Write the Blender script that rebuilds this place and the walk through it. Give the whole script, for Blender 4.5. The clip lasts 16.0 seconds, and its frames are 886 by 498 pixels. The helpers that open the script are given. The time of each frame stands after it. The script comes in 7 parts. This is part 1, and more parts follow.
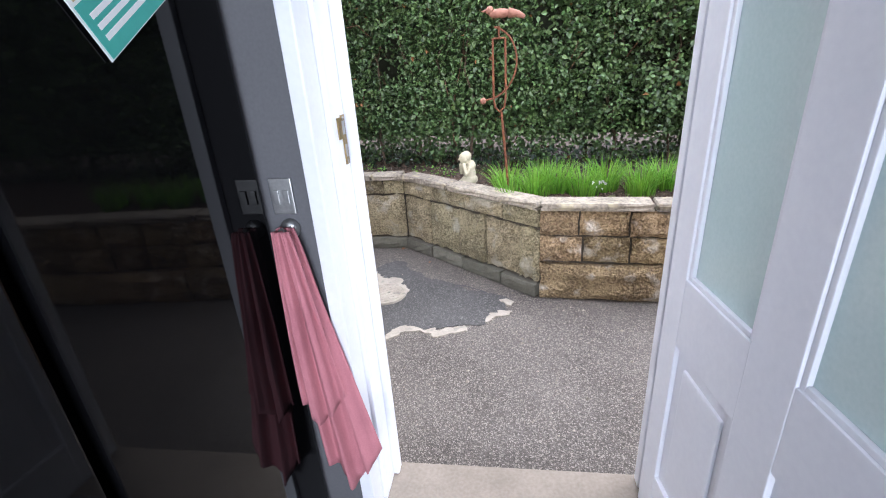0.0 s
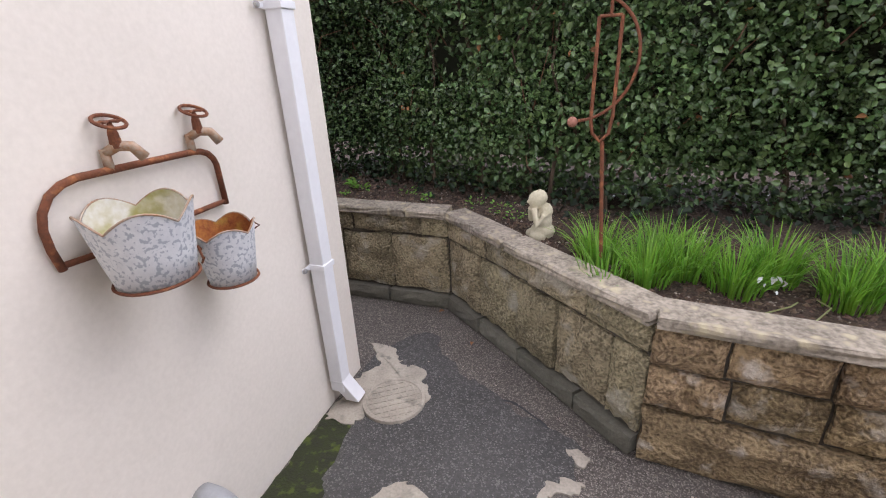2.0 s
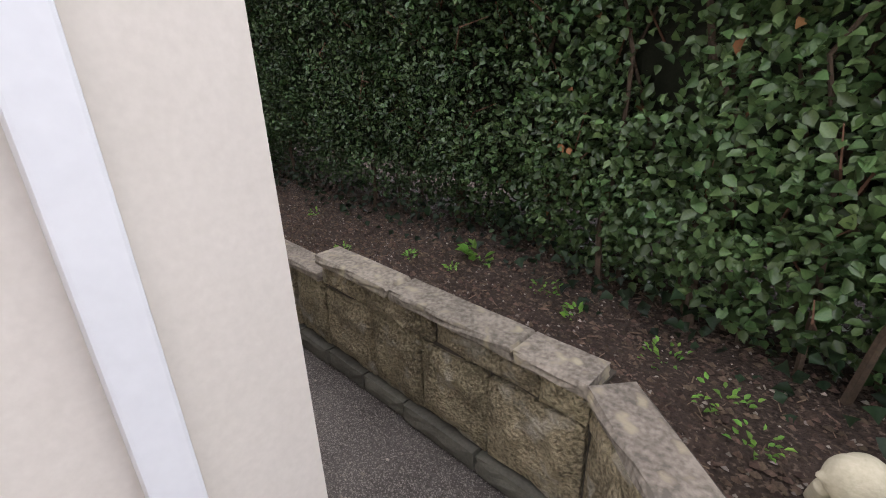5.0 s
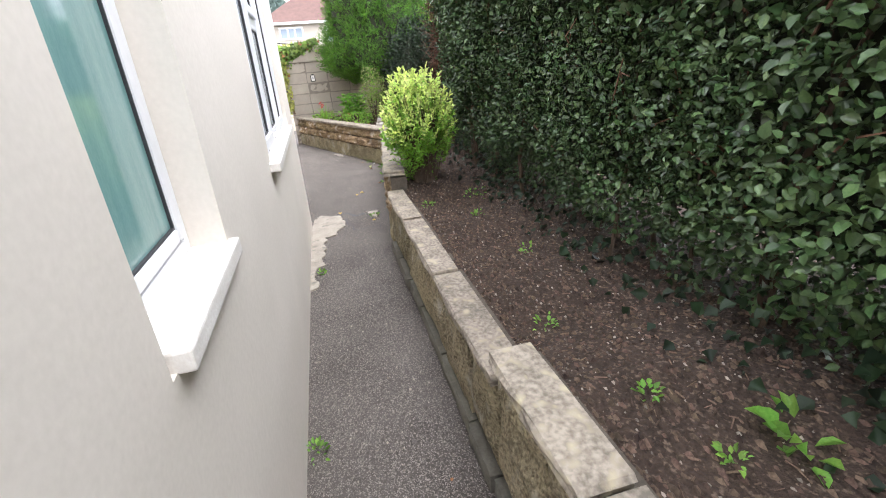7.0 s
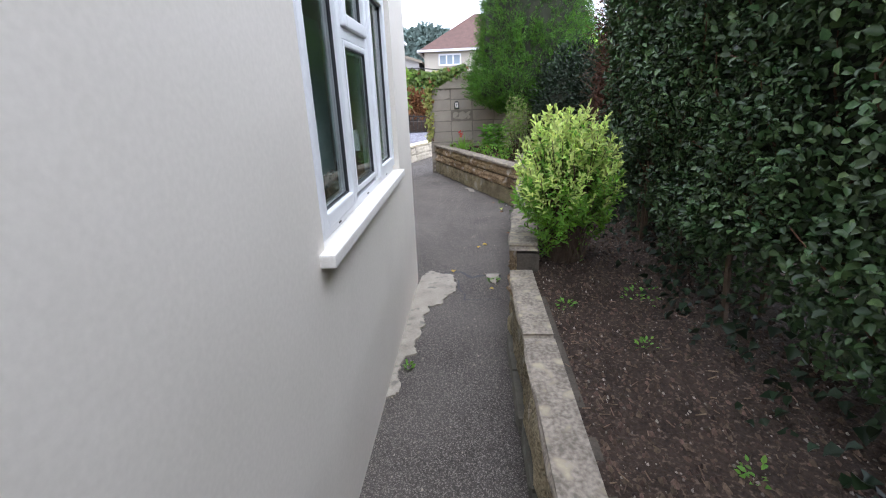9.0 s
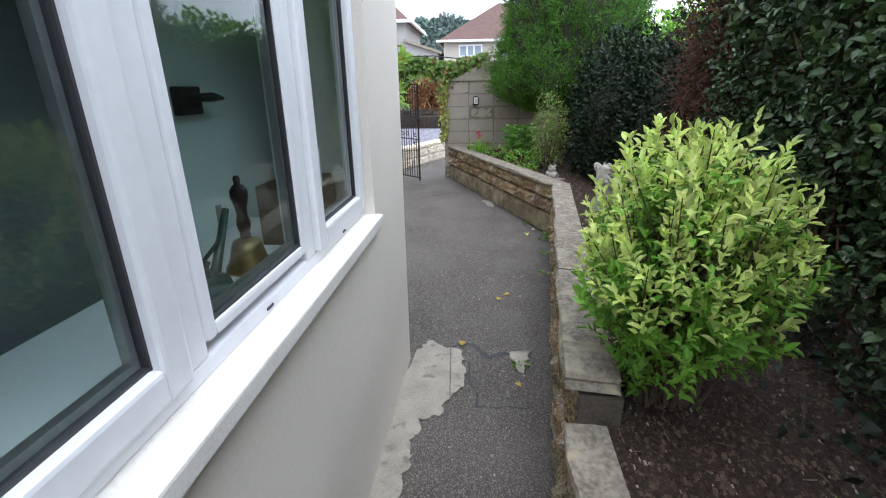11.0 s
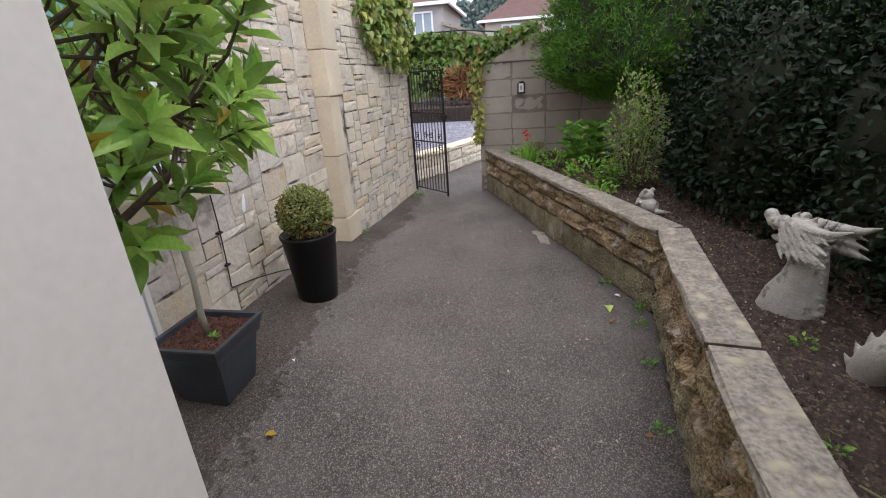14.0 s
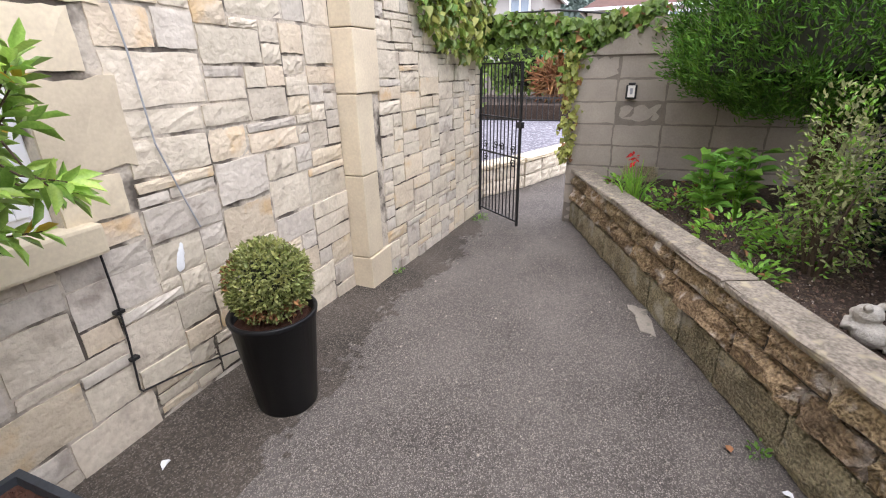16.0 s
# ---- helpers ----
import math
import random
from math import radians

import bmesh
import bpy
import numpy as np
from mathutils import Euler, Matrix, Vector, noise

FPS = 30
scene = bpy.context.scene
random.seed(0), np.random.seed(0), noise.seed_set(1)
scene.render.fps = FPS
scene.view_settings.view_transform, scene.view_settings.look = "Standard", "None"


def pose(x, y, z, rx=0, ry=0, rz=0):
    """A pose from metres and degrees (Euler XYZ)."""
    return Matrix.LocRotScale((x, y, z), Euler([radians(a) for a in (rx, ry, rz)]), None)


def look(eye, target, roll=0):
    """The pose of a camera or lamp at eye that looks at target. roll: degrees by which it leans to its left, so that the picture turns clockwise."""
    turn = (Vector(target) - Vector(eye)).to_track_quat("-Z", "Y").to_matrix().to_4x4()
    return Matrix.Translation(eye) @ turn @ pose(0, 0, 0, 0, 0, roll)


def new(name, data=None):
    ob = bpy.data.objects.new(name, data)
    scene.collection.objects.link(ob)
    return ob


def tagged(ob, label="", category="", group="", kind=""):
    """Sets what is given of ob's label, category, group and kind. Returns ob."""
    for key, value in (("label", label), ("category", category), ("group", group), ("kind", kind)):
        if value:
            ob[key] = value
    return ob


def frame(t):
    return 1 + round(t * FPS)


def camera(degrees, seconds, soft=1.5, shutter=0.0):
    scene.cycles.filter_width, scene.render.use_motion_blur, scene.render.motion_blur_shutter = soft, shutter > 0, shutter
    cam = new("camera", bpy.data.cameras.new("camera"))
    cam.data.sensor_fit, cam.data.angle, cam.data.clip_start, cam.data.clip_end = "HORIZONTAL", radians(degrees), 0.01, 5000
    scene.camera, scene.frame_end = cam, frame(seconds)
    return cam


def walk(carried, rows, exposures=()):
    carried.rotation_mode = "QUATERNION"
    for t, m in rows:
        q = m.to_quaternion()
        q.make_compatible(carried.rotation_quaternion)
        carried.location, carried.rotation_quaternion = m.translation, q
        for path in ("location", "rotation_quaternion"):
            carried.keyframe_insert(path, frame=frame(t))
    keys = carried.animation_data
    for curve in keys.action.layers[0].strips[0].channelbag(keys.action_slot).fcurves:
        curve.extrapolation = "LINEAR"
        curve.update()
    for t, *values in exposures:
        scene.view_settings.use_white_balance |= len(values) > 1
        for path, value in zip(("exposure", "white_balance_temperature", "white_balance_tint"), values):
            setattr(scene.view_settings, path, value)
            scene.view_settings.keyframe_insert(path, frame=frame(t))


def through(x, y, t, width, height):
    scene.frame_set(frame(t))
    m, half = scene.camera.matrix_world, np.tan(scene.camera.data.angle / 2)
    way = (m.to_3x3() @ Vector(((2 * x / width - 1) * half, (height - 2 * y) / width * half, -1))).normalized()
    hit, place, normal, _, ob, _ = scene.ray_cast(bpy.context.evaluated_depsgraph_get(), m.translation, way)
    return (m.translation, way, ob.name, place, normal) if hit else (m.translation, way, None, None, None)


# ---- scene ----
cam = camera(89.1, 16.0, soft=1.1)
METRES, EYE, TILT, LEAN, TURN = 9.6, 1.5, 0.0, 0.0, 8.4
ROWS = [
    (0.0, 0.0, 0.0, 0.0, -1.46, -22.48, 3.52),
    (0.5, 0.0074, 0.0304, -0.0011, 1.75, -23.19, 2.43),
    (1.0, 0.0108, 0.0675, 0.0001, 1.61, -22.5, 3.91),
    (1.5, 0.015, 0.0996, -0.0, 6.39, -23.56, 4.48),
    (2.0, 0.0168, 0.1282, 0.002, 10.14, -23.42, 2.4),
    (2.5, 0.0138, 0.158, 0.0025, 9.55, -23.14, 1.9),
    (3.0, 0.0105, 0.1814, 0.0011, 13.23, -23.72, 2.78),
    (3.5, 0.0128, 0.2042, 0.0014, 18.89, -24.17, 4.18),
    (4.0, 0.0105, 0.2277, 0.0025, 25.04, -23.02, 3.42),
    (6.5, -0.0499, 0.3357, 0.0015, 54.74, -23.23, 2.96),
    (7.0, -0.0702, 0.3511, 0.0025, 66.12, -22.72, 4.11),
    (7.5, -0.0903, 0.3635, 0.0039, 75.22, -23.09, 1.62),
    (8.0, -0.1211, 0.3714, 0.0035, 77.08, -21.99, 1.8),
    (8.5, -0.1496, 0.3775, 0.0052, 79.61, -20.73, 2.72),
    (9.0, -0.1801, 0.3883, 0.0078, 84.1, -18.82, 2.17),
    (11.5, -0.3552, 0.4115, 0.0086, 86.6, -19.85, 0.9),
    (12.0, -0.3882, 0.4169, 0.0072, 86.97, -19.8, 1.71),
    (12.5, -0.4215, 0.424, 0.0102, 88.15, -19.49, 1.77),
    (13.0, -0.4584, 0.4251, 0.0083, 87.6, -19.11, 0.96),
    (13.5, -0.4922, 0.4265, 0.0082, 86.75, -20.76, 2.08),
    (14.0, -0.5307, 0.4341, 0.0079, 91.64, -20.97, 3.58),
    (14.5, -0.5629, 0.4386, 0.007, 94.34, -22.43, 2.04),
    (15.0, -0.6041, 0.4384, 0.0097, 95.85, -21.22, 2.35),
    (15.5, -0.6401, 0.4402, 0.0092, 99.6, -20.66, 3.06),
    (16.0, -0.6777, 0.4409, 0.0112, 102.56, -21.73, 1.19),
]
EXPOSURES = [(0.0, 2.0, 5900, 11), (0.8, 1.7, 6000, 12), (1.5, 1.3, 6150, 14), (2.5, 0.98, 6350, 16), (3.5, 0.95, 6350, 15), (5.2, 1.05, 6350, 13), (5.8, 1.3, 6300, 12), (6.5, 1.98, 6300, 11), (7.5, 1.82, 6200, 9), (9.0, 1.18, 5800, 9),
             (11.5, 1.05, 5800, 5), (12.5, 0.82, 5850, 8), (13.0, 0.63, 6050, 11), (13.5, 0.63, 6150, 12), (14.5, 0.98, 6200, 12), (15.0, 1.22, 6250, 12), (15.5, 1.32, 6300, 13), (16.0, 1.3, 6300, 13)]
walk(cam, [(t, pose(0, 0, EYE, TILT, LEAN, TURN) @ pose(METRES * x, METRES * y, METRES * z, 90 + pitch, roll, yaw)) for t, x, y, z, yaw, pitch, roll in ROWS], EXPOSURES)

# ---- world, sun ----
world = bpy.data.worlds.new("sky")
scene.world = world
world.use_nodes = True
wn, wl = world.node_tree.nodes, world.node_tree.links
sky = wn.new("ShaderNodeTexSky")
sky.sky_type = "NISHITA"
sky.sun_disc = False
sky.sun_elevation, sky.sun_rotation = radians(60), radians(45)
cloud = wn.new("ShaderNodeTexNoise")
cloud.inputs["Scale"].default_value, cloud.inputs["Detail"].default_value = 2.2, 6
ramp = wn.new("ShaderNodeValToRGB")
ramp.color_ramp.elements[0].position, ramp.color_ramp.elements[1].position = 0.3, 0.62
ramp.color_ramp.elements[0].color, ramp.color_ramp.elements[1].color = (0.72, 0.72, 0.72, 1), (0.95, 0.95, 0.95, 1)
mixs = wn.new("ShaderNodeMix")
mixs.data_type = "RGBA"
mixs.inputs["B"].default_value = (11.1, 11.0, 11.8, 1)
coord = wn.new("ShaderNodeTexCoord")
wl.new(coord.outputs["Generated"], cloud.inputs["Vector"])
wl.new(cloud.outputs["Fac"], ramp.inputs["Fac"])
wl.new(ramp.outputs["Color"], mixs.inputs["Factor"])
wl.new(sky.outputs["Color"], mixs.inputs["A"])
wl.new(mixs.outputs["Result"], wn["Background"].inputs["Color"])
wn["Background"].inputs["Strength"].default_value = 0.124
sun = new("sun", bpy.data.lights.new("sun", "SUN"))
sun.data.energy, sun.data.angle, sun.data.color = 0.9, radians(50), (1.0, 0.97, 0.93)
sun.matrix_world = look((0, 0, 0), (-0.35, -0.35, -0.87))


# ---- materials ----
def mat(name, a, b, scale=12.0, rough=0.85, bump=0.3, fine=120.0, metal=0.0, c=None, spots=0.0, island=False, vary=0.0, spec=0.4, dist=0.01, grain=0.45, tight=0.17, cut=(0.56, 0.68)):
    """Two colours in large stains and fine grain; c: a third colour in spots; vary: change from piece to piece."""
    m = bpy.data.materials.new(name)
    m.use_nodes = True
    n, l = m.node_tree.nodes, m.node_tree.links
    p = n["Principled BSDF"]
    p.inputs["Roughness"].default_value, p.inputs["Metallic"].default_value = rough, metal
    p.inputs["Specular IOR Level"].default_value = spec
    g = n.new("ShaderNodeNewGeometry")
    big, small = n.new("ShaderNodeTexNoise"), n.new("ShaderNodeTexNoise")
    big.inputs["Scale"].default_value, big.inputs["Detail"].default_value = scale, 5
    small.inputs["Scale"].default_value, small.inputs["Detail"].default_value = fine, 3
    for t in (big, small):
        l.new(g.outputs["Position"], t.inputs["Vector"])
    mx = n.new("ShaderNodeMix")
    mx.data_type = "RGBA"
    mx.inputs["A"].default_value, mx.inputs["B"].default_value = (*a, 1), (*b, 1)
    mr = n.new("ShaderNodeMapRange")
    mr.inputs["From Min"].default_value, mr.inputs["From Max"].default_value = 0.5 - tight, 0.5 + tight
    add = n.new("ShaderNodeMath")
    add.operation = "MULTIPLY_ADD"
    l.new(small.outputs["Fac"], add.inputs[0])
    add.inputs[1].default_value = grain
    sc = n.new("ShaderNodeMath")
    sc.operation = "MULTIPLY"
    sc.inputs[1].default_value = 1 - grain
    l.new(big.outputs["Fac"], sc.inputs[0])
    l.new(sc.outputs[0], add.inputs[2])
    l.new(add.outputs[0], mr.inputs["Value"])
    l.new(mr.outputs[0], mx.inputs["Factor"])
    out = mx.outputs["Result"]
    if c:
        v = n.new("ShaderNodeTexNoise")
        v.inputs["Scale"].default_value, v.inputs["Detail"].default_value = spots or 30.0, 4
        l.new(g.outputs["Position"], v.inputs["Vector"])
        r2 = n.new("ShaderNodeMapRange")
        r2.inputs["From Min"].default_value, r2.inputs["From Max"].default_value = cut
        l.new(v.outputs["Fac"], r2.inputs["Value"])
        m2 = n.new("ShaderNodeMix")
        m2.data_type = "RGBA"
        m2.inputs["B"].default_value = (*c, 1)
        l.new(out, m2.inputs["A"])
        l.new(r2.outputs[0], m2.inputs["Factor"])
        out = m2.outputs["Result"]
    if vary:
        if island:
            rnd = g.outputs["Random Per Island"]
        else:
            rnd = n.new("ShaderNodeObjectInfo").outputs["Random"]
        hs = n.new("ShaderNodeHueSaturation")
        r3 = n.new("ShaderNodeMapRange")
        r3.inputs["To Min"].default_value, r3.inputs["To Max"].default_value = 1 - vary, 1 + vary
        l.new(rnd, r3.inputs["Value"])
        l.new(r3.outputs[0], hs.inputs["Value"])
        r4 = n.new("ShaderNodeMath")
        r4.operation = "MULTIPLY_ADD"
        fr = n.new("ShaderNodeMath")
        fr.operation = "FRACT"
        m7 = n.new("ShaderNodeMath")
        m7.operation = "MULTIPLY"
        m7.inputs[1].default_value = 7.31
        l.new(rnd, m7.inputs[0])
        l.new(m7.outputs[0], fr.inputs[0])
        l.new(fr.outputs[0], r4.inputs[0])
        r4.inputs[1].default_value, r4.inputs[2].default_value = 0.06 * vary, 0.5 - 0.03 * vary
        l.new(r4.outputs[0], hs.inputs["Hue"])
        l.new(out, hs.inputs["Color"])
        out = hs.outputs["Color"]
    l.new(out, p.inputs["Base Color"])
    if bump:
        bp = n.new("ShaderNodeBump")
        bp.inputs["Strength"].default_value, bp.inputs["Distance"].default_value = bump, dist
        l.new(add.outputs[0], bp.inputs["Height"])
        l.new(bp.outputs["Normal"], p.inputs["Normal"])
    return m


def speckled(name, a, b, chip, scale, amount, rough=0.9):
    """Asphalt and gravel: pale chips in a dark binder, with wide stains."""
    m = mat(name, a, b, 1.6, rough, 0.0, 60.0)
    n, l = m.node_tree.nodes, m.node_tree.links
    p = n["Principled BSDF"]
    old = p.inputs["Base Color"].links[0].from_socket
    g = n.new("ShaderNodeNewGeometry")
    v = n.new("ShaderNodeTexVoronoi")
    v.inputs["Scale"].default_value = scale
    l.new(g.outputs["Position"], v.inputs["Vector"])
    sep = n.new("ShaderNodeSeparateColor")
    l.new(v.outputs["Color"], sep.inputs["Color"])
    r = n.new("ShaderNodeMapRange")
    r.inputs["From Min"].default_value, r.inputs["From Max"].default_value = 1 - amount, 1.0
    l.new(sep.outputs[0], r.inputs["Value"])
    mx = n.new("ShaderNodeMix")
    mx.data_type = "RGBA"
    mx.inputs["B"].default_value = (*chip, 1)
    l.new(old, mx.inputs["A"])
    l.new(r.outputs[0], mx.inputs["Factor"])
    l.new(mx.outputs["Result"], p.inputs["Base Color"])
    bp = n.new("ShaderNodeBump")
    bp.inputs["Strength"].default_value, bp.inputs["Distance"].default_value = 0.7, 0.006
    l.new(v.outputs["Distance"], bp.inputs["Height"])
    l.new(bp.outputs["Normal"], p.inputs["Normal"])
    return m


def glass(name, tint, rough=0.0, clear=0.85):
    m = bpy.data.materials.new(name)
    m.use_nodes = True
    n, l = m.node_tree.nodes, m.node_tree.links
    tr, gl, mx, fr = n.new("ShaderNodeBsdfTransparent"), n.new("ShaderNodeBsdfGlossy"), n.new("ShaderNodeMixShader"), n.new("ShaderNodeLayerWeight")
    tr.inputs["Color"].default_value = (*tint, 1)
    gl.inputs["Roughness"].default_value = rough
    fr.inputs["Blend"].default_value = 0.5
    pw, ad = n.new("ShaderNodeMath"), n.new("ShaderNodeMath")
    pw.operation, ad.operation = "POWER", "MULTIPLY_ADD"
    pw.inputs[1].default_value, ad.inputs[1].default_value, ad.inputs[2].default_value = 4.5, 0.8, 0.05
    l.new(fr.outputs["Facing"], pw.inputs[0])
    l.new(pw.outputs[0], ad.inputs[0])
    l.new(ad.outputs[0], mx.inputs[0])
    l.new(tr.outputs[0], mx.inputs[1])
    l.new(gl.outputs[0], mx.inputs[2])
    l.new(mx.outputs[0], n["Material Output"].inputs["Surface"])
    return m


M_ASPHALT = speckled("asphalt", (0.05, 0.043, 0.038), (0.142, 0.125, 0.112), (0.31, 0.275, 0.243), 230, 0.36)
M_DARKPATCH = speckled("new_asphalt", (0.05, 0.048, 0.047), (0.095, 0.091, 0.088), (0.18, 0.172, 0.165), 180, 0.25)
M_DAMP = speckled("damp_asphalt", (0.02, 0.017, 0.014), (0.1, 0.082, 0.066), (0.2, 0.172, 0.146), 190, 0.3)
M_CONCRETE = mat("pale_concrete", (0.43, 0.385, 0.325), (0.27, 0.24, 0.2), 9, 0.9, 0.5, 90, c=(0.2, 0.19, 0.16), spots=14)
M_MOSS = mat("moss", (0.035, 0.045, 0.015), (0.03, 0.03, 0.022), 18, 1.0, 1.0, 120, c=(0.075, 0.095, 0.02), spots=25)
M_RENDER = mat("cream_render", (0.80, 0.745, 0.675), (0.71, 0.66, 0.59), 1.8, 0.8, 0.12, 70, dist=0.004)
rn, rl = M_RENDER.node_tree.nodes, M_RENDER.node_tree.links
rg, rm, rt, rb = rn.new("ShaderNodeNewGeometry"), rn.new("ShaderNodeVectorMath"), rn.new("ShaderNodeTexNoise"), rn.new("ShaderNodeBump")
rm.operation = "MULTIPLY"
rm.inputs[1].default_value = (7, 7, 60)
rt.inputs["Scale"].default_value, rt.inputs["Detail"].default_value = 1.0, 4
rb.inputs["Strength"].default_value, rb.inputs["Distance"].default_value = 0.06, 0.005
rl.new(rg.outputs["Position"], rm.inputs[0])
rl.new(rm.outputs[0], rt.inputs["Vector"])
rl.new(rt.outputs["Fac"], rb.inputs["Height"])
rl.new(rn["Principled BSDF"].inputs["Normal"].links[0].from_socket, rb.inputs["Normal"])
rl.new(rb.outputs["Normal"], rn["Principled BSDF"].inputs["Normal"])
M_CREAM = mat("cream_painted_stone", (0.78, 0.68, 0.52), (0.6, 0.5, 0.36), 16, 0.85, 0.7, 80)
M_UPVC = mat("white_plastic", (0.84, 0.85, 0.88), (0.78, 0.79, 0.82), 5, 0.35, 0.0, 40)
M_GLOSS = mat("white_gloss_paint", (0.82, 0.83, 0.88), (0.76, 0.77, 0.83), 6, 0.4, 0.08, 60)
M_SILL = mat("off_white_sill", (0.85, 0.83, 0.8), (0.72, 0.68, 0.63), 7, 0.7, 0.25, 120)
M_RUBBER = mat("black_rubber", (0.03, 0.03, 0.035), (0.05, 0.05, 0.055), 20, 0.5, 0)
M_PLINTH = mat("dark_kerb_stone", (0.1, 0.095, 0.075), (0.17, 0.16, 0.13), 12, 0.95, 0.8, 90, vary=0.2)
M_STONE = mat("yellow_grey_stone", (0.45, 0.38, 0.24), (0.19, 0.16, 0.1), 7, 0.95, 1.0, 75, c=(0.47, 0.43, 0.34), spots=6, vary=0.2, dist=0.06, grain=0.62, tight=0.09)
M_BROWNSTONE = mat("brown_ochre_stone", (0.46, 0.34, 0.195), (0.18, 0.125, 0.07), 6, 0.95, 1.0, 65, c=(0.6, 0.53, 0.44), spots=8, vary=0.25, dist=0.06, grain=0.64, tight=0.09)
M_COPING = mat("lichened_coping_stone", (0.36, 0.31, 0.25), (0.16, 0.138, 0.11), 10, 0.95, 0.8, 60, c=(0.42, 0.36, 0.25), spots=15, vary=0.12, grain=0.6, tight=0.12)
M_MORTAR = mat("dark_mortar", (0.13, 0.11, 0.085), (0.06, 0.05, 0.04), 14, 1.0, 0.8, 90)
LIME = dict(rough=0.9, bump=1.0, vary=0.11, dist=0.016, grain=0.5, tight=0.14)
M_BATH = mat("honey_limestone", (0.68, 0.605, 0.49), (0.53, 0.465, 0.365), 7, fine=38, c=(0.42, 0.36, 0.29), spots=7, cut=(0.58, 0.72), **LIME)
M_BATHBUFF = mat("buff_limestone", (0.69, 0.59, 0.45), (0.55, 0.46, 0.345), 5, fine=44, c=(0.62, 0.45, 0.26), spots=6, cut=(0.56, 0.7), **LIME)
M_BATHGREY = mat("grey_weathered_limestone", (0.63, 0.57, 0.49), (0.48, 0.43, 0.365), 9, fine=34, c=(0.36, 0.31, 0.26), spots=8, cut=(0.55, 0.68), **LIME)
M_ASHLAR = mat("dressed_limestone", (0.68, 0.59, 0.43), (0.54, 0.46, 0.34), 4, 0.9, 0.35, 60, vary=0.1)
M_BLOCK = mat("greyish_wall_block", (0.42, 0.37, 0.31), (0.32, 0.28, 0.235), 4, 0.95, 0.5, 70, c=(0.37, 0.325, 0.27), spots=5, vary=0.06)
# near-black spots put shadow lines of the joints into the pointing colour
M_POINTING = mat("lime_pointing", (0.62, 0.55, 0.45), (0.44, 0.385, 0.32), 10, 1.0, 0.9, 80, c=(0.1, 0.085, 0.07), spots=5, cut=(0.48, 0.6))
M_PALEMORTAR = mat("pale_block_mortar", (0.26, 0.23, 0.19), (0.19, 0.165, 0.14), 10, 1.0, 0.5, 80)
M_SOIL = mat("dark_soil", (0.026, 0.017, 0.012), (0.078, 0.052, 0.038), 9, 1.0, 1.0, 80, c=(0.16, 0.115, 0.085), spots=60, dist=0.03, grain=0.6)
M_CHIP = mat("soil_crumbs", (0.14, 0.095, 0.068), (0.045, 0.03, 0.022), 40, 1.0, 0.4, 150, vary=0.6, island=True)
M_PEBBLE = mat("pale_stone_chips", (0.36, 0.31, 0.26), (0.22, 0.19, 0.16), 40, 1.0, 0.4, 150, vary=0.5, island=True)
M_LITTER = mat("dry_bark_shreds", (0.22, 0.155, 0.11), (0.09, 0.06, 0.04), 30, 1.0, 0.3, 120, vary=0.5, island=True)
M_POTSOIL = mat("brown_compost", (0.11, 0.045, 0.028), (0.055, 0.026, 0.018), 40, 1.0, 1.0, 130)
def leafy(name, a, b, through=0.3, **kw):
    """Leaf material that also lets light through."""
    m = mat(name, a, b, **kw)
    n, l = m.node_tree.nodes, m.node_tree.links
    p = n["Principled BSDF"]
    tr, mx, br = n.new("ShaderNodeBsdfTranslucent"), n.new("ShaderNodeMixShader"), n.new("ShaderNodeHueSaturation")
    br.inputs["Value"].default_value = 1.5
    l.new(p.inputs["Base Color"].links[0].from_socket, br.inputs["Color"])
    l.new(br.outputs["Color"], tr.inputs["Color"])
    mx.inputs[0].default_value = through
    l.new(p.outputs[0], mx.inputs[1])
    l.new(tr.outputs[0], mx.inputs[2])
    l.new(mx.outputs[0], n["Material Output"].inputs["Surface"])
    return m


LEAF = dict(scale=9, bump=0.15, fine=160, island=True, dist=0.002)
M_PRIVET = mat("dark_hedge_leaf", (0.05, 0.1, 0.033), (0.115, 0.175, 0.06), rough=0.38, vary=0.5, spec=0.5, **LEAF)
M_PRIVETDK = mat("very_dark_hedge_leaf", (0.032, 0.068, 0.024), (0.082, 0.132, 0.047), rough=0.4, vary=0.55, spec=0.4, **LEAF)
M_IVY = leafy("ivy_leaf", (0.1, 0.18, 0.035), (0.2, 0.28, 0.06), rough=0.45, vary=0.5, **LEAF)
M_IVYGOLD = leafy("sunlit_ivy_leaf", (0.26, 0.3, 0.07), (0.4, 0.4, 0.12), rough=0.45, vary=0.45, **LEAF)
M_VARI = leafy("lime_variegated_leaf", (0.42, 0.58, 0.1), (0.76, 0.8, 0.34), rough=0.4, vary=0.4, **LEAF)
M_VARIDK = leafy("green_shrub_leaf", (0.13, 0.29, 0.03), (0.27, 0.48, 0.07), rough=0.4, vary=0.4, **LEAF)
M_BAY = leafy("bay_leaf", (0.17, 0.31, 0.05), (0.34, 0.48, 0.11), rough=0.32, vary=0.45, **LEAF)
M_BAYYEL = leafy("yellowed_leaf", (0.55, 0.36, 0.04), (0.4, 0.3, 0.05), rough=0.45, vary=0.3, **LEAF)
M_BOX = leafy("box_leaf", (0.17, 0.22, 0.06), (0.34, 0.34, 0.13), rough=0.5, vary=0.5, **LEAF)
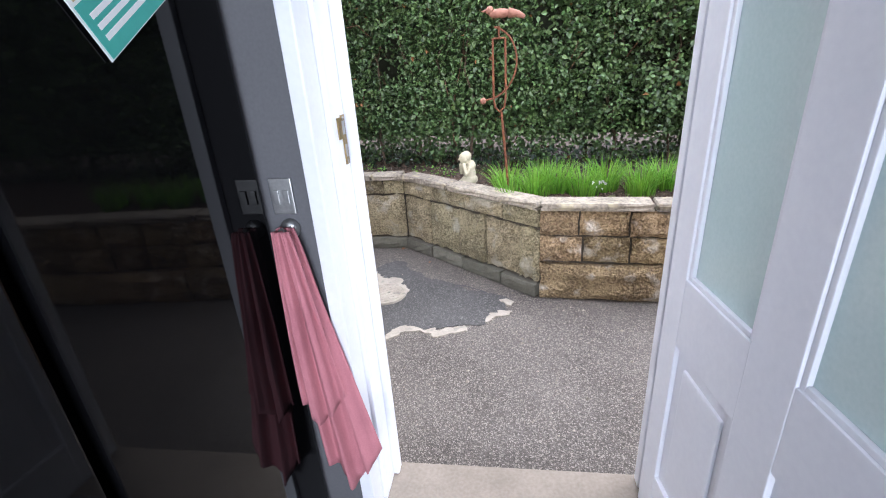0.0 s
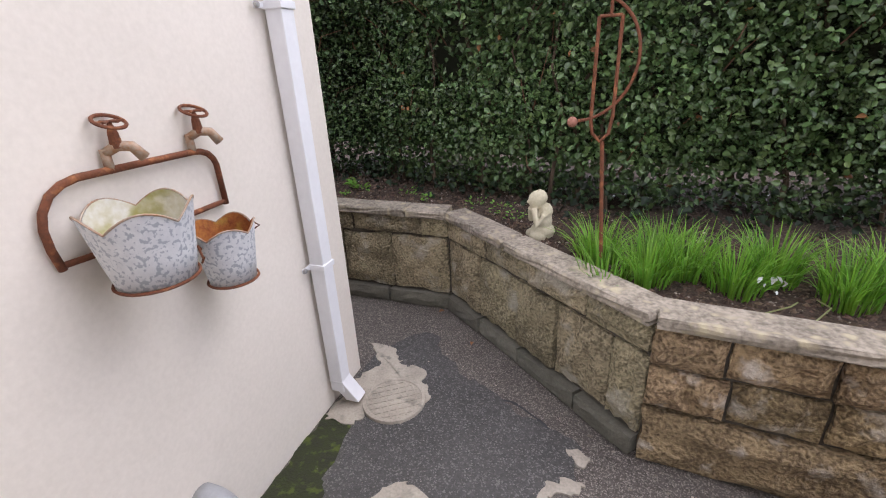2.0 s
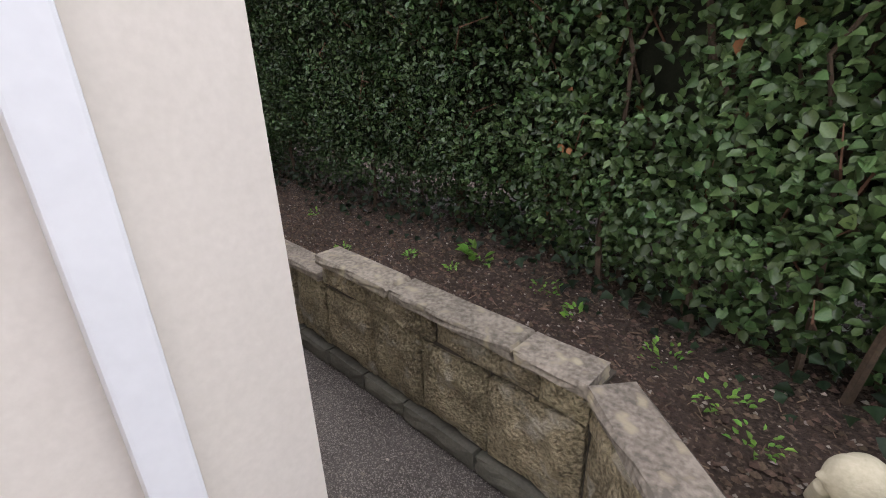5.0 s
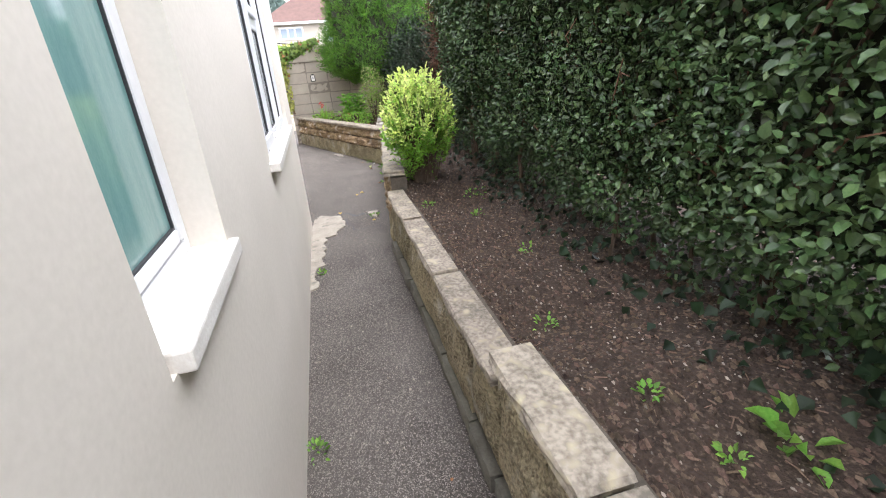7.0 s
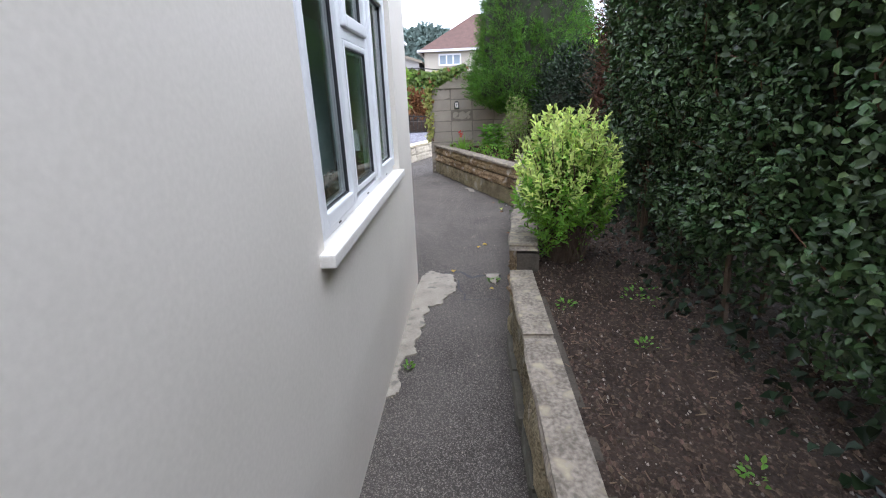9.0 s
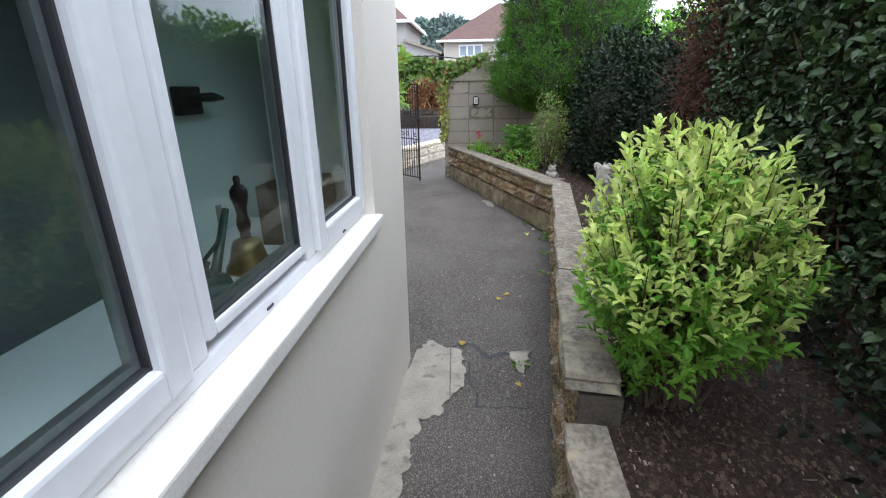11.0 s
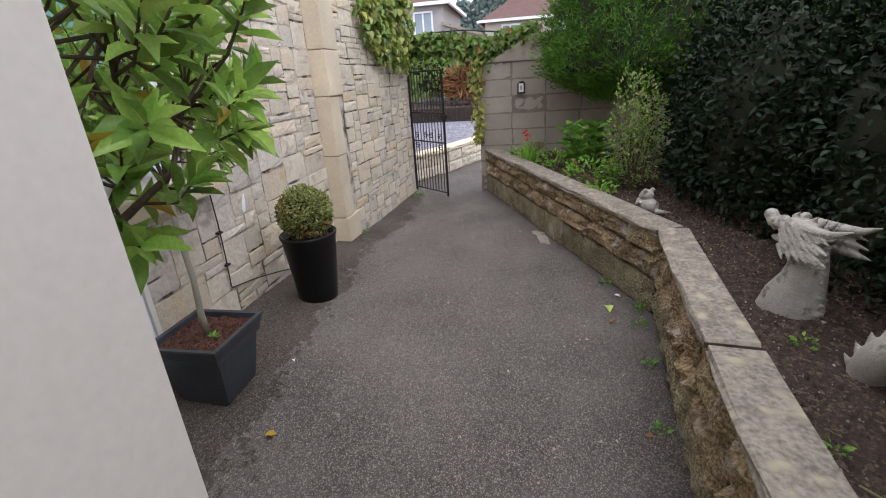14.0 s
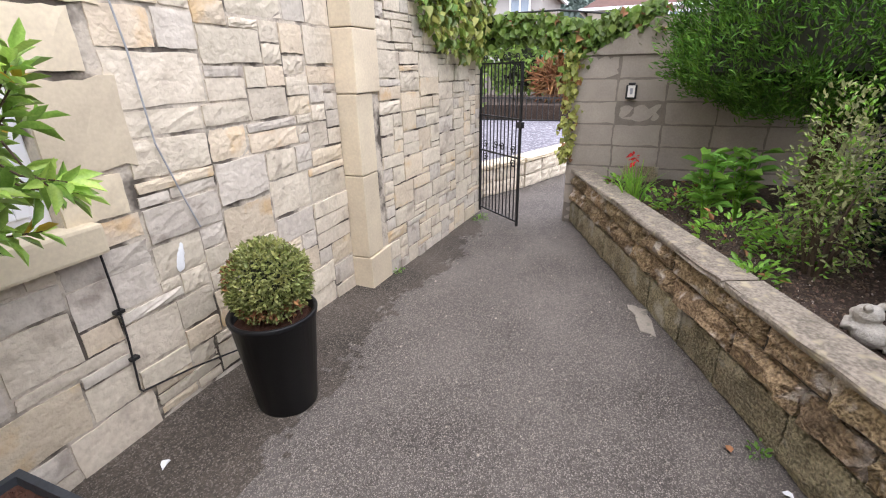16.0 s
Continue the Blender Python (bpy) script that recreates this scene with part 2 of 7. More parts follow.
M_BROWNLEAF = mat("browned_leaf", (0.32, 0.15, 0.06), (0.2, 0.1, 0.04), rough=0.7, vary=0.4, **LEAF)
M_CONIFER = mat("conifer_spray", (0.035, 0.11, 0.012), (0.15, 0.32, 0.03), rough=0.6, vary=0.45, **LEAF)
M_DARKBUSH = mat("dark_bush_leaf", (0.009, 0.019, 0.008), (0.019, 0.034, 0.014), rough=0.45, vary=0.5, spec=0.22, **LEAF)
M_DEAD = mat("dead_twig", (0.17, 0.083, 0.052), (0.085, 0.044, 0.03), 20, 0.9, 0.3, 90, vary=0.4, island=True)
M_GRASS = leafy("bright_grass_blade", (0.11, 0.26, 0.025), (0.2, 0.38, 0.05), rough=0.45, vary=0.4, **LEAF)
M_SAGE = leafy("pale_shrub_leaf", (0.2, 0.23, 0.09), (0.3, 0.31, 0.14), rough=0.6, vary=0.5, **LEAF)
M_WEED = leafy("weed_leaf", (0.1, 0.24, 0.03), (0.2, 0.36, 0.06), rough=0.5, vary=0.4, **LEAF)
M_BARK = mat("grey_brown_bark", (0.13, 0.09, 0.06), (0.07, 0.05, 0.035), 25, 0.95, 0.8, 110)
M_TWIG = mat("ruddy_bark", (0.2, 0.1, 0.06), (0.1, 0.055, 0.035), 25, 0.9, 0.5, 110)
M_PALEBARK = mat("smooth_grey_bark", (0.36, 0.34, 0.27), (0.26, 0.24, 0.18), 12, 0.8, 0.3, 90)
# near-black, so the shade inside foliage is put into the colour
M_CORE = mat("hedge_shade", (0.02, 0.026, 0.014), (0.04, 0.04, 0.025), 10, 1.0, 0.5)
M_RUST = mat("rusted_iron", (0.2, 0.065, 0.03), (0.11, 0.045, 0.025), 30, 0.85, 0.6, 140, c=(0.3, 0.12, 0.05), spots=40)
M_RUSTBALL = mat("pinkish_rusted_ball", (0.34, 0.16, 0.11), (0.24, 0.1, 0.07), 40, 0.7, 0.4, 140)
M_BUCKETRUST = mat("orange_rusted_inside", (0.42, 0.17, 0.04), (0.22, 0.06, 0.02), 22, 0.85, 0.5, 110, c=(0.45, 0.3, 0.06), spots=14)
M_ZINC = mat("white_floral_enamel", (0.74, 0.75, 0.77), (0.62, 0.63, 0.66), 20, 0.5, 0.5, 60, c=(0.4, 0.43, 0.48), spots=95, dist=0.006, cut=(0.53, 0.57))
M_LINING = mat("greened_enamel", (0.7, 0.7, 0.68), (0.5, 0.46, 0.3), 9, 0.6, 0.3, 60, c=(0.32, 0.3, 0.1), spots=9)
M_TAP = mat("weathered_brass", (0.42, 0.38, 0.32), (0.34, 0.17, 0.08), 30, 0.6, 0.3, 140, metal=0.2)
M_BRASS = mat("worn_brass", (0.34, 0.24, 0.09), (0.18, 0.12, 0.05), 40, 0.4, 0.3, 140, metal=0.8)
M_STEEL = mat("dull_steel", (0.5, 0.5, 0.5), (0.36, 0.36, 0.37), 40, 0.4, 0.1, metal=0.9)
M_PIPEGREY = mat("grey_plastic_pipe", (0.36, 0.37, 0.39), (0.3, 0.31, 0.33), 12, 0.5, 0.1)
M_IRON = mat("black_painted_iron", (0.012, 0.012, 0.013), (0.025, 0.025, 0.026), 30, 0.45, 0.3)
M_POT = mat("black_glazed_pot", (0.008, 0.008, 0.009), (0.014, 0.014, 0.015), 8, 0.35, 0.05, spec=0.2)
M_LEAD = mat("dark_slate_planter", (0.03, 0.034, 0.04), (0.06, 0.065, 0.075), 9, 0.4, 0.2, 60)
M_STATUE = mat("cream_cast_stone", (0.6, 0.54, 0.4), (0.44, 0.4, 0.28), 22, 0.85, 0.5, 120)
M_DRAGON = mat("grey_cast_stone", (0.52, 0.49, 0.43), (0.36, 0.335, 0.295), 20, 0.9, 0.5, 110, c=(0.16, 0.14, 0.1), spots=16)
dn, dl = M_DRAGON.node_tree.nodes, M_DRAGON.node_tree.links
dv, dg, db = dn.new("ShaderNodeTexVoronoi"), dn.new("ShaderNodeNewGeometry"), dn.new("ShaderNodeBump")
dv.feature = "DISTANCE_TO_EDGE"
dv.inputs["Scale"].default_value = 62
dr = dn.new("ShaderNodeMapRange")
dr.inputs["From Max"].default_value = 0.12
dl.new(dg.outputs["Position"], dv.inputs["Vector"])
dl.new(dv.outputs["Distance"], dr.inputs["Value"])
dl.new(dr.outputs[0], db.inputs["Height"])
db.inputs["Strength"].default_value, db.inputs["Distance"].default_value = 0.5, 0.004
dl.new(dn["Principled BSDF"].inputs["Normal"].links[0].from_socket, db.inputs["Normal"])
dl.new(db.outputs["Normal"], dn["Principled BSDF"].inputs["Normal"])
M_FRIDGE = mat("black_glass", (0.002, 0.002, 0.0025), (0.003, 0.003, 0.0035), 3, 0.04, 0, spec=0.16)
M_KWALL = mat("grey_kitchen_wall", (0.13, 0.13, 0.14), (0.105, 0.105, 0.115), 2, 0.8, 0.1)
M_KFLOOR = mat("dark_kitchen_floor", (0.08, 0.075, 0.07), (0.12, 0.11, 0.1), 3, 0.5, 0.1)
M_TOWEL = mat("pink_terry", (0.5, 0.2, 0.23), (0.4, 0.15, 0.18), 10, 1.0, 0.8, 260, dist=0.004)
M_STEP = mat("worn_sandstone_step", (0.27, 0.23, 0.19), (0.19, 0.16, 0.13), 8, 0.9, 0.5, 80)
M_GLASS = glass("window_glass", (0.86, 0.93, 0.92))
M_ROOM = mat("pale_room_wall", (0.7, 0.78, 0.8), (0.62, 0.7, 0.72), 2, 0.8, 0.05)
# shade of the open gap beside the inner door, put into a colour
M_DARKROOM = mat("dark_gap_grey", (0.15, 0.17, 0.175), (0.2, 0.22, 0.225), 3, 0.9, 0.1)
M_CURTAIN = mat("pale_green_gloss_paint", (0.76, 0.85, 0.83), (0.82, 0.9, 0.88), 3, 0.8, 0.1)
M_FROST = mat("teal_frosted_glass", (0.15, 0.3, 0.3), (0.25, 0.43, 0.41), 3, 0.08, 0.0, spec=0.6)
fn, fl = M_FROST.node_tree.nodes, M_FROST.node_tree.links
fg, fm = fn.new("ShaderNodeNewGeometry"), fn.new("ShaderNodeVectorMath")
fm.operation = "MULTIPLY"
fm.inputs[1].default_value = (9, 9, 0.8)
fl.new(fg.outputs["Position"], fm.inputs[0])
for q in [v for v in fn if v.type == "TEX_NOISE"]:
    fl.new(fm.outputs[0], q.inputs["Vector"])
M_DOORFROST = mat("pale_frosted_glass", (0.62, 0.74, 0.73), (0.52, 0.66, 0.65), 2.5, 0.12, 0.0, spec=0.6)
M_PAPER = mat("white_paper", (0.82, 0.83, 0.84), (0.76, 0.77, 0.78), 9, 0.8, 0)
M_TEAL = mat("teal_print", (0.05, 0.36, 0.3), (0.06, 0.4, 0.34), 9, 0.6, 0)
M_TAN = mat("tan_print", (0.55, 0.42, 0.22), (0.48, 0.36, 0.2), 60, 0.6, 0)
M_BLUE = mat("pale_blue_print", (0.3, 0.5, 0.75), (0.34, 0.54, 0.78), 9, 0.6, 0)
M_RED = mat("red_petal", (0.7, 0.03, 0.025), (0.55, 0.02, 0.02), 20, 0.6, 0)
M_WOODBOX = mat("brown_wood_box", (0.2, 0.15, 0.11), (0.14, 0.1, 0.075), 14, 0.7, 0.2)
M_DARKWOOD = mat("near_black_turned_wood", (0.02, 0.013, 0.01), (0.035, 0.022, 0.016), 20, 0.35, 0.1)
M_OLDPOT = mat("dark_green_enamel", (0.015, 0.035, 0.03), (0.03, 0.05, 0.045), 14, 0.25, 0.1)
M_ROOF = mat("red_brown_roof_tile", (0.15, 0.085, 0.072), (0.1, 0.06, 0.052), 3, 0.9, 0.4, vary=0.15)
M_HOUSE = mat("pale_house_render", (0.55, 0.5, 0.42), (0.48, 0.43, 0.36), 1, 0.9, 0.2)
M_GREYHOUSE = mat("grey_house_wall", (0.42, 0.4, 0.38), (0.36, 0.34, 0.32), 1, 0.9, 0.2)
M_FARGLASS = mat("far_window_glass", (0.3, 0.36, 0.42), (0.24, 0.3, 0.36), 2, 0.1, 0)
# pale bluish green: the haze of distance is put into this colour
M_HILL = mat("hazed_woodland", (0.15, 0.21, 0.19), (0.23, 0.29, 0.26), 0.06, 1.0, 0.0, 0.6)
M_GRAVEL = speckled("purple_grey_gravel", (0.1, 0.095, 0.115), (0.16, 0.155, 0.18), (0.34, 0.33, 0.37), 26, 0.4)
M_GREENTARP = mat("green_shed_felt", (0.03, 0.3, 0.17), (0.04, 0.34, 0.2), 3, 0.7, 0.1)
M_FENCE = mat("weathered_fence", (0.25, 0.22, 0.19), (0.18, 0.16, 0.14), 6, 0.9, 0.3)


# ---- builders ----
def mesh_of(name, bm, material, smooth=False):
    me = bpy.data.meshes.new(name)
    bmesh.ops.recalc_face_normals(bm, faces=bm.faces[:])
    bm.to_mesh(me)
    bm.free()
    me.materials.append(material)
    if smooth:
        me.polygons.foreach_set("use_smooth", [True] * len(me.polygons))
    return me


def part(name, bm, material, parent=None, label="", smooth=False):
    ob = new(name, mesh_of(name, bm, material, smooth))
    if parent:
        ob.parent = parent
    if label:
        ob["label"] = label
    return ob


def thing(name, label, category, at=(0, 0, 0), group="", kind=""):
    ob = new(name)
    ob.location = at
    ob.empty_display_size = 0.1
    return tagged(ob, label, category, group, kind)


def box(bm, x0, x1, y0, y1, z0, z1, bevel=0.0):
    r = bmesh.ops.create_cube(bm, size=1.0)
    for v in r["verts"]:
        v.co = Vector(((x0 + x1) / 2 + v.co.x * (x1 - x0), (y0 + y1) / 2 + v.co.y * (y1 - y0), (z0 + z1) / 2 + v.co.z * (z1 - z0)))
    if bevel:
        es = list({e for v in r["verts"] for e in v.link_edges})
        bmesh.ops.bevel(bm, geom=es, offset=bevel, segments=2, affect="EDGES", profile=0.6)
    return bm


def boxes(*rows, bevel=0.0):
    bm = bmesh.new()
    for r in rows:
        box(bm, *r, bevel=bevel)
    return bm


def tube(bm, pts, radii, seg=8):
    pts = [Vector(p) for p in pts]
    if not isinstance(radii, (list, tuple)):
        radii = [radii] * len(pts)
    rings = []
    side = None
    for i, p in enumerate(pts):
        d = (pts[min(i + 1, len(pts) - 1)] - pts[max(i - 1, 0)]).normalized()
        if side is None:
            side = d.orthogonal().normalized()
        side = (side - d * side.dot(d)).normalized()
        up = d.cross(side)
        rings.append([bm.verts.new(p + radii[i] * (math.cos(a) * side + math.sin(a) * up)) for a in [2 * math.pi * k / seg for k in range(seg)]])
    for a, b in zip(rings, rings[1:]):
        for k in range(seg):
            bm.faces.new((a[k], a[(k + 1) % seg], b[(k + 1) % seg], b[k]))
    bm.faces.new(rings[0][::-1])
    bm.faces.new(rings[-1])
    return bm


def lathe(bm, profile, seg=28, at=(0, 0, 0), wave=None):
    rings = []
    for j, (r, z) in enumerate(profile):
        ring = []
        for k in range(seg):
            a = 2 * math.pi * k / seg
            dz = wave(j, a) if wave else 0
            ring.append(bm.verts.new((at[0] + r * math.cos(a), at[1] + r * math.sin(a), at[2] + z + dz)))
        rings.append(ring)
    for a, b in zip(rings, rings[1:]):
        for k in range(seg):
            bm.faces.new((a[k], a[(k + 1) % seg], b[(k + 1) % seg], b[k]))
    return bm


def slab(bm, poly, z0, z1, rough=0.0, steps=1):
    """An upright-sided slab over an outline, its edge broken by noise."""
    out = []
    n = len(poly)
    for i in range(n):
        a, b = Vector((*poly[i], 0)), Vector((*poly[(i + 1) % n], 0))
        for s in range(steps):
            p = a.lerp(b, s / steps)
            if rough:
                p += rough * Vector((noise.noise(p * 9), noise.noise(p * 9 + Vector((5, 5, 5))), 0)) + 0.5 * rough * Vector((noise.noise(p * 31), noise.noise(p * 31 + Vector((5, 5, 5))), 0))
            out.append(p)
    lo = [bm.verts.new((p.x, p.y, z0)) for p in out]
    hi = [bm.verts.new((p.x, p.y, z1)) for p in out]
    f = bm.faces.new(hi)
    for i in range(len(out)):
        bm.faces.new((lo[i], lo[(i + 1) % len(out)], hi[(i + 1) % len(out)], hi[i]))
    bmesh.ops.triangulate(bm, faces=[f])
    return bm


def prism_x(bm, poly, x0, x1):
    """An outline in y and z, drawn out along x."""
    a = [bm.verts.new((x0, y, z)) for y, z in poly]
    b = [bm.verts.new((x1, y, z)) for y, z in poly]
    bm.faces.new(a)
    bm.faces.new(b[::-1])
    for i in range(len(poly)):
        j = (i + 1) % len(poly)
        bm.faces.new((a[i], b[i], b[j], a[j]))
    return bm


RNG = np.random.default_rng(7)


def unit(v):
    return v / np.maximum(np.linalg.norm(v, axis=1, keepdims=True), 1e-9)


def leaves(name, P, D, N, length, width, materials, parent, label="", pick=None, fold=0.25, vary=0.35, tipw=0.75):
    """Many leaves as one mesh. P: stalk ends, D: ways in which they point, N: ways in which they face."""
    n = len(P)
    D = unit(D)
    S = unit(np.cross(D, N))
    U = np.cross(S, D)
    k = (1 + vary * RNG.uniform(-1, 1, (n, 1)))
    L, W = length * k, width * k
    up = fold * W
    pts = np.stack([P, P + 0.33 * L * D - 0.5 * W * S + up * U, P + 0.7 * L * D - 0.5 * tipw * W * S + up * U,
                    P + L * D - 0.12 * L * U, P + 0.7 * L * D + 0.5 * tipw * W * S + up * U, P + 0.33 * L * D + 0.5 * W * S + up * U], axis=1)
    me = bpy.data.meshes.new(name)
    me.vertices.add(6 * n)
    me.vertices.foreach_set("co", pts.reshape(-1).astype(np.float32))
    base = (np.arange(n) * 6)[:, None]
    quads = np.concatenate([base + np.array([[0, 1, 2, 3]]), base + np.array([[0, 3, 4, 5]])], axis=1).reshape(-1)
    me.loops.add(8 * n)
    me.loops.foreach_set("vertex_index", quads.astype(np.int32))
    me.polygons.add(2 * n)
    me.polygons.foreach_set("loop_start", np.arange(0, 8 * n, 4, dtype=np.int32))
    for m in materials:
        me.materials.append(m)
    if pick is not None:
        me.polygons.foreach_set("material_index", np.repeat(pick, 2).astype(np.int32))
    me.update(calc_edges=True)
    me.validate()
    ob = new(name, me)
    if parent:
        ob.parent = parent
    ob["kind"] = "stuff"
    if label:
        ob["label"] = label
    return ob


def noise_at(P, s):
    return np.array([noise.noise(Vector(p) * s) for p in P])


def ball_leaves(n, centre, radii, shell=0.35, low=-1.0, lump=0.25, s=3.0):
    """Stalk ends, ways and facings of leaves in a lumpy ball."""
    d = unit(RNG.normal(size=(n * 2, 3)))
    d = d[d[:, 2] > low][:n]
    r = 1 - shell * RNG.uniform(0, 1, (len(d), 1)) ** 1.5 + lump * noise_at(d, s)[:, None]
    P = np.array(centre) + d * r * np.array(radii)
    D = unit(d * 0.7 + RNG.normal(size=d.shape) * 0.55 + np.array([0, 0, 0.15]))
    N = unit(d + RNG.normal(size=d.shape) * 0.5 + np.array([0, 0, 0.5]))
    return P, D, N


# rough block faces, shared by all stones
def block_mesh(seed, rough, material, nx=7, nz=5, jx=0.03, jz=0.06):
    rng = random.Random(seed)
    bm = bmesh.new()
    g = {}
    for i in range(nx):
        for j in range(nz):
            edge = i in (0, nx - 1) or j in (0, nz - 1)
            y = rough * (0.55 + rng.uniform(-0.1, 0.15)) if edge else rough * rng.uniform(-0.6, 0.5)
            dx = rng.uniform(-0.25, 0.25) / nx if 0 < i < nx - 1 else rng.uniform(0, jx) * (1 if i == 0 else -1)
            dz = rng.uniform(-0.25, 0.25) / nz if 0 < j < nz - 1 else rng.uniform(0, jz) * (1 if j == 0 else -1)
            g[i, j] = bm.verts.new((i / (nx - 1) + dx, y, j / (nz - 1) + dz))
    for i in range(nx - 1):
        for j in range(nz - 1):
            bm.faces.new((g[i, j], g[i + 1, j], g[i + 1, j + 1], g[i, j + 1]))
    ring = [g[i, 0] for i in range(nx)] + [g[nx - 1, j] for j in range(1, nz)] + [g[i, nz - 1] for i in range(nx - 2, -1, -1)] + [g[0, j] for j in range(nz - 2, 0, -1)]
    back = [bm.verts.new((v.co.x, 1.0, v.co.z)) for v in ring]
    for i in range(len(ring)):
        j = (i + 1) % len(ring)
        bm.faces.new((ring[i], back[i], back[j], ring[j]))
    return mesh_of("stone", bm, material)


BLOCKS = {}
RUBBLE = (M_BATH, M_BATHBUFF, M_BATHGREY)


def blocks(material, rough):
    key = (material.name, rough)
    if key not in BLOCKS:
        BLOCKS[key] = [block_mesh(31 * k + int(rough * 100), rough, material, jx=0.025 if material in RUBBLE else 0.03, jz=0.05 if material in RUBBLE else 0.06) for k in range(8)]
    return BLOCKS[key]


def stone(parent, origin, d, w, h, depth, material, rough, name="stone", proud=0.0, tilt=0.0):
    """A block whose front lower corner stands at origin; d runs along the wall, its front faces to the right of d."""
    d = Vector((d[0], d[1], tilt)).normalized()
    inward = Vector((-d.y, d.x, 0)).normalized()
    up = d.cross(inward)
    m = Matrix((d * w, inward * depth, up * h)).transposed().to_4x4()
    m.translation = Vector(origin) - inward * proud
    ob = new(name, random.choice(blocks(material, rough)))
    ob.parent = parent
    ob.matrix_basis = m
    return ob


def course(parent, p0, p1, z0, z1, wmin, wmax, material, rough, depth=0.12, joint=0.004, name="stone", proud=0.01, jit=0.008, end=None):
    """One course of stones from p0 to p1 (plan); z0, z1 may each be (at p0, at p1)."""
    a, b = Vector(p0), Vector(p1)
    length = (b - a).length
    d = (b - a) / length
    za, zb = (z0 if isinstance(z0, tuple) else (z0, z0)), (z1 if isinstance(z1, tuple) else (z1, z1))
    s = 0.0
    while s < length - 0.03:
        w = min(random.uniform(wmin, wmax), length - s)
        if length - s - w < wmin * 0.5:
            w = length - s
        t = (s + w / 2) / length
        lo, hi = za[0] + (za[1] - za[0]) * t, zb[0] + (zb[1] - zb[0]) * t
        p = a + d * (s + joint / 2)
        stone(parent, (p.x, p.y, lo + joint / 2), d, w - joint, hi - lo - joint, depth, material, rough, name,
              proud + random.uniform(-jit, jit), tilt=((za[1] - za[0]) + (zb[1] - zb[0])) / 2 / length)
        s += w


def wall_core(bm, p0, p1, h0, h1, thick, back=0.02, z0=-0.05):
    a, b = Vector((*p0, 0)), Vector((*p1, 0))
    d = (b - a).normalized()
    inn = Vector((-d.y, d.x, 0))
    q = [a + inn * back, b + inn * back, b + inn * thick, a + inn * thick]
    lo = [bm.verts.new((v.x, v.y, z0)) for v in q]
    hi = [bm.verts.new((v.x, v.y, h)) for v, h in zip(q, (h0, h1, h1, h0))]
    bm.faces.new(lo[::-1])
    bm.faces.new(hi)
    for i in range(4):
        j = (i + 1) % 4
        bm.faces.new((lo[i], lo[j], hi[j], hi[i]))


# ---- ground ----
def ground_z(x, y):
    """The yard rises a little towards the stone house."""
    return float(np.interp(x, [-10.6, -10.0, -9.2, -8.3, -7.2, -6.9, -6.25], [0, 0.25, 0.6, 1, 1, 0.8, 0]) * np.interp(y, [1.4, 1.9, 2.5, 3.2, 4.0], [0.15, 0.1, 0.075, 0.04, 0]))


bm = bmesh.new()
gx = [-600, -60, -20, *np.linspace(-12, -6, 61), 0, 20, 600]
gy = [-600, -20, -3, *np.linspace(0.9, 4.4, 36), 20, 600]
g = [[bm.verts.new((x, y, ground_z(x, y))) for y in gy] for x in gx]
for i in range(len(gx) - 1):
    for j in range(len(gy) - 1):
        bm.faces.new((g[i][j], g[i + 1][j], g[i + 1][j + 1], g[i][j + 1]))
tagged(part("ground", bm, M_ASPHALT), "grey worn asphalt path with pale chips", "path", kind="structure")


# ---- house ----
def wall_with_opening(bm, x0, x1, y0, y1, h, holes):
    """A wall along x with holes (hx0, hx1, hz0, hz1), in order."""
    x = x0
    for a, b, c, d in holes:
        box(bm, x, a, y0, y1, -0.1, h)
        box(bm, a, b, y0, y1, -0.1, c)
        box(bm, a, b, y0, y1, d, h)
        x = b
    box(bm, x, x1, y0, y1, -0.1, h)


H = 3.0
bm = bmesh.new()
wall_with_opening(bm, -6.0, -1.12, 2.69, 2.94, H, [(-5.36, -3.65, 1.06, 2.2), (-2.40, -1.845, 1.08, 2.2)])
for v in bm.verts:
    v.co.y -= 0.011 * (v.co.x + 1.12) + 0.005
tagged(part("wall_north", bm, M_RENDER), "cream painted rendered house wall", "wall", kind="structure")
bm = boxes((-1.37, -1.12, 1.308, 2.69, -0.1, H))
tagged(part("wall_east", bm, M_RENDER), "cream painted rendered house wall", "wall", kind="structure")
bm = boxes((-6.0, -5.75, 1.0, 2.735, -0.1, H))
tagged(part("wall_west", bm, M_RENDER), "cream painted rendered house wall", "wall", kind="structure")
bm = bmesh.new()
wall_with_opening(bm, -2.2, 3.2, 1.04, 1.29, H, [(-0.475, 0.535, -0.1, 2.12)])
tagged(part("wall_kitchen", bm, M_KWALL), "grey painted kitchen wall beside the door", "wall", kind="structure")
# outer skin of the kitchen wall
bm = bmesh.new()
wall_with_opening(bm, -1.12, 3.2, 1.293, 1.305, H, [(-0.475, 0.535, -0.1, 2.12)])
tagged(part("wall_kitchen_outside", bm, M_RENDER), "cream painted render round the kitchen door", "wall", kind="structure")
bm = boxes((-0.495, -0.455, 1.268, 1.318, 0.0, 0.62), (-0.495, -0.452, 1.268, 1.32, 0.63, 1.02), (-0.495, -0.456, 1.268, 1.316, 1.03, 2.12), bevel=0.006)
tagged(part("door_quoin", bm, M_CREAM), "flaking cream painted stone door reveal", "trim", kind="structure")
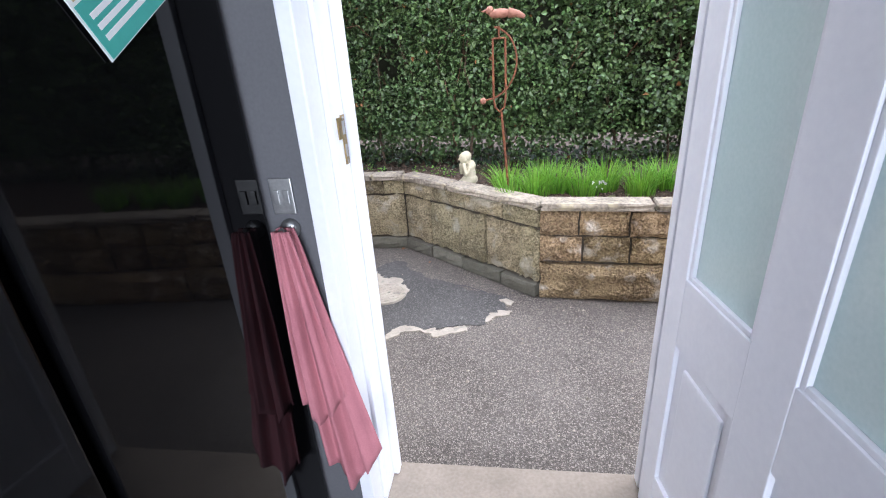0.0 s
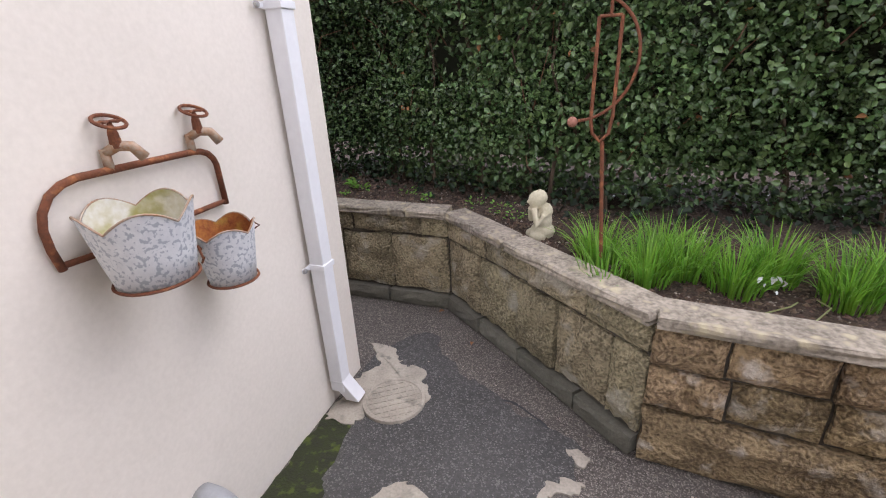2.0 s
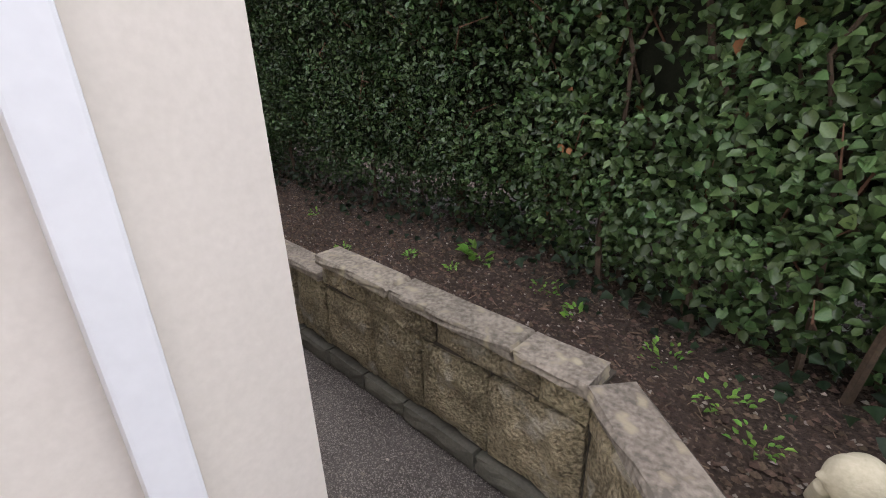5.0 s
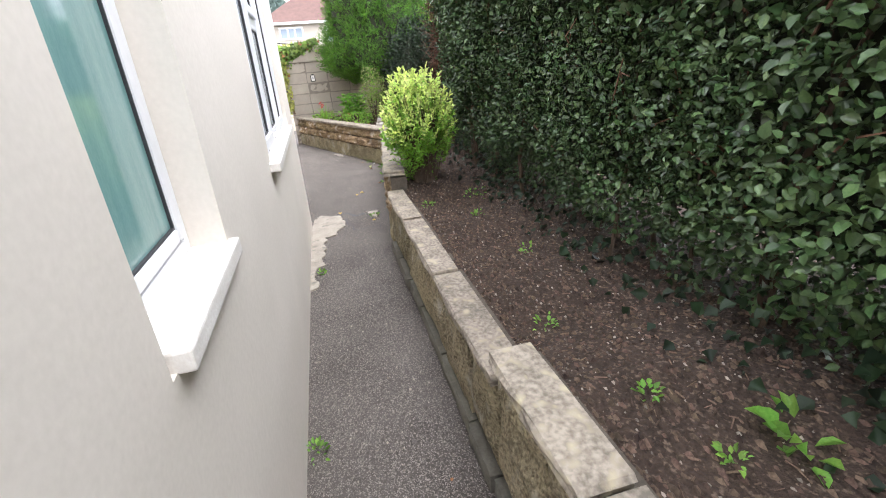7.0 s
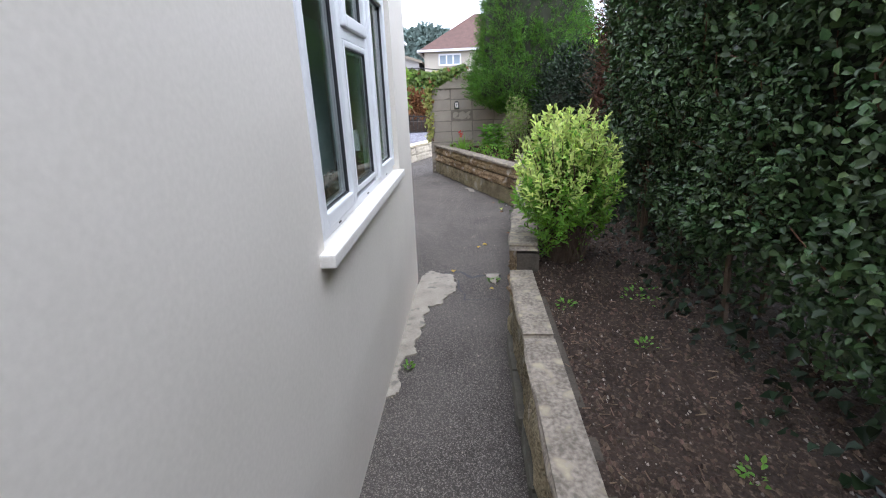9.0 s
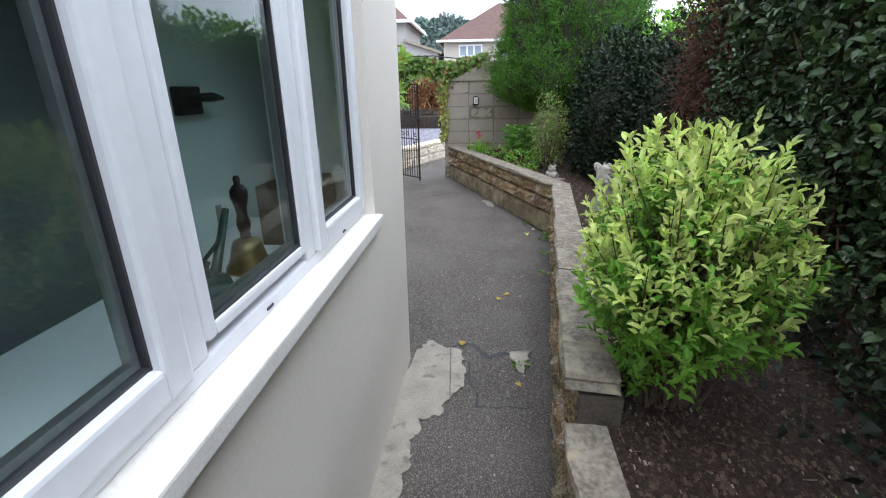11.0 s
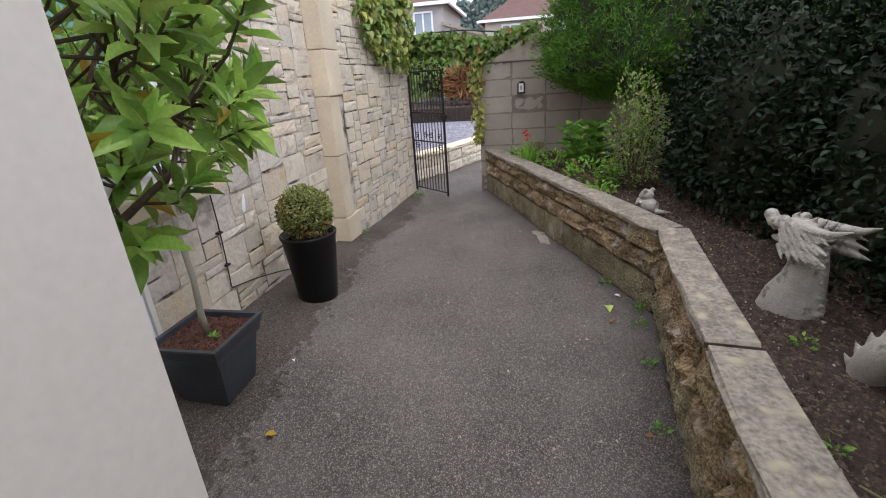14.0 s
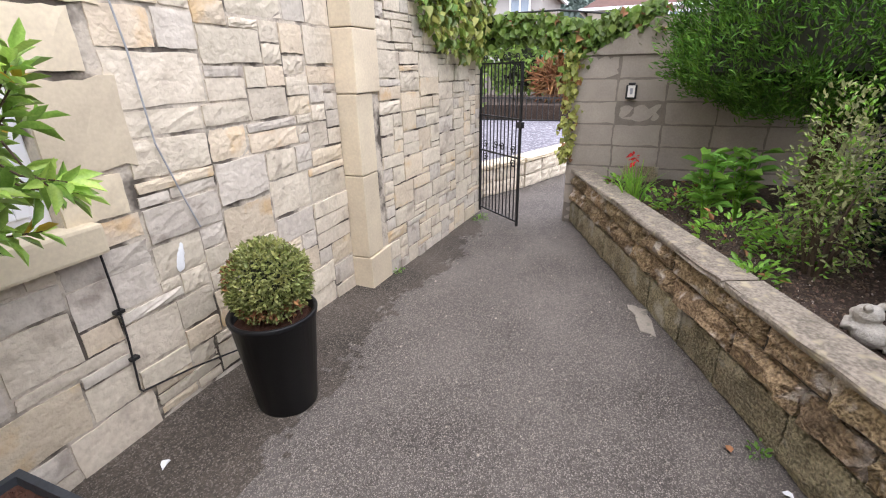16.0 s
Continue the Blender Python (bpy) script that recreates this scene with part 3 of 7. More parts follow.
# kitchen shell
bm = boxes((-2.3, -2.2, -2.6, 1.33, -0.1, H), (3.2, 3.3, -2.6, 1.33, -0.1, H), (-2.3, -0.4, -2.7, -2.6, -0.1, H), (1.4, 3.3, -2.7, -2.6, -0.1, H), (-0.4, 1.4, -2.7, -2.6, -0.1, 0.95), (-0.4, 1.4, -2.7, -2.6, 2.2, H))
tagged(part("wall_kitchen_back", bm, M_KWALL), "plain grey kitchen walls", "wall", kind="structure")
tagged(part("floor", boxes((-2.2, 3.2, -2.6, 1.04, -0.05, 0.04)), M_KFLOOR), "dark kitchen floor", "floor", kind="structure")
tagged(part("ceiling", boxes((-2.3, 3.3, -2.7, 1.345, H, H + 0.1)), M_KWALL), "plain grey kitchen ceiling", "ceiling", kind="structure")
tagged(part("threshold", boxes((-0.47, 0.53, 1.04, 1.28, -0.02, 0.06), bevel=0.008), M_STEP), "worn sandstone door step", "step", kind="structure")
lamp = new("window_daylight", bpy.data.lights.new("window_daylight", "AREA"))
lamp.data.shape, lamp.data.size, lamp.data.size_y, lamp.data.energy, lamp.data.color = "RECTANGLE", 1.75, 1.2, 38.0, (0.93, 0.96, 1.0)
lamp.matrix_world = look((0.5, -2.65, 1.58), (0.5, 0, 1.3))
# room behind the long wall
bm = boxes((-5.75, -1.37, 1.345, 1.42, 0, H))
tagged(part("wall_room", bm, M_ROOM), "pale blue-white wall of the room inside", "wall", kind="structure")
tagged(part("floor_room", boxes((-5.75, -1.37, 1.42, 2.69, 0.0, 0.1)), M_KFLOOR), "dark floor of the room inside", "floor", kind="structure")
tagged(part("ceiling_room", boxes((-6.0, -1.12, 1.345, 2.93, H, H + 0.1)), M_ROOM), "plain ceiling over the room", "ceiling", kind="structure")
tagged(part("wall_partition", boxes((-3.3, -3.2, 1.42, 2.69, 0.1, H)), M_ROOM), "pale partition wall inside", "wall", kind="structure")
tagged(part("roof", boxes((-6.1, -1.0, 1.3, 3.1, H + 0.1, H + 0.25)), M_ROOF), "low flat roof over the house", "roof", kind="structure")


# ---- windows ----
def window(name, label, x0, x1, z0, z1, y, material, lights, f=0.036):
    """A plastic window in a wall along x; lights: (x0, x1, z0, z1, width of the sash or bead round the glass)."""
    c = Vector(((x0 + x1) / 2, y, z0))
    w = thing(name, label, "window", tuple(c), kind="structure")

    def put(nm, rows, m, bev=0.006, parent=w):
        b = boxes(*[(r[0] - c.x, r[1] - c.x, r[2] - c.y, r[3] - c.y, r[4] - c.z, r[5] - c.z) for r in rows], bevel=bev)
        return part(nm, b, m, parent)

    def ring(a, b, lo, hi, k, y0, y1):
        return [(a, a + k, y0, y1, lo, hi), (b - k, b, y0, y1, lo, hi), (a + k, b - k, y0, y1, lo, lo + k), (a + k, b - k, y0, y1, hi - k, hi)]
    put("frame", ring(x0, x1, z0, z1, f, y - 0.06, y), M_UPVC)
    cols = sorted({(l[0], l[1]) for l in lights})
    for p, q in zip(cols, cols[1:]):
        put("mullion", [(p[1] + 0.001, q[0] - 0.001, y - 0.06, y + 0.002, z0 + f, z1 - f)], M_UPVC)
    for a, b, lo, hi, k in lights:
        sash = put("sash", ring(a + 0.002, b - 0.002, lo + 0.002, hi - 0.002, k, y - 0.04, y + (0.02 if k > 0.04 else 0.006)), M_UPVC, 0.008)
        g = 0.007
        put("gasket", ring(a + k, b - k, lo + k, hi - k, g, y - 0.03, y + 0.0), M_RUBBER, 0.0, sash)
        p = put("pane", [(a + k + g, b - k - g, y - 0.012, y - 0.007, lo + k + g, hi - k - g)], material, 0.0, sash)
        p.visible_shadow = False
        if material == M_GLASS:
            put("spacer", ring(a + k + g, b - k - g, lo + k + g, hi - k - g, 0.012, y - 0.03, y - 0.014), M_STEEL, 0.0, sash)
    above = {(l[0], l[1]): [] for l in lights}
    for l in lights:
        above[l[0], l[1]].append(l)
    for (a, b), ls in above.items():
        ls.sort(key=lambda l: l[2])
        for p, q in zip(ls, ls[1:]):
            put("transom", [(a, b, y - 0.06, y + 0.002, p[3], q[2])], M_UPVC)
    return w


window("window_1", "narrow white plastic window with frosted glass", -2.395, -1.85, 1.12, 2.19, 2.862, M_FROST, [(-2.353, -1.892, 1.162, 2.148, 0.034)])
w2 = window("window_2", "white plastic window with three lights over a sill", -5.355, -3.655, 1.105, 2.19, 2.937, M_GLASS,
            [(-5.319, -4.80, 1.141, 2.154, 0.058), (-4.735, -4.265, 1.165, 1.815, 0.028), (-4.735, -4.265, 1.86, 2.154, 0.05), (-4.20, -3.691, 1.141, 2.154, 0.058)])
for x in (-5.08, -4.5, -3.95):
    part("drain_slot", boxes((x - 0.015 + 4.505, x + 0.015 + 4.505, 0.0, 0.0025, 0.012, 0.018)), M_RUBBER, w2)


def sill(name, x0, x1, z, out):
    bm = bmesh.new()
    box(bm, x0, x1, 2.80, out, z - 0.045, z, 0.006)
    ob = part(name, bm, M_SILL)
    return tagged(ob, "weathered off-white concrete window sill", "window sill", kind="structure")


sill("window_sill_1", -2.43, -1.87, 1.12, 2.975)
sill("window_sill_2", -5.37, -3.59, 1.105, 3.015)

# things on the inner sill of the long window
tagged(part("inner_sill", boxes((-5.36, -3.65, 2.45, 2.872, 1.05, 1.085)), M_UPVC), "white inner window board", "window sill", kind="structure")
t = thing("watering_can", "small dark green enamel watering can on the window board", "watering can", (-4.5, 2.76, 1.085))
bm = lathe(bmesh.new(), [(0.0, 0), (0.088, 0), (0.094, 0.008), (0.09, 0.06), (0.082, 0.085), (0.05, 0.098), (0.042, 0.1), (0.042, 0.125), (0.046, 0.128), (0.036, 0.126), (0.034, 0.09), (0.0, 0.09)], 28)
part("body", bm, M_OLDPOT, t, smooth=True)
part("spout", tube(bmesh.new(), [(-0.07, 0.0, 0.04), (-0.12, -0.005, 0.1), (-0.2, -0.01, 0.21)], [0.016, 0.012, 0.009], 10), M_OLDPOT, t, smooth=True)
part("handle", tube(bmesh.new(), [(-0.04, 0, 0.11), (-0.02, 0, 0.15), (0.05, 0, 0.15), (0.1, 0, 0.1), (0.092, 0, 0.03)], 0.007, 8), M_OLDPOT, t, smooth=True)
part("brace", tube(bmesh.new(), [(-0.045, 0, 0.115), (-0.15, -0.007, 0.145)], 0.005, 8), M_OLDPOT, t)
t = thing("hand_bell", "dark brass hand bell with a turned wooden handle", "bell", (-4.81, 2.73, 1.085))
part("bell", lathe(bmesh.new(), [(0.0, 0.012), (0.06, 0.0), (0.068, 0.0), (0.066, 0.01), (0.052, 0.035), (0.044, 0.07), (0.036, 0.088), (0.014, 0.097), (0.0, 0.098)], 28), M_BRASS, t, smooth=True)
part("handle", lathe(bmesh.new(), [(0.0, 0.096), (0.012, 0.096), (0.016, 0.105), (0.012, 0.112), (0.017, 0.12), (0.02, 0.14), (0.014, 0.165), (0.017, 0.19), (0.024, 0.215), (0.024, 0.235), (0.014, 0.25), (0.008, 0.253), (0.01, 0.268), (0.007, 0.276), (0.0, 0.277)], 20), M_DARKWOOD, t, smooth=True)
t = thing("letter_box_tray", "brown wooden tray holding white leaflets by the window", "letter tray", (-5.22, 2.75, 1.085))
part("tray", boxes((-0.13, 0.2, -0.08, -0.07, 0, 0.2), (-0.13, 0.2, 0.07, 0.08, 0, 0.17), (-0.13, -0.12, -0.07, 0.07, 0, 0.19), (0.19, 0.2, -0.07, 0.07, 0, 0.19), (-0.12, 0.19, -0.07, 0.07, 0, 0.012)), M_WOODBOX, t)
for i, (x0, x1, y, top) in enumerate([(-0.1, 0.08, -0.03, 0.3), (0.0, 0.185, 0.0, 0.28), (-0.11, 0.04, 0.035, 0.285)]):
    lf = part("leaflet", boxes((x0, x1, y, y + 0.003, 0.015, top)), M_PAPER, t)
    if i == 2:
        for k in range(5):
            part("print_line", boxes((x0 + 0.02, x1 - 0.02 - 0.02 * (k % 2), y + 0.003, y + 0.0042, top - 0.025 - 0.014 * k, top - 0.021 - 0.014 * k)), M_RED if k < 3 else M_TEAL, lf)
ind = thing("inner_door", "white painted inner door with a black rim lock", "door", (-5.74, 2.4, 0.1), kind="structure")
part("leaf", boxes((0.0, 0.74, -0.02, 0.02, 0.0, 2.0), bevel=0.004), M_CURTAIN, ind)
part("rim_lock", boxes((0.57, 0.69, 0.02, 0.05, 1.41, 1.5), bevel=0.006), M_IRON, ind, "black metal lock case")
part("lever", tube(bmesh.new(), [(0.62, 0.05, 1.465), (0.61, 0.08, 1.465), (0.56, 0.085, 1.465), (0.49, 0.08, 1.46)], [0.014, 0.014, 0.016, 0.006], 10), M_IRON, ind, "black lever", True)
part("lower_plate", boxes((0.53, 0.565, 0.02, 0.026, 0.96, 1.08), bevel=0.003), M_STEEL, ind)
# dark sheet added in place of the shaded gap beside the inner door
tagged(part("dark_gap_sheet", boxes((-5.3, -3.305, 2.34, 2.35, 0.1, 2.98), bevel=0.002), M_DARKROOM), "dark sheet standing in for the shaded open doorway inside", "curtain")

# ---- kitchen door ----
t = thing("door_frame", "white gloss painted timber door frame", "door frame", (0, 1.2, 0.06), kind="structure")


def frame_post(side):
    s = -1 if side < 0 else 1
    b = bmesh.new()
    lo, hi = sorted((s * 0.425, s * 0.478))
    box(b, lo, hi, -0.085, 0.018, 0, 2.05, 0.004)
    lo2, hi2 = sorted((s * 0.405, s * 0.476))
    box(b, lo2, hi2, 0.02, 0.065, 0, 2.05, 0.006)
    lo3, hi3 = sorted((s * 0.437, s * 0.477))
    box(b, lo3, hi3, -0.18, -0.087, 0, 2.05, 0.005)
    for v in b.verts:
        v.co.x += 0.055 if side > 0 else 0.0
    return part("post", b, M_GLOSS, t)


frame_post(-1)
frame_post(1)
part("head", boxes((-0.478, 0.533, -0.18, 0.065, 2.05, 2.1), bevel=0.004), M_GLOSS, t)
t = thing("strike_plate", "worn brass strike plate screwed to the door frame", "strike plate", (-0.4245, 1.192, 1.325))
part("plate", boxes((0, 0.003, -0.012, 0.014, -0.065, 0.065), (0, 0.003, -0.04, -0.012, 0.005, 0.06), bevel=0.001), M_BRASS, t)
part("latch_hole", boxes((0.003, 0.004, -0.012, 0.006, 0.015, 0.05)), M_STEEL, t, "grey latch opening")
part("bolt_hole", boxes((0.003, 0.004, -0.006, 0.006, -0.045, -0.012)), M_STEEL, t, "grey bolt opening")
for z in (0.057, -0.058):
    part("screw", lathe(bmesh.new(), [(0, 0), (0.005, 0), (0.004, 0.002), (0, 0.0025)], 10), M_STEEL, t).matrix_basis = Matrix.Translation((0.003, 0, z)) @ pose(0, 0, 0, 0, 90, 0)

door = thing("door_1", "open white half-glazed panelled kitchen door", "door", kind="structure")
door.matrix_basis = pose(0.452, 1.185, 0.06, 0, 0, 4.5)
# local: the leaf runs towards -y, its seen face is x = 0
rails = [(-0.09, 0.0, 0, 2.0), (-0.88, -0.79, 0, 2.0)]
part("stile", boxes((0, 0.044, -0.09, 0.0, 0, 1.98), bevel=0.003), M_GLOSS, door)
part("stile", boxes((0, 0.044, -0.88, -0.775, 0, 1.98), bevel=0.003), M_GLOSS, door)
part("mullion", boxes((0, 0.044, -0.5, -0.37, 0.2, 1.88), bevel=0.003), M_GLOSS, door)
for z0, z1, nm in ((0.0, 0.2, "bottom_rail"), (0.69, 0.89, "lock_rail"), (1.88, 1.98, "top_rail")):
    part(nm, boxes((0.001, 0.043, -0.775, -0.5, z0, z1), (0.001, 0.043, -0.37, -0.09, z0, z1), bevel=0.002), M_GLOSS, door)
for y0, y1 in ((-0.37, -0.09), (-0.775, -0.5)):
    p = part("panel", boxes((0.014, 0.03, y0, y1, 0.2, 0.69)), M_GLOSS, door)
    part("raised_field", boxes((0.006, 0.02, y0 + 0.045, y1 - 0.045, 0.245, 0.645), bevel=0.006), M_GLOSS, p)
    p = part("pane", boxes((0.018, 0.026, y0, y1, 0.89, 1.88)), M_DOORFROST, door, "pale frosted glass")
    b = 0.014
    part("glazing_bead", boxes((0.006, 0.018, y0, y0 + b, 0.89, 1.88), (0.006, 0.018, y1 - b, y1, 0.89, 1.88), (0.006, 0.018, y0 + b, y1 - b, 0.89, 0.89 + b), (0.006, 0.018, y0 + b, y1 - b, 1.88 - b, 1.88), bevel=0.003), M_GLOSS, p)

# ---- kitchen things ----
t = thing("fridge_freezer", "tall black glass-fronted fridge freezer", "fridge", (-0.964, 0.55, 0.04))
part("body", boxes((-0.33, 0.31, -0.46, 0.46, 0, 1.8), bevel=0.006), M_RUBBER, t)
part("door", boxes((0.315, 0.37, -0.113, 0.46, 0.03, 1.79), bevel=0.004), M_FRIDGE, t)
part("door", boxes((0.315, 0.37, -0.46, -0.137, 0.03, 1.79), bevel=0.004), M_FRIDGE, t)
t = thing("leaflet", "white leaflet with teal, blue and tan print on the fridge", "leaflet")
t.matrix_basis = pose(-0.589, 0.70, 1.70, 32, 0, 0)
part("sheet", boxes((0, 0.0015, -0.11, 0.11, -0.13, 0.15)), M_PAPER, t)
part("teal_band", boxes((0.0015, 0.0025, -0.105, 0.108, -0.128, -0.05)), M_TEAL, t)
part("tan_block", boxes((0.0015, 0.0025, -0.1, 0.01, -0.045, 0.14)), M_TAN, t)
part("blue_block", boxes((0.0015, 0.0025, 0.015, 0.105, -0.045, 0.14)), M_BLUE, t)
for k in range(3):
    part("print_line", boxes((0.0025, 0.0032, -0.09, 0.02 + 0.01 * k, -0.075 - 0.016 * k, -0.067 - 0.016 * k)), M_PAPER, t)
t = thing("light_switch", "grey metal switch plate on the kitchen wall", "switch", (-0.55, 1.04, 1.215))
part("plate", boxes((-0.03, 0.03, -0.008, 0, -0.046, 0.046), bevel=0.003), M_STEEL, t)
for x in (-0.013, 0.013):
    part("rocker", boxes((x - 0.008, x + 0.008, -0.014, -0.008, -0.018, 0.018), bevel=0.002), M_STEEL, t)
t = thing("towel_hook", "round dark metal towel hook on the wall", "hook", (-0.545, 1.04, 1.13))
part("disc", lathe(bmesh.new(), [(0, 0), (0.026, 0), (0.026, 0.012), (0.018, 0.02), (0, 0.022)], 20), M_STEEL, t, smooth=True).matrix_basis = pose(0, 0, 0, 90, 0, 0)
part("peg", tube(bmesh.new(), [(0, -0.02, 0), (0, -0.045, 0), (0, -0.055, 0.012)], 0.008), M_STEEL, t)


def towel():
    """A towel hung by its middle: narrow at the hook, in falling folds, one layer longer than the other."""
    ob = thing("hand_towel", "pink terry hand towel hanging from a hook", "towel", (-0.545, 1.0, 1.13))
    for k, (drop, spread, lean, fwd) in enumerate([(0.86, 0.06, 0.065, 0.0), (0.58, 0.042, 0.025, -0.03)]):
        b = bmesh.new()
        rows, cols, g = 26, 30, {}
        for i in range(rows):
            s = i / (rows - 1)
            for j in range(cols):
                u = 2 * j / (cols - 1) - 1
                w = 0.022 + spread * s ** 0.75
                fold = 0.018 * min(1, 0.25 + s * 1.6) * math.sin(u * 7.5 + 0.8 * s + k) + 0.006 * math.sin(u * 17 + 3 * s)
                z = -drop * s * (1 - 0.14 * abs(u + 0.2) * s) + 0.012 * (1 - s)
                g[i, j] = b.verts.new((lean * s * 1.3 + u * w, fwd + fold - 0.012 * s, z))
        for i in range(rows - 1):
            for j in range(cols - 1):
                b.faces.new((g[i, j], g[i, j + 1], g[i + 1, j + 1], g[i + 1, j]))
        p = part("fold", b, M_TOWEL, ob, smooth=True)
        p.modifiers.new("thick", "SOLIDIFY").thickness = 0.005
    return ob


towel()

# ---- downpipe, soil pipe ----
t = thing("downpipe", "square white plastic downpipe with clips", "downpipe", (-1.068, 2.672, 0.0))
part("pipe", boxes((-0.033, 0.033, -0.034, 0.034, 0.1, 3.0), bevel=0.006), M_UPVC, t)
bm = boxes((-0.035, 0.035, -0.036, 0.036, 0.03, 0.16), bevel=0.005)
for v in bm.verts:
    if v.co.z < 0.08:
        v.co.x += 0.05
        v.co.y += 0.03
part("shoe", bm, M_UPVC, t)
for z in (0.74, 1.69):
    c = part("clip", boxes((-0.036, 0.038, -0.04, 0.04, z - 0.012, z + 0.012), (-0.036, -0.03, -0.085, 0.06, z - 0.01, z + 0.01), bevel=0.003), M_UPVC, t)
    part("screw", lathe(bmesh.new(), [(0, 0), (0.012, 0), (0.009, 0.008), (0, 0.01)], 10), M_STEEL, c).matrix_basis = Matrix.Translation((-0.03, -0.075, z)) @ pose(0, 0, 0, 0, 90, 0)
t = thing("waste_pipe", "grey plastic waste pipe elbow at the wall foot", "pipe", (-1.04, 1.93, 0))
pts = [(-0.08, 0, 0.25)] + [(-0.05 + 0.08 * math.sin(a), 0, 0.17 + 0.08 * math.cos(a)) for a in [k * math.pi / 16 for k in range(9)]] + [(0.03, 0, 0.0)]
part("elbow", tube(bmesh.new(), pts, 0.047, 18), M_PIPEGREY, t, smooth=True)
part("collar", lathe(bmesh.new(), [(0.048, 0), (0.057, 0), (0.057, 0.03), (0.048, 0.03)], 20, (0.03, 0, 0.07)), M_PIPEGREY, t, smooth=True)


# ---- bucket planters on the wall ----
def bucket(parent, at, r0, r1, h, scallop, lining):
    b = bmesh.new()
    wave = lambda j, a: (scallop * abs(math.sin(2.5 * a)) if j in (3, 4) else 0)
    prof = [(0.0, 0.0), (r0, 0.0), (r0 * 0.6 + r1 * 0.4, h * 0.45), (r1, h), (r1 - 0.004, h), (r0 * 0.6 + r1 * 0.4 - 0.004, h * 0.45), (r0 - 0.004, 0.006), (0.0, 0.006)]
    outer = lathe(b, prof[:4], 40, at, wave)
    body = part("bucket", outer, M_ZINC, parent, "white enamelled metal with a floral pattern", True)
    b = bmesh.new()
    lathe(b, [(r1 - 0.004, h), (r0 * 0.6 + r1 * 0.4 - 0.004, h * 0.45), (r0 - 0.004, 0.006), (0.0, 0.006)], 40, at, lambda j, a: scallop * abs(math.sin(2.5 * a)) if j == 0 else 0)
    part("lining", b, lining, body, "stained inside", True)
    b = bmesh.new()
    tube(b, [(at[0] + r1 * math.cos(a), at[1] + r1 * math.sin(a), at[2] + h + scallop * abs(math.sin(2.5 * a))) for a in [2 * math.pi * k / 60 for k in range(61)]], 0.0025, 6)
    part("rim", b, M_TAP, body)
    b = bmesh.new()
    tube(b, [(at[0] + (r0 + 0.006) * math.cos(a), at[1] + (r0 + 0.006) * math.sin(a), at[2] + 0.005) for a in [2 * math.pi * k / 40 for k in range(41)]], 0.004, 6)
    part("base_ring", b, M_RUST, body, "rusty ring")
    return body


def tap(parent, y, z):
    b = bmesh.new()
    tube(b, [(0.012, y, z), (0.012, y, z + 0.05)], 0.011, 10)
    tube(b, [(0.012, y - 0.002, z + 0.04), (0.03, y + 0.02, z + 0.055), (0.045, y + 0.045, z + 0.05), (0.055, y + 0.062, z + 0.02)], [0.011, 0.013, 0.013, 0.014], 10)
    p = part("tap", b, M_TAP, parent, "weathered brass tap", True)
    b = bmesh.new()
    tube(b, [(0.03, y + 0.02, z + 0.05), (0.03, y + 0.02, z + 0.085), (0.03, y + 0.02, z + 0.11)], [0.014, 0.011, 0.004], 10)
    part("stem", b, M_RUST, p)
    b = bmesh.new()
    tube(b, [(0.03 + 0.032 * math.cos(a), y + 0.02 + 0.032 * math.sin(a), z + 0.11 - 0.014 * math.cos(a)) for a in [2 * math.pi * k / 24 for k in range(25)]], 0.0045, 6)
    for a in (0, 1.05, 2.1):
        tube(b, [(0.03 + 0.03 * math.cos(a), y + 0.02 + 0.03 * math.sin(a), z + 0.11), (0.03 - 0.03 * math.cos(a), y + 0.02 - 0.03 * math.sin(a), z + 0.11)], 0.003, 6)
    part("hand_wheel", b, M_RUST, p, "rusty hand wheel")


t = thing("wall_planter", "rusty tap-shaped wall rack holding two floral buckets", "planter", (-1.115, 1.78, 0.0))
b = bmesh.new()
arc = [(0.01, 0.03, 1.12), (0.012, 0.022, 1.17), (0.013, 0.022, 1.215), (0.014, 0.032, 1.25), (0.014, 0.055, 1.28), (0.014, 0.085, 1.297), (0.014, 0.12, 1.304), (0.014, 0.3, 1.3), (0.014, 0.44, 1.296), (0.014, 0.465, 1.292), (0.014, 0.487, 1.282), (0.013, 0.503, 1.266), (0.012, 0.512, 1.245), (0.01, 0.515, 1.12)]
tube(b, arc, 0.009, 12)
tube(b, [(0.01, 0.03, 1.13), (0.01, 0.2, 1.12), (0.01, 0.4, 1.13), (0.01, 0.52, 1.13)], 0.008, 8)
part("rack", b, M_RUST, t, "rusty bent pipe", True)
tap(t, 0.2, 1.3)
tap(t, 0.44, 1.295)
bucket(t, (0.125, 0.15, 1.055), 0.085, 0.116, 0.155, 0.034, M_LINING)
b2 = bucket(t, (0.1, 0.39, 0.93), 0.064, 0.09, 0.155, 0.024, M_BUCKETRUST)
b = bmesh.new()
tube(b, [(0.095, 0.472, 1.07), (0.11, 0.5, 1.075), (0.125, 0.51, 1.06), (0.11, 0.5, 1.05), (0.1, 0.47, 1.06)], 0.003, 6)
part("wire_loop", b, M_RUST, b2)
b = tube(bmesh.new(), [(0.095, 0.318, 1.05), (0.11, 0.29, 1.08), (0.13, 0.28, 1.05), (0.11, 0.29, 1.03), (0.095, 0.318, 1.04)], 0.003, 6)
part("wire_loop", b, M_RUST, b2)

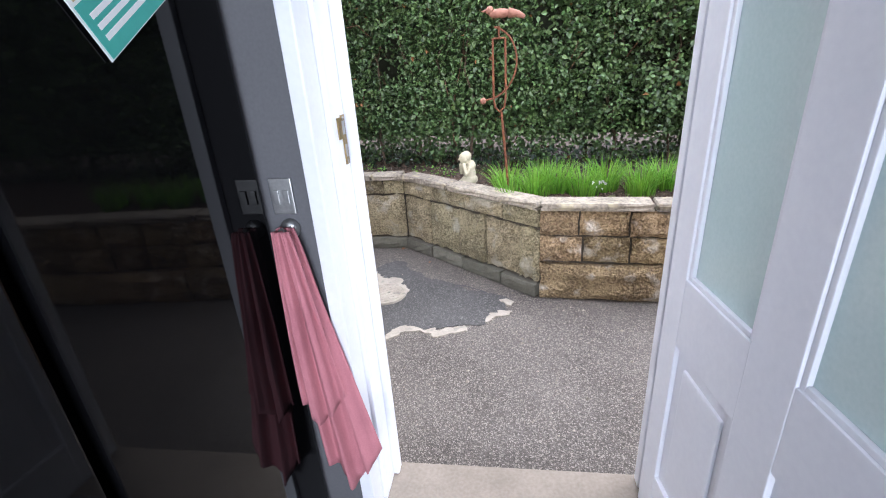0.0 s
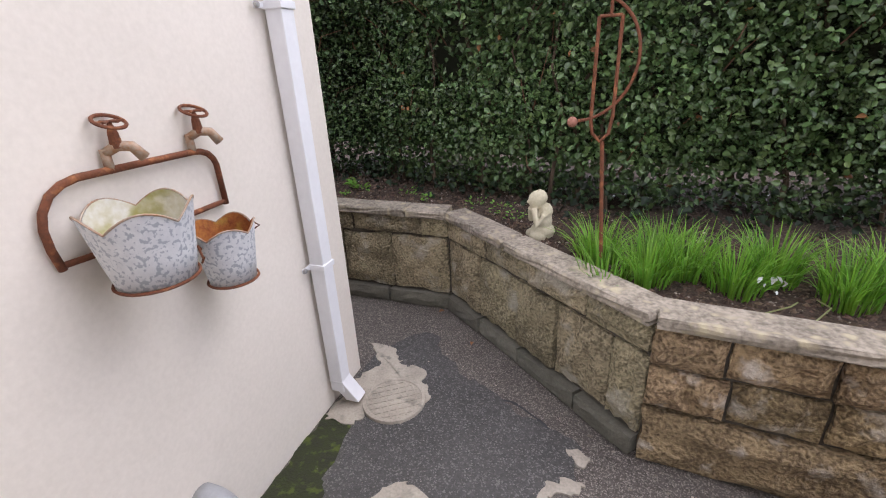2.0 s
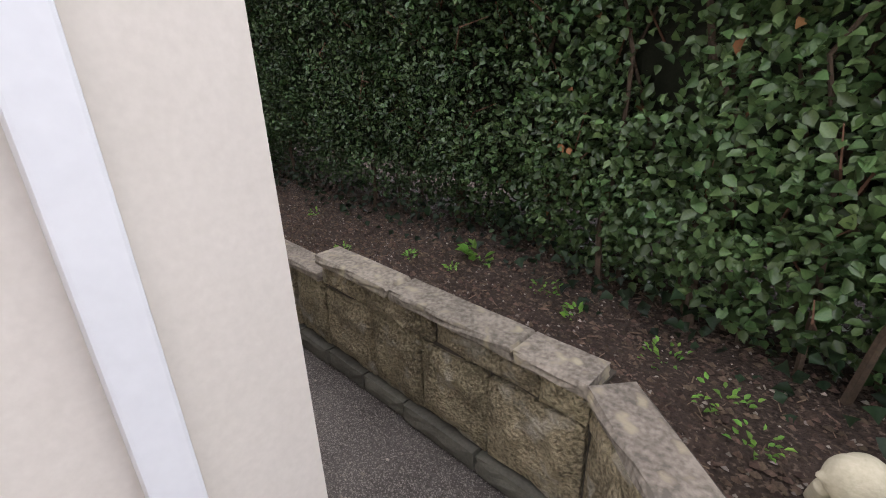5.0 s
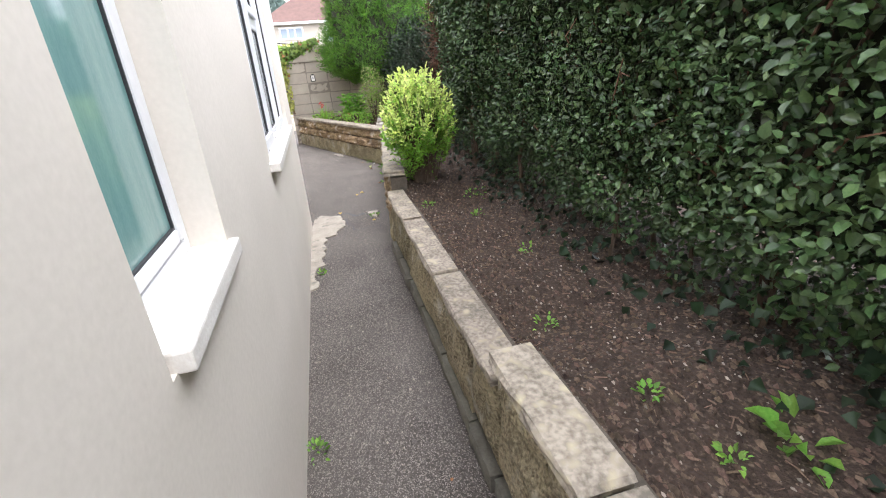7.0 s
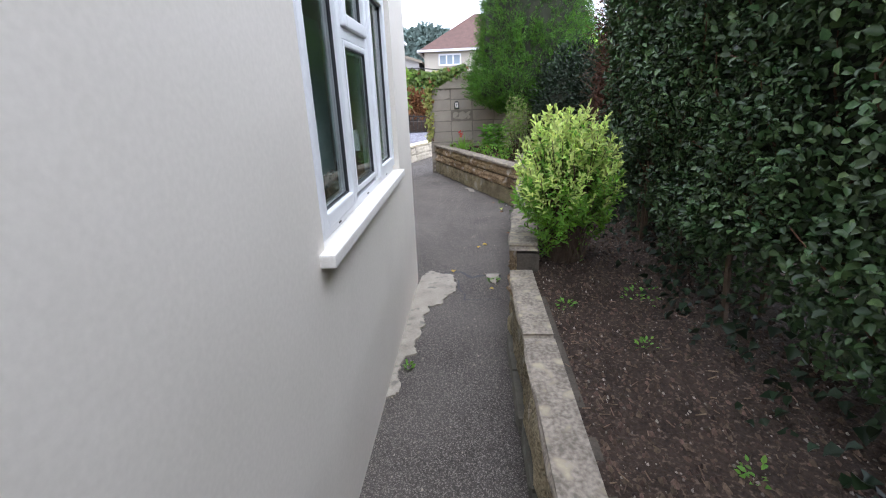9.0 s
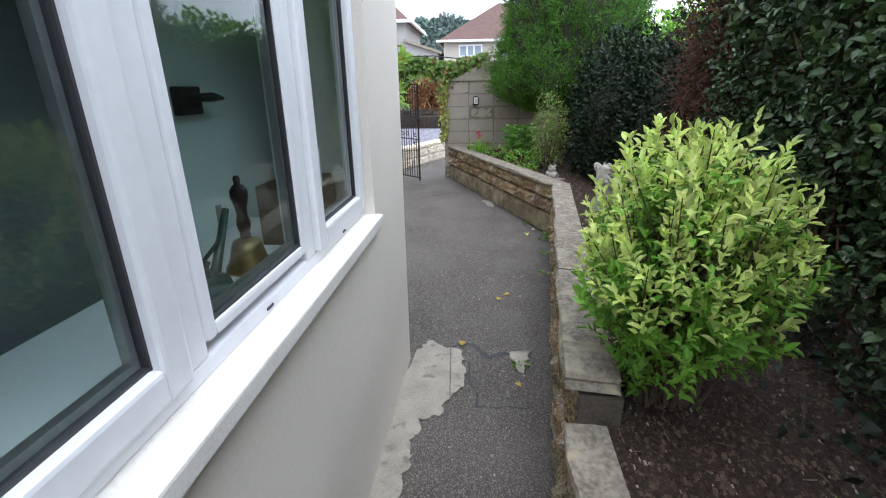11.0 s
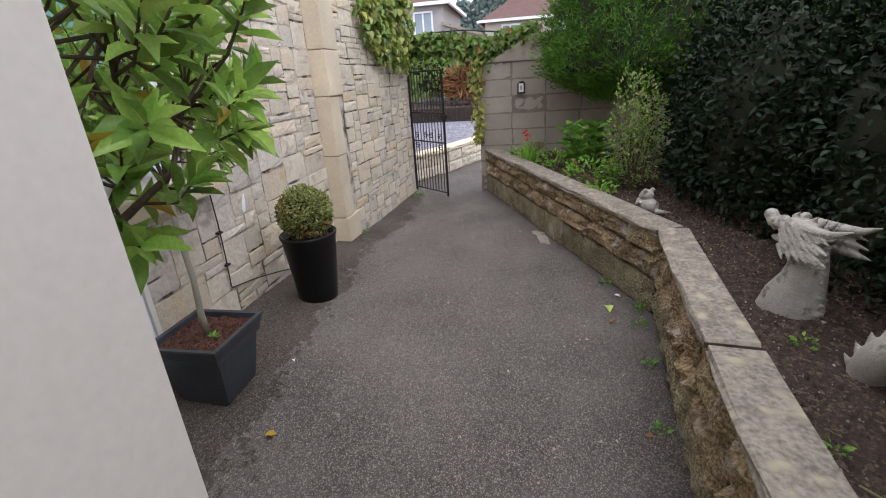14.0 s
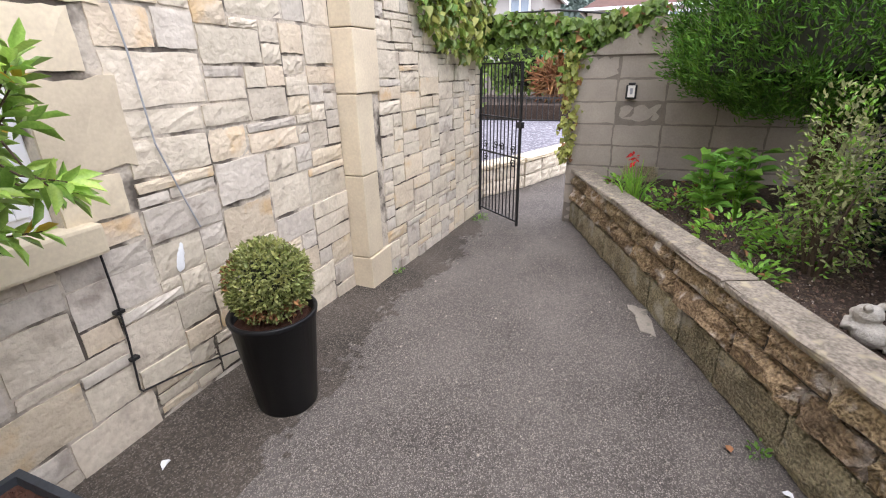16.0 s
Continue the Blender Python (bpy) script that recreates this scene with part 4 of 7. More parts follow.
# ---- patches on the path ----
bm = slab(bmesh.new(), [(-1.1, 3.1), (-0.9, 3.35), (-0.55, 3.0), (-0.25, 2.85), (0.0, 2.72), (0.02, 2.52), (-0.24, 2.36), (-0.45, 2.32), (-0.6, 2.34), (-0.75, 2.2), (-0.95, 2.05), (-1.1, 2.0)], -0.05, 0.005, 0.05, 12)
tagged(part("asphalt_patch", bm, M_DARKPATCH), "darker repaired patch in the asphalt", "patch", kind="structure")
for k, poly in enumerate([[(-0.62, 2.345), (-0.42, 2.31), (-0.24, 2.345), (-0.23, 2.305), (-0.42, 2.25), (-0.6, 2.27), (-0.74, 2.13), (-0.95, 1.94), (-1.1, 1.8), (-1.1, 1.93), (-0.9, 2.08), (-0.72, 2.26)],
                          [(-0.14, 2.44), (-0.03, 2.52), (0.03, 2.55), (0.03, 2.48), (-0.03, 2.46), (-0.08, 2.4)],
                          [(-0.02, 2.68), (0.03, 2.7), (0.04, 2.64), (0.0, 2.63)],
                          [(-1.08, 2.78), (-1.06, 3.0), (-1.15, 3.15), (-1.0, 3.14), (-0.92, 3.0), (-0.76, 3.0), (-0.68, 2.85), (-0.7, 2.72), (-0.8, 2.6), (-0.88, 2.64), (-0.98, 2.55), (-1.1, 2.6)],
                          [(-6.05, 2.99), (-6.2, 3.1), (-6.08, 3.3), (-5.95, 3.34), (-5.6, 3.28), (-5.45, 3.12), (-5.1, 3.1), (-4.9, 3.09), (-4.7, 3.03), (-4.4, 3.02), (-4.3, 2.942)],
                          [(-6.15, 3.6), (-6.1, 3.72), (-5.85, 3.72), (-5.9, 3.62)]]):
    bm = slab(bmesh.new(), poly, -0.05, 0.008 + 0.001 * k, 0.06, 14)
    tagged(part("concrete_patch", bm, M_CONCRETE), "pale broken concrete patch in the path", "patch", kind="structure")
bm = slab(bmesh.new(), [(-1.115, 1.98), (-1.115, 2.6), (-1.0, 2.6), (-0.92, 2.3), (-0.88, 2.1), (-0.95, 1.98)], -0.05, 0.0065, 0.05, 10)
tagged(part("moss_patch", bm, M_MOSS), "damp green moss at the wall foot", "moss", kind="structure")


def stain(x0, x1, y0, y1, edge):
    """A thin ragged film on the path: small squares where edge(x, y) allows, following the ground."""
    b = bmesh.new()
    st = 0.03
    vs = {}

    def at(a, c):
        if (a, c) not in vs:
            x, y = x0 + a * st, y0 + c * st
            vs[a, c] = b.verts.new((x, y, ground_z(x, y) + 0.004))
        return vs[a, c]
    for a in range(int((x1 - x0) / st)):
        for c in range(int((y1 - y0) / st)):
            x, y = x0 + a * st, y0 + c * st
            q = Vector((x, y, 0))
            if y < edge(x) + 0.16 * noise.noise(q * 3.1) + 0.12 * noise.noise(q * 9) + 0.1 * noise.noise(q * 25):
                b.faces.new((at(a, c), at(a + 1, c), at(a + 1, c + 1), at(a, c + 1)))
    return tagged(part("damp_stain", b, M_DAMP), "dark damp stain on the asphalt along the wall", "stain", kind="structure")


stain(-11.9, -6.1, 1.42, 2.5, lambda x: float(np.interp(x, [-11.9, -10.3, -9.6, -8.8, -8.2, -7.2, -6.1], [1.9, 1.95, 1.75, 1.95, 2.0, 2.1, 2.2])))


def crack(pts, w=0.012):
    b = bmesh.new()
    P = []
    for i in range(len(pts) - 1):
        for s in range(10):
            p = Vector((*pts[i], 0)).lerp(Vector((*pts[i + 1], 0)), s / 10)
            P.append(p + 0.05 * Vector((noise.noise(p * 8), noise.noise(p * 8 + Vector((3, 3, 3))), 0)))
    for a, c in zip(P, P[1:]):
        d = (c - a).normalized()
        n = Vector((-d.y, d.x, 0)) * w * random.uniform(0.2, 0.7)
        b.faces.new([b.verts.new((v.x, v.y, 0.0035)) for v in (a - n, c - n, c + n, a + n)])
    return tagged(part("crack", b, M_RUBBER), "dark crack in the asphalt", "crack", kind="structure")


crack([(-6.05, 3.0), (-6.2, 3.33), (-6.05, 3.5), (-6.1, 3.75)], 0.03)
crack([(-5.98, 3.35), (-5.57, 3.4), (-5.6, 3.72)], 0.01)
crack([(-0.9, 3.3), (-0.6, 2.95), (-0.3, 2.9), (0.0, 2.7)], 0.014)
t = thing("manhole_cover", "round pale drain cover with a crossed grid", "drain cover", (-0.84, 2.75, 0.012))
part("disc", lathe(bmesh.new(), [(0, 0.003), (0.13, 0.003), (0.135, 0.008), (0.15, 0.008), (0.152, 0.0), (0.152, -0.02)], 36), M_CONCRETE, t, smooth=False)
bm = bmesh.new()
for k in range(-3, 4):
    h = math.sqrt(0.125 ** 2 - (k * 0.035) ** 2)
    part("rib", boxes((k * 0.035 - 0.004, k * 0.035 + 0.004, -h, h, 0.003, 0.007)), M_CONCRETE, t).rotation_euler = (0, 0, 0.6)
    part("rib", boxes((-h, h, k * 0.035 - 0.004, k * 0.035 + 0.004, 0.003, 0.0068)), M_CONCRETE, t).rotation_euler = (0, 0, 0.6)

# ---- the raised bed ----
WALLX = [-12.05, -8.5, -4.85, -2.3, -0.84, 0.22, 3.2, 12.0]
WALLY = [2.80, 4.20, 3.71, 3.66, 3.65, 2.74, 2.45, 2.0]


def wall_y(x):
    return float(np.interp(x, WALLX, WALLY))


def soil_z(x, y):
    z = float(np.interp(x, [-12, -8.5, -5.0, -4.6, -2.6, -2.1, 12], [0.52, 0.53, 0.56, 0.49, 0.49, 0.58, 0.6]))
    return z + 0.03 * noise.noise(Vector((x * 1.7, y * 1.7, 0))) + 0.014 * noise.noise(Vector((x * 9, y * 9, 0))) + 0.03 * min(1, max(0, (y - wall_y(x) - 0.3)))


bm = bmesh.new()
xs = np.concatenate([np.linspace(-12.0, 2.6, 293), np.linspace(3.0, 12.0, 12)])
ss = np.concatenate([np.linspace(0.09, 1.3, 27), np.linspace(1.5, 6, 8)])
g = [[bm.verts.new((x, wall_y(x) + s * (1.15 if -0.84 < x < 0.22 else 1.0), soil_z(x, wall_y(x) + s))) for s in ss] for x in xs]
for i in range(len(xs) - 1):
    for j in range(len(ss) - 1):
        bm.faces.new((g[i][j], g[i + 1][j], g[i + 1][j + 1], g[i][j + 1]))
tagged(part("soil", bm, M_SOIL, smooth=True), "dark crumbly garden soil in the raised bed", "soil", kind="structure")


def scatter_stones(name, n, size, material, label):
    """Crumbs and chips lying on the soil, each a squat jittered wedge."""
    b_v, b_f = [], []
    for k in range(n):
        x = random.uniform(-11.5, 1.5)
        y = wall_y(x) + 0.16 + random.random() ** 1.3 * 1.0
        z = soil_z(x, y)
        s = size * random.uniform(0.4, 1.5)
        a = random.random() * 6.28
        o = len(b_v)
        for q in range(5):
            r = s * random.uniform(0.6, 1.2)
            b_v.append((x + r * math.cos(a + q * 1.257), y + 0.6 * r * math.sin(a + q * 1.257), z - 0.004 + random.uniform(0, 0.3) * s))
        b_v.append((x, y, z + s * random.uniform(0.4, 0.9)))
        b_f += [(o + q, o + (q + 1) % 5, o + 5) for q in range(5)]
    me = bpy.data.meshes.new(name)
    me.from_pydata(b_v, [], b_f)
    me.materials.append(material)
    return tagged(new(name, me), label, "soil", kind="stuff")


scatter_stones("soil_crumbs", 16000, 0.014, M_CHIP, "crumbs of dark soil and bark on the bed")
scatter_stones("stone_chips", 4200, 0.008, M_PEBBLE, "pale stone chips lying on the soil")

def bark_litter(n):
    """Short dry twigs and bark shreds lying about on the soil."""
    b_v, b_f = [], []
    for k in range(n):
        x = random.uniform(-11.0, 1.5)
        y = wall_y(x) + 0.14 + random.random() ** 1.2 * 0.8
        a, h = random.random() * 3.14, random.uniform(0.006, 0.022)
        w = random.uniform(0.001, 0.0025)
        z = soil_z(x, y) + 0.006
        d, q = Vector((math.cos(a), math.sin(a), random.uniform(-0.15, 0.15))) * h, Vector((-math.sin(a), math.cos(a), 0)) * w
        c, o = Vector((x, y, z)), len(b_v)
        b_v += [tuple(v) for v in (c - d - q, c - d + q, c + d + q, c + d - q, c - d + Vector((0, 0, 2 * w)), c + d + Vector((0, 0, 2 * w)))]
        b_f += [(o, o + 3, o + 5, o + 4), (o + 1, o + 4, o + 5, o + 2), (o, o + 4, o + 1), (o + 3, o + 2, o + 5)]
    me = bpy.data.meshes.new("bark_litter")
    me.from_pydata(b_v, [], b_f)
    me.materials.append(M_LITTER)
    return tagged(new("bark_litter", me), "dry twigs and bark shreds on the soil", "litter", kind="stuff")


bark_litter(1500)

rw = thing("retaining_wall", "low retaining wall of weathered stone blocks with coping", "garden wall", kind="structure")
bm = bmesh.new()
for i, (h0, h1) in enumerate([(0.55, 0.55), (0.55, 0.65), (0.5, 0.5), (0.61, 0.61), (0.61, 0.61), (0.61, 0.61)]):
    wall_core(bm, (WALLX[i], WALLY[i]), (WALLX[i + 1], WALLY[i + 1]), h0, h1, 0.16, 0.026)
part("core", bm, M_MORTAR, rw)
A = [(x, y) for x, y in zip(WALLX, WALLY)]
# far stretch, rock-faced over plain blocks
course(rw, A[0], A[1], 0.0, 0.25, 0.3, 0.5, M_STONE, 0.12)
course(rw, A[0], A[1], 0.25, 0.40, 0.25, 0.6, M_BROWNSTONE, 0.4, proud=0.02)
course(rw, A[0], A[1], 0.40, 0.55, 0.25, 0.6, M_BROWNSTONE, 0.4, proud=0.015)
course(rw, A[0], A[1], 0.55, 0.60, 1.1, 1.7, M_COPING, 0.08, depth=0.2, proud=0.03, name="coping_stone", joint=0.003, jit=0.002)
# bend to the shrub
course(rw, A[1], A[2], 0.0, (0.22, 0.24), 0.3, 0.5, M_STONE, 0.25)
course(rw, A[1], A[2], (0.22, 0.24), (0.39, 0.44), 0.25, 0.5, M_BROWNSTONE, 0.42, proud=0.02)
course(rw, A[1], A[2], (0.39, 0.44), (0.55, 0.65), 0.25, 0.5, M_BROWNSTONE, 0.42, proud=0.012)
course(rw, A[1], A[2], (0.55, 0.65), (0.60, 0.70), 1.1, 1.7, M_COPING, 0.08, depth=0.18, proud=0.03, name="coping_stone", joint=0.003, jit=0.002)
# narrow alley
course(rw, A[2], A[3], 0.0, 0.10, 0.4, 0.6, M_PLINTH, 0.1, proud=0.03)
course(rw, A[2], A[3], 0.10, 0.50, 0.3, 0.5, M_STONE, 0.25)
course(rw, A[2], A[3], 0.50, 0.55, 0.6, 1.0, M_COPING, 0.08, depth=0.14, proud=0.02, name="coping_stone", joint=0.003, jit=0.002)
for a, b in ((A[3], A[4]), (A[4], A[5])):
    course(rw, a, b, 0.0, 0.10, 0.3, 0.45, M_PLINTH, 0.1, proud=0.03)
    course(rw, a, b, 0.10, 0.49, 0.28, 0.42, M_STONE, 0.25)
    course(rw, a, b, 0.49, 0.61, 0.25, 0.5, M_STONE, 0.22)
    course(rw, a, b, 0.61, 0.665, 0.5, 0.9, M_COPING, 0.08, depth=0.15, proud=0.03, name="coping_stone", joint=0.003, jit=0.002)
course(rw, A[5], A[6], 0.0, 0.26, 0.7, 1.0, M_BROWNSTONE, 0.35, proud=0.03)
course(rw, A[5], A[6], 0.26, 0.44, 0.22, 0.3, M_BROWNSTONE, 0.3, proud=0.012)
course(rw, A[5], A[6], 0.44, 0.61, 0.2, 0.32, M_BROWNSTONE, 0.25, proud=0.012)
course(rw, A[5], A[6], 0.61, 0.665, 0.6, 1.0, M_COPING, 0.08, depth=0.16, proud=0.03, name="coping_stone", joint=0.003, jit=0.002)
course(rw, A[6], A[7], 0.0, 0.6, 0.6, 1.0, M_BROWNSTONE, 0.3)


# ---- stone house with window ----
def rubble(parent, p0, p1, z0, z1, holes=(), cw=0.05, ch=0.055):
    """Squared rubble brought to no courses: stones of many sizes fitted together; holes: (s0, s1, z0, z1) left free along the wall."""
    a, b = Vector(p0), Vector(p1)
    length = (b - a).length
    d = (b - a) / length
    nx, nz = max(1, round(length / cw)), round((z1 - z0) / ch)
    cw = length / nx
    full = [[any(q[0] < (i + 0.5) * cw < q[1] and q[2] < z0 + (j + 0.5) * ch < q[3] for q in holes) for i in range(nx)] for j in range(nz)]
    for j in range(nz):
        i = 0
        while i < nx:
            if full[j][i]:
                i += 1
                continue
            run = 0
            while i + run < nx and not full[j][i + run]:
                run += 1
            hh = random.choice((1, 1, 2, 2, 2, 3, 3, 3, 4))
            ww = random.choice((3, 4, 5, 6, 7, 8)) if hh < 4 else random.choice((5, 7, 9))
            ww = min(run, ww)
            if run - ww in (1, 2) and run < 9:
                ww = run
            top = 1
            while top < min(hh, ww - 1) and j + top < nz and not any(full[j + top][i:i + ww]):
                top += 1
            for q in range(top):
                for r in range(ww):
                    full[j + q][i + r] = True
            p = a + d * (i * cw + random.uniform(0.001, 0.005))
            m = random.choice((M_BATH, M_BATH, M_BATHBUFF, M_BATHGREY))
            stone(parent, (p.x, p.y, z0 + j * ch + random.uniform(0.002, 0.008)), d, ww * cw - random.uniform(0.005, 0.011), top * ch - random.uniform(0.005, 0.011), 0.08, m, random.choice((0.015, 0.03, 0.05, 0.1)), proud=random.uniform(-0.002, 0.006), tilt=random.uniform(-0.015, 0.015))
            i += ww


# seen from the path the wall runs from its far end to the near one
WF = 1.44
sw = thing("wall_stone_house", "honey-coloured rubble stone house wall", "wall", kind="structure")
bm = bmesh.new()
wall_with_opening(bm, -9.78, -6.0, 1.1, WF - 0.006, 5.0, [(-7.98, -6.72, 1.1, 2.4)])
part("core", bm, M_POINTING, sw)
sw2 = thing("wall_stone_end", "honey-coloured rubble stone wall by the gate", "wall", kind="structure")
bm = bmesh.new()
wall_core(bm, (-9.78, 1.55), (-12.15, 1.735), 5.0, 5.0, 0.6, 0.0)
part("core", bm, M_POINTING, sw2)
t = thing("window_3", "white plastic window in the stone house", "window", (-7.35, 1.36, 1.1), kind="structure")
part("frame", boxes((-0.63, -0.57, -0.05, 0.02, 0, 1.3), (0.57, 0.63, -0.05, 0.02, 0, 1.3), (-0.57, 0.57, -0.05, 0.02, 0, 0.07), (-0.57, 0.57, -0.05, 0.02, 1.23, 1.3), (-0.03, 0.03, -0.05, 0.02, 0.07, 1.23), bevel=0.006), M_UPVC, t)
for x0, x1 in ((-0.57, -0.03), (0.03, 0.57)):
    part("sash", boxes((x0, x0 + 0.045, -0.03, 0.035, 0.07, 1.23), (x1 - 0.045, x1, -0.03, 0.035, 0.07, 1.23), (x0 + 0.045, x1 - 0.045, -0.03, 0.035, 0.07, 0.115), (x0 + 0.045, x1 - 0.045, -0.03, 0.035, 1.185, 1.23), bevel=0.005), M_UPVC, t)
    part("pane", boxes((x0 + 0.045, x1 - 0.045, -0.02, -0.012, 0.115, 1.185)), M_FROST, t)
tagged(part("window_sill_3", boxes((-8.07, -6.6, 1.26, 1.5, 0.995, 1.112), bevel=0.014), M_ASHLAR), "thick weathered limestone window sill", "window sill", kind="structure")
for z0, z1, w in ((1.1, 1.27, 0.24), (1.27, 1.62, 0.32), (1.62, 1.84, 0.22), (1.84, 2.2, 0.33), (2.2, 2.5, 0.3)):
    stone(sw, (-7.98, WF, z0 + 0.004), (-1, 0), w, z1 - z0 - 0.008, 0.12, M_ASHLAR, 0.03, proud=0.008, name="jamb_stone")
t = thing("meter_cupboard", "white painted meter cupboard door in the stone wall", "cupboard", (-6.9, WF + 0.002, 0.1))
part("door", boxes((-0.475, 0.5, 0.0, 0.035, 0.0, 0.82), bevel=0.006), M_UPVC, t)
part("frame", boxes((-0.51, -0.48, 0.0, 0.045, 0.0, 0.855), (0.505, 0.535, 0.0, 0.045, 0.0, 0.855), (-0.48, 0.505, 0.0, 0.045, 0.825, 0.855), bevel=0.004), M_SILL, t)
lk = part("lock", lathe(bmesh.new(), [(0, 0.0), (0.02, 0), (0.02, 0.006), (0.013, 0.009), (0, 0.009)], 20), M_STEEL, t, "round grey lock")
lk.matrix_basis = pose(0.05, 0.035, 0.44, -90, 0, 0)
part("keyhole", boxes((-0.003, 0.003, -0.006, 0.006, 0.009, 0.0105)), M_IRON, lk)
# dressed corner where the wall steps forward
z = 0.0
for h in (0.3, 0.62, 0.55, 0.4, 0.6, 0.5, 0.6):
    w = 0.2 if int(z * 10) % 2 else 0.3
    ob = part("quoin", boxes((-9.775 - w, -9.76, WF - 0.01, 1.585 + 0.012 * (w > 0.25), z + 0.003, z + h - 0.003), bevel=0.008), M_ASHLAR, sw2)
    z += h
t = thing("wall_cable", "black cable clipped down the stone wall", "cable", (0, 0, 0))
b = tube(bmesh.new(), [(-8.05, WF + 0.02, 1.0), (-8.055, WF + 0.02, 0.8), (-8.05, WF + 0.02, 0.6), (-8.035, WF + 0.02, 0.375), (-8.045, WF + 0.02, 0.36), (-8.3, WF + 0.022, 0.31), (-8.65, WF + 0.024, 0.215), (-9.0, WF + 0.03, 0.1)], 0.0045, 6)
part("cable", b, M_IRON, t)
for z in (0.52, 0.74):
    part("clip", boxes((-8.07, -8.035, WF, WF + 0.028, z - 0.007, z + 0.007)), M_IRON, t)
t = thing("loose_wire", "thin grey wire hanging down the stone wall", "wire", (0, 0, 0))
part("wire", tube(bmesh.new(), [(-8.28, WF + 0.02, 3.0), (-8.3, WF + 0.02, 2.2), (-8.36, WF + 0.022, 1.7), (-8.38, WF + 0.02, 1.35), (-8.45, WF + 0.022, 1.1), (-8.5, WF + 0.02, 0.95)], 0.004, 6), M_PIPEGREY, t)
bm = bmesh.new()
for dx, dz, r in ((0, 0, 0.02), (0.008, 0.03, 0.018), (0.02, 0.06, 0.015), (0.028, 0.09, 0.01), (-0.014, -0.02, 0.013)):
    q = bmesh.ops.create_icosphere(bm, subdivisions=2, radius=r)
    for v in q["verts"]:
        v.co = Vector((v.co.x - 0.8 * dx, v.co.y * 0.2, v.co.z * 1.9 + 0.8 * dz))
t = part("filler_patch", bm, M_PAPER)
t.location = (-8.37, WF + 0.004, 0.82)
tagged(t, "white filler smeared on the stone wall", "patch")

# ---- gate wall ----
gw = thing("wall_gate", "pale block wall beside the garden gate", "wall", kind="structure")
bm = prism_x(bmesh.new(), [(2.73, -0.05), (2.73, 1.5), (2.94, 1.76), (3.42, 2.02), (5.6, 2.1), (5.6, -0.05)], -12.25, -12.022)
part("core", bm, M_PALEMORTAR, gw)
z, k = 0.0, 0
while z < 1.5:
    course(gw, (-12.02, 2.72), (-12.02, 5.6), z, z + 0.213, 0.43, 0.45, M_BLOCK, 0.03, depth=0.05, joint=0.006, name="block", proud=-0.0, jit=0.002)
    z += 0.213
    k += 1
bm = prism_x(bmesh.new(), [(2.76, z + 0.004), (2.95, 1.755), (3.42, 2.01), (5.55, 2.09), (5.55, z + 0.004)], -12.03, -11.995)
part("top_block", bm, M_BLOCK, gw)
t = thing("wall_plaque", "small black-framed plaque on the gate wall", "plaque", (-11.99, 3.285, 1.38))
part("rim", boxes((0, 0.02, -0.05, 0.05, -0.075, 0.055), (0, 0.02, -0.032, 0.032, 0.055, 0.075), bevel=0.008), M_IRON, t)
part("face", boxes((0.02, 0.024, -0.032, 0.032, -0.058, 0.05), bevel=0.002), M_SILL, t)
part("mark", boxes((0.024, 0.026, -0.012, 0.012, -0.03, 0.025)), M_PIPEGREY, t)

# ---- iron gate ----
gate = thing("iron_gate", "open black wrought-iron garden gate with scrolls", "gate")
gate.matrix_basis = pose(-12.06, 1.76, 0.035, 0, 0, math.degrees(math.atan2(0.53, 0.46)))
GL, GH = 0.72, 1.63
for x in (0.0, GL):
    part("stile", boxes((x - 0.012, x + 0.012, -0.012, 0.012, 0, GH), bevel=0.002), M_IRON, gate)
for z in (0.05, 0.72, 1.1, GH - 0.01):
    part("rail", boxes((0, GL, -0.008, 0.008, z - 0.009, z + 0.009), bevel=0.002), M_IRON, gate)
for k in range(1, 11):
    x = GL * k / 11
    part("bar", tube(bmesh.new(), [(x, 0, 0.05), (x, 0, GH - 0.01)], 0.0065, 6), M_IRON, gate)


def scroll(cx, cz, r, flip=1, turns=1.4):
    return tube(bmesh.new(), [(cx + flip * r * (1 - s * 0.8) * math.cos(6.28 * turns * s), 0.0, cz + r * (1 - s * 0.8) * math.sin(6.28 * turns * s)) for s in [k / 22 for k in range(23)]], 0.006, 6)


for cx, cz in ((0.1, 0.79), (0.3, 0.8), (0.42, 0.8), (0.62, 0.79), (0.62, 0.65), (0.1, 0.65)):
    part("scroll", scroll(cx, cz, 0.045, 1 if cx < 0.36 else -1), M_IRON, gate)
for cx in (0.08, 0.28, 0.44, 0.64):
    part("crest_scroll", scroll(cx, GH + 0.035, 0.04, 1 if cx < 0.36 else -1), M_IRON, gate)
part("latch", boxes((GL - 0.03, GL + 0.04, -0.02, 0.02, 1.02, 1.08), bevel=0.004), M_IRON, gate)

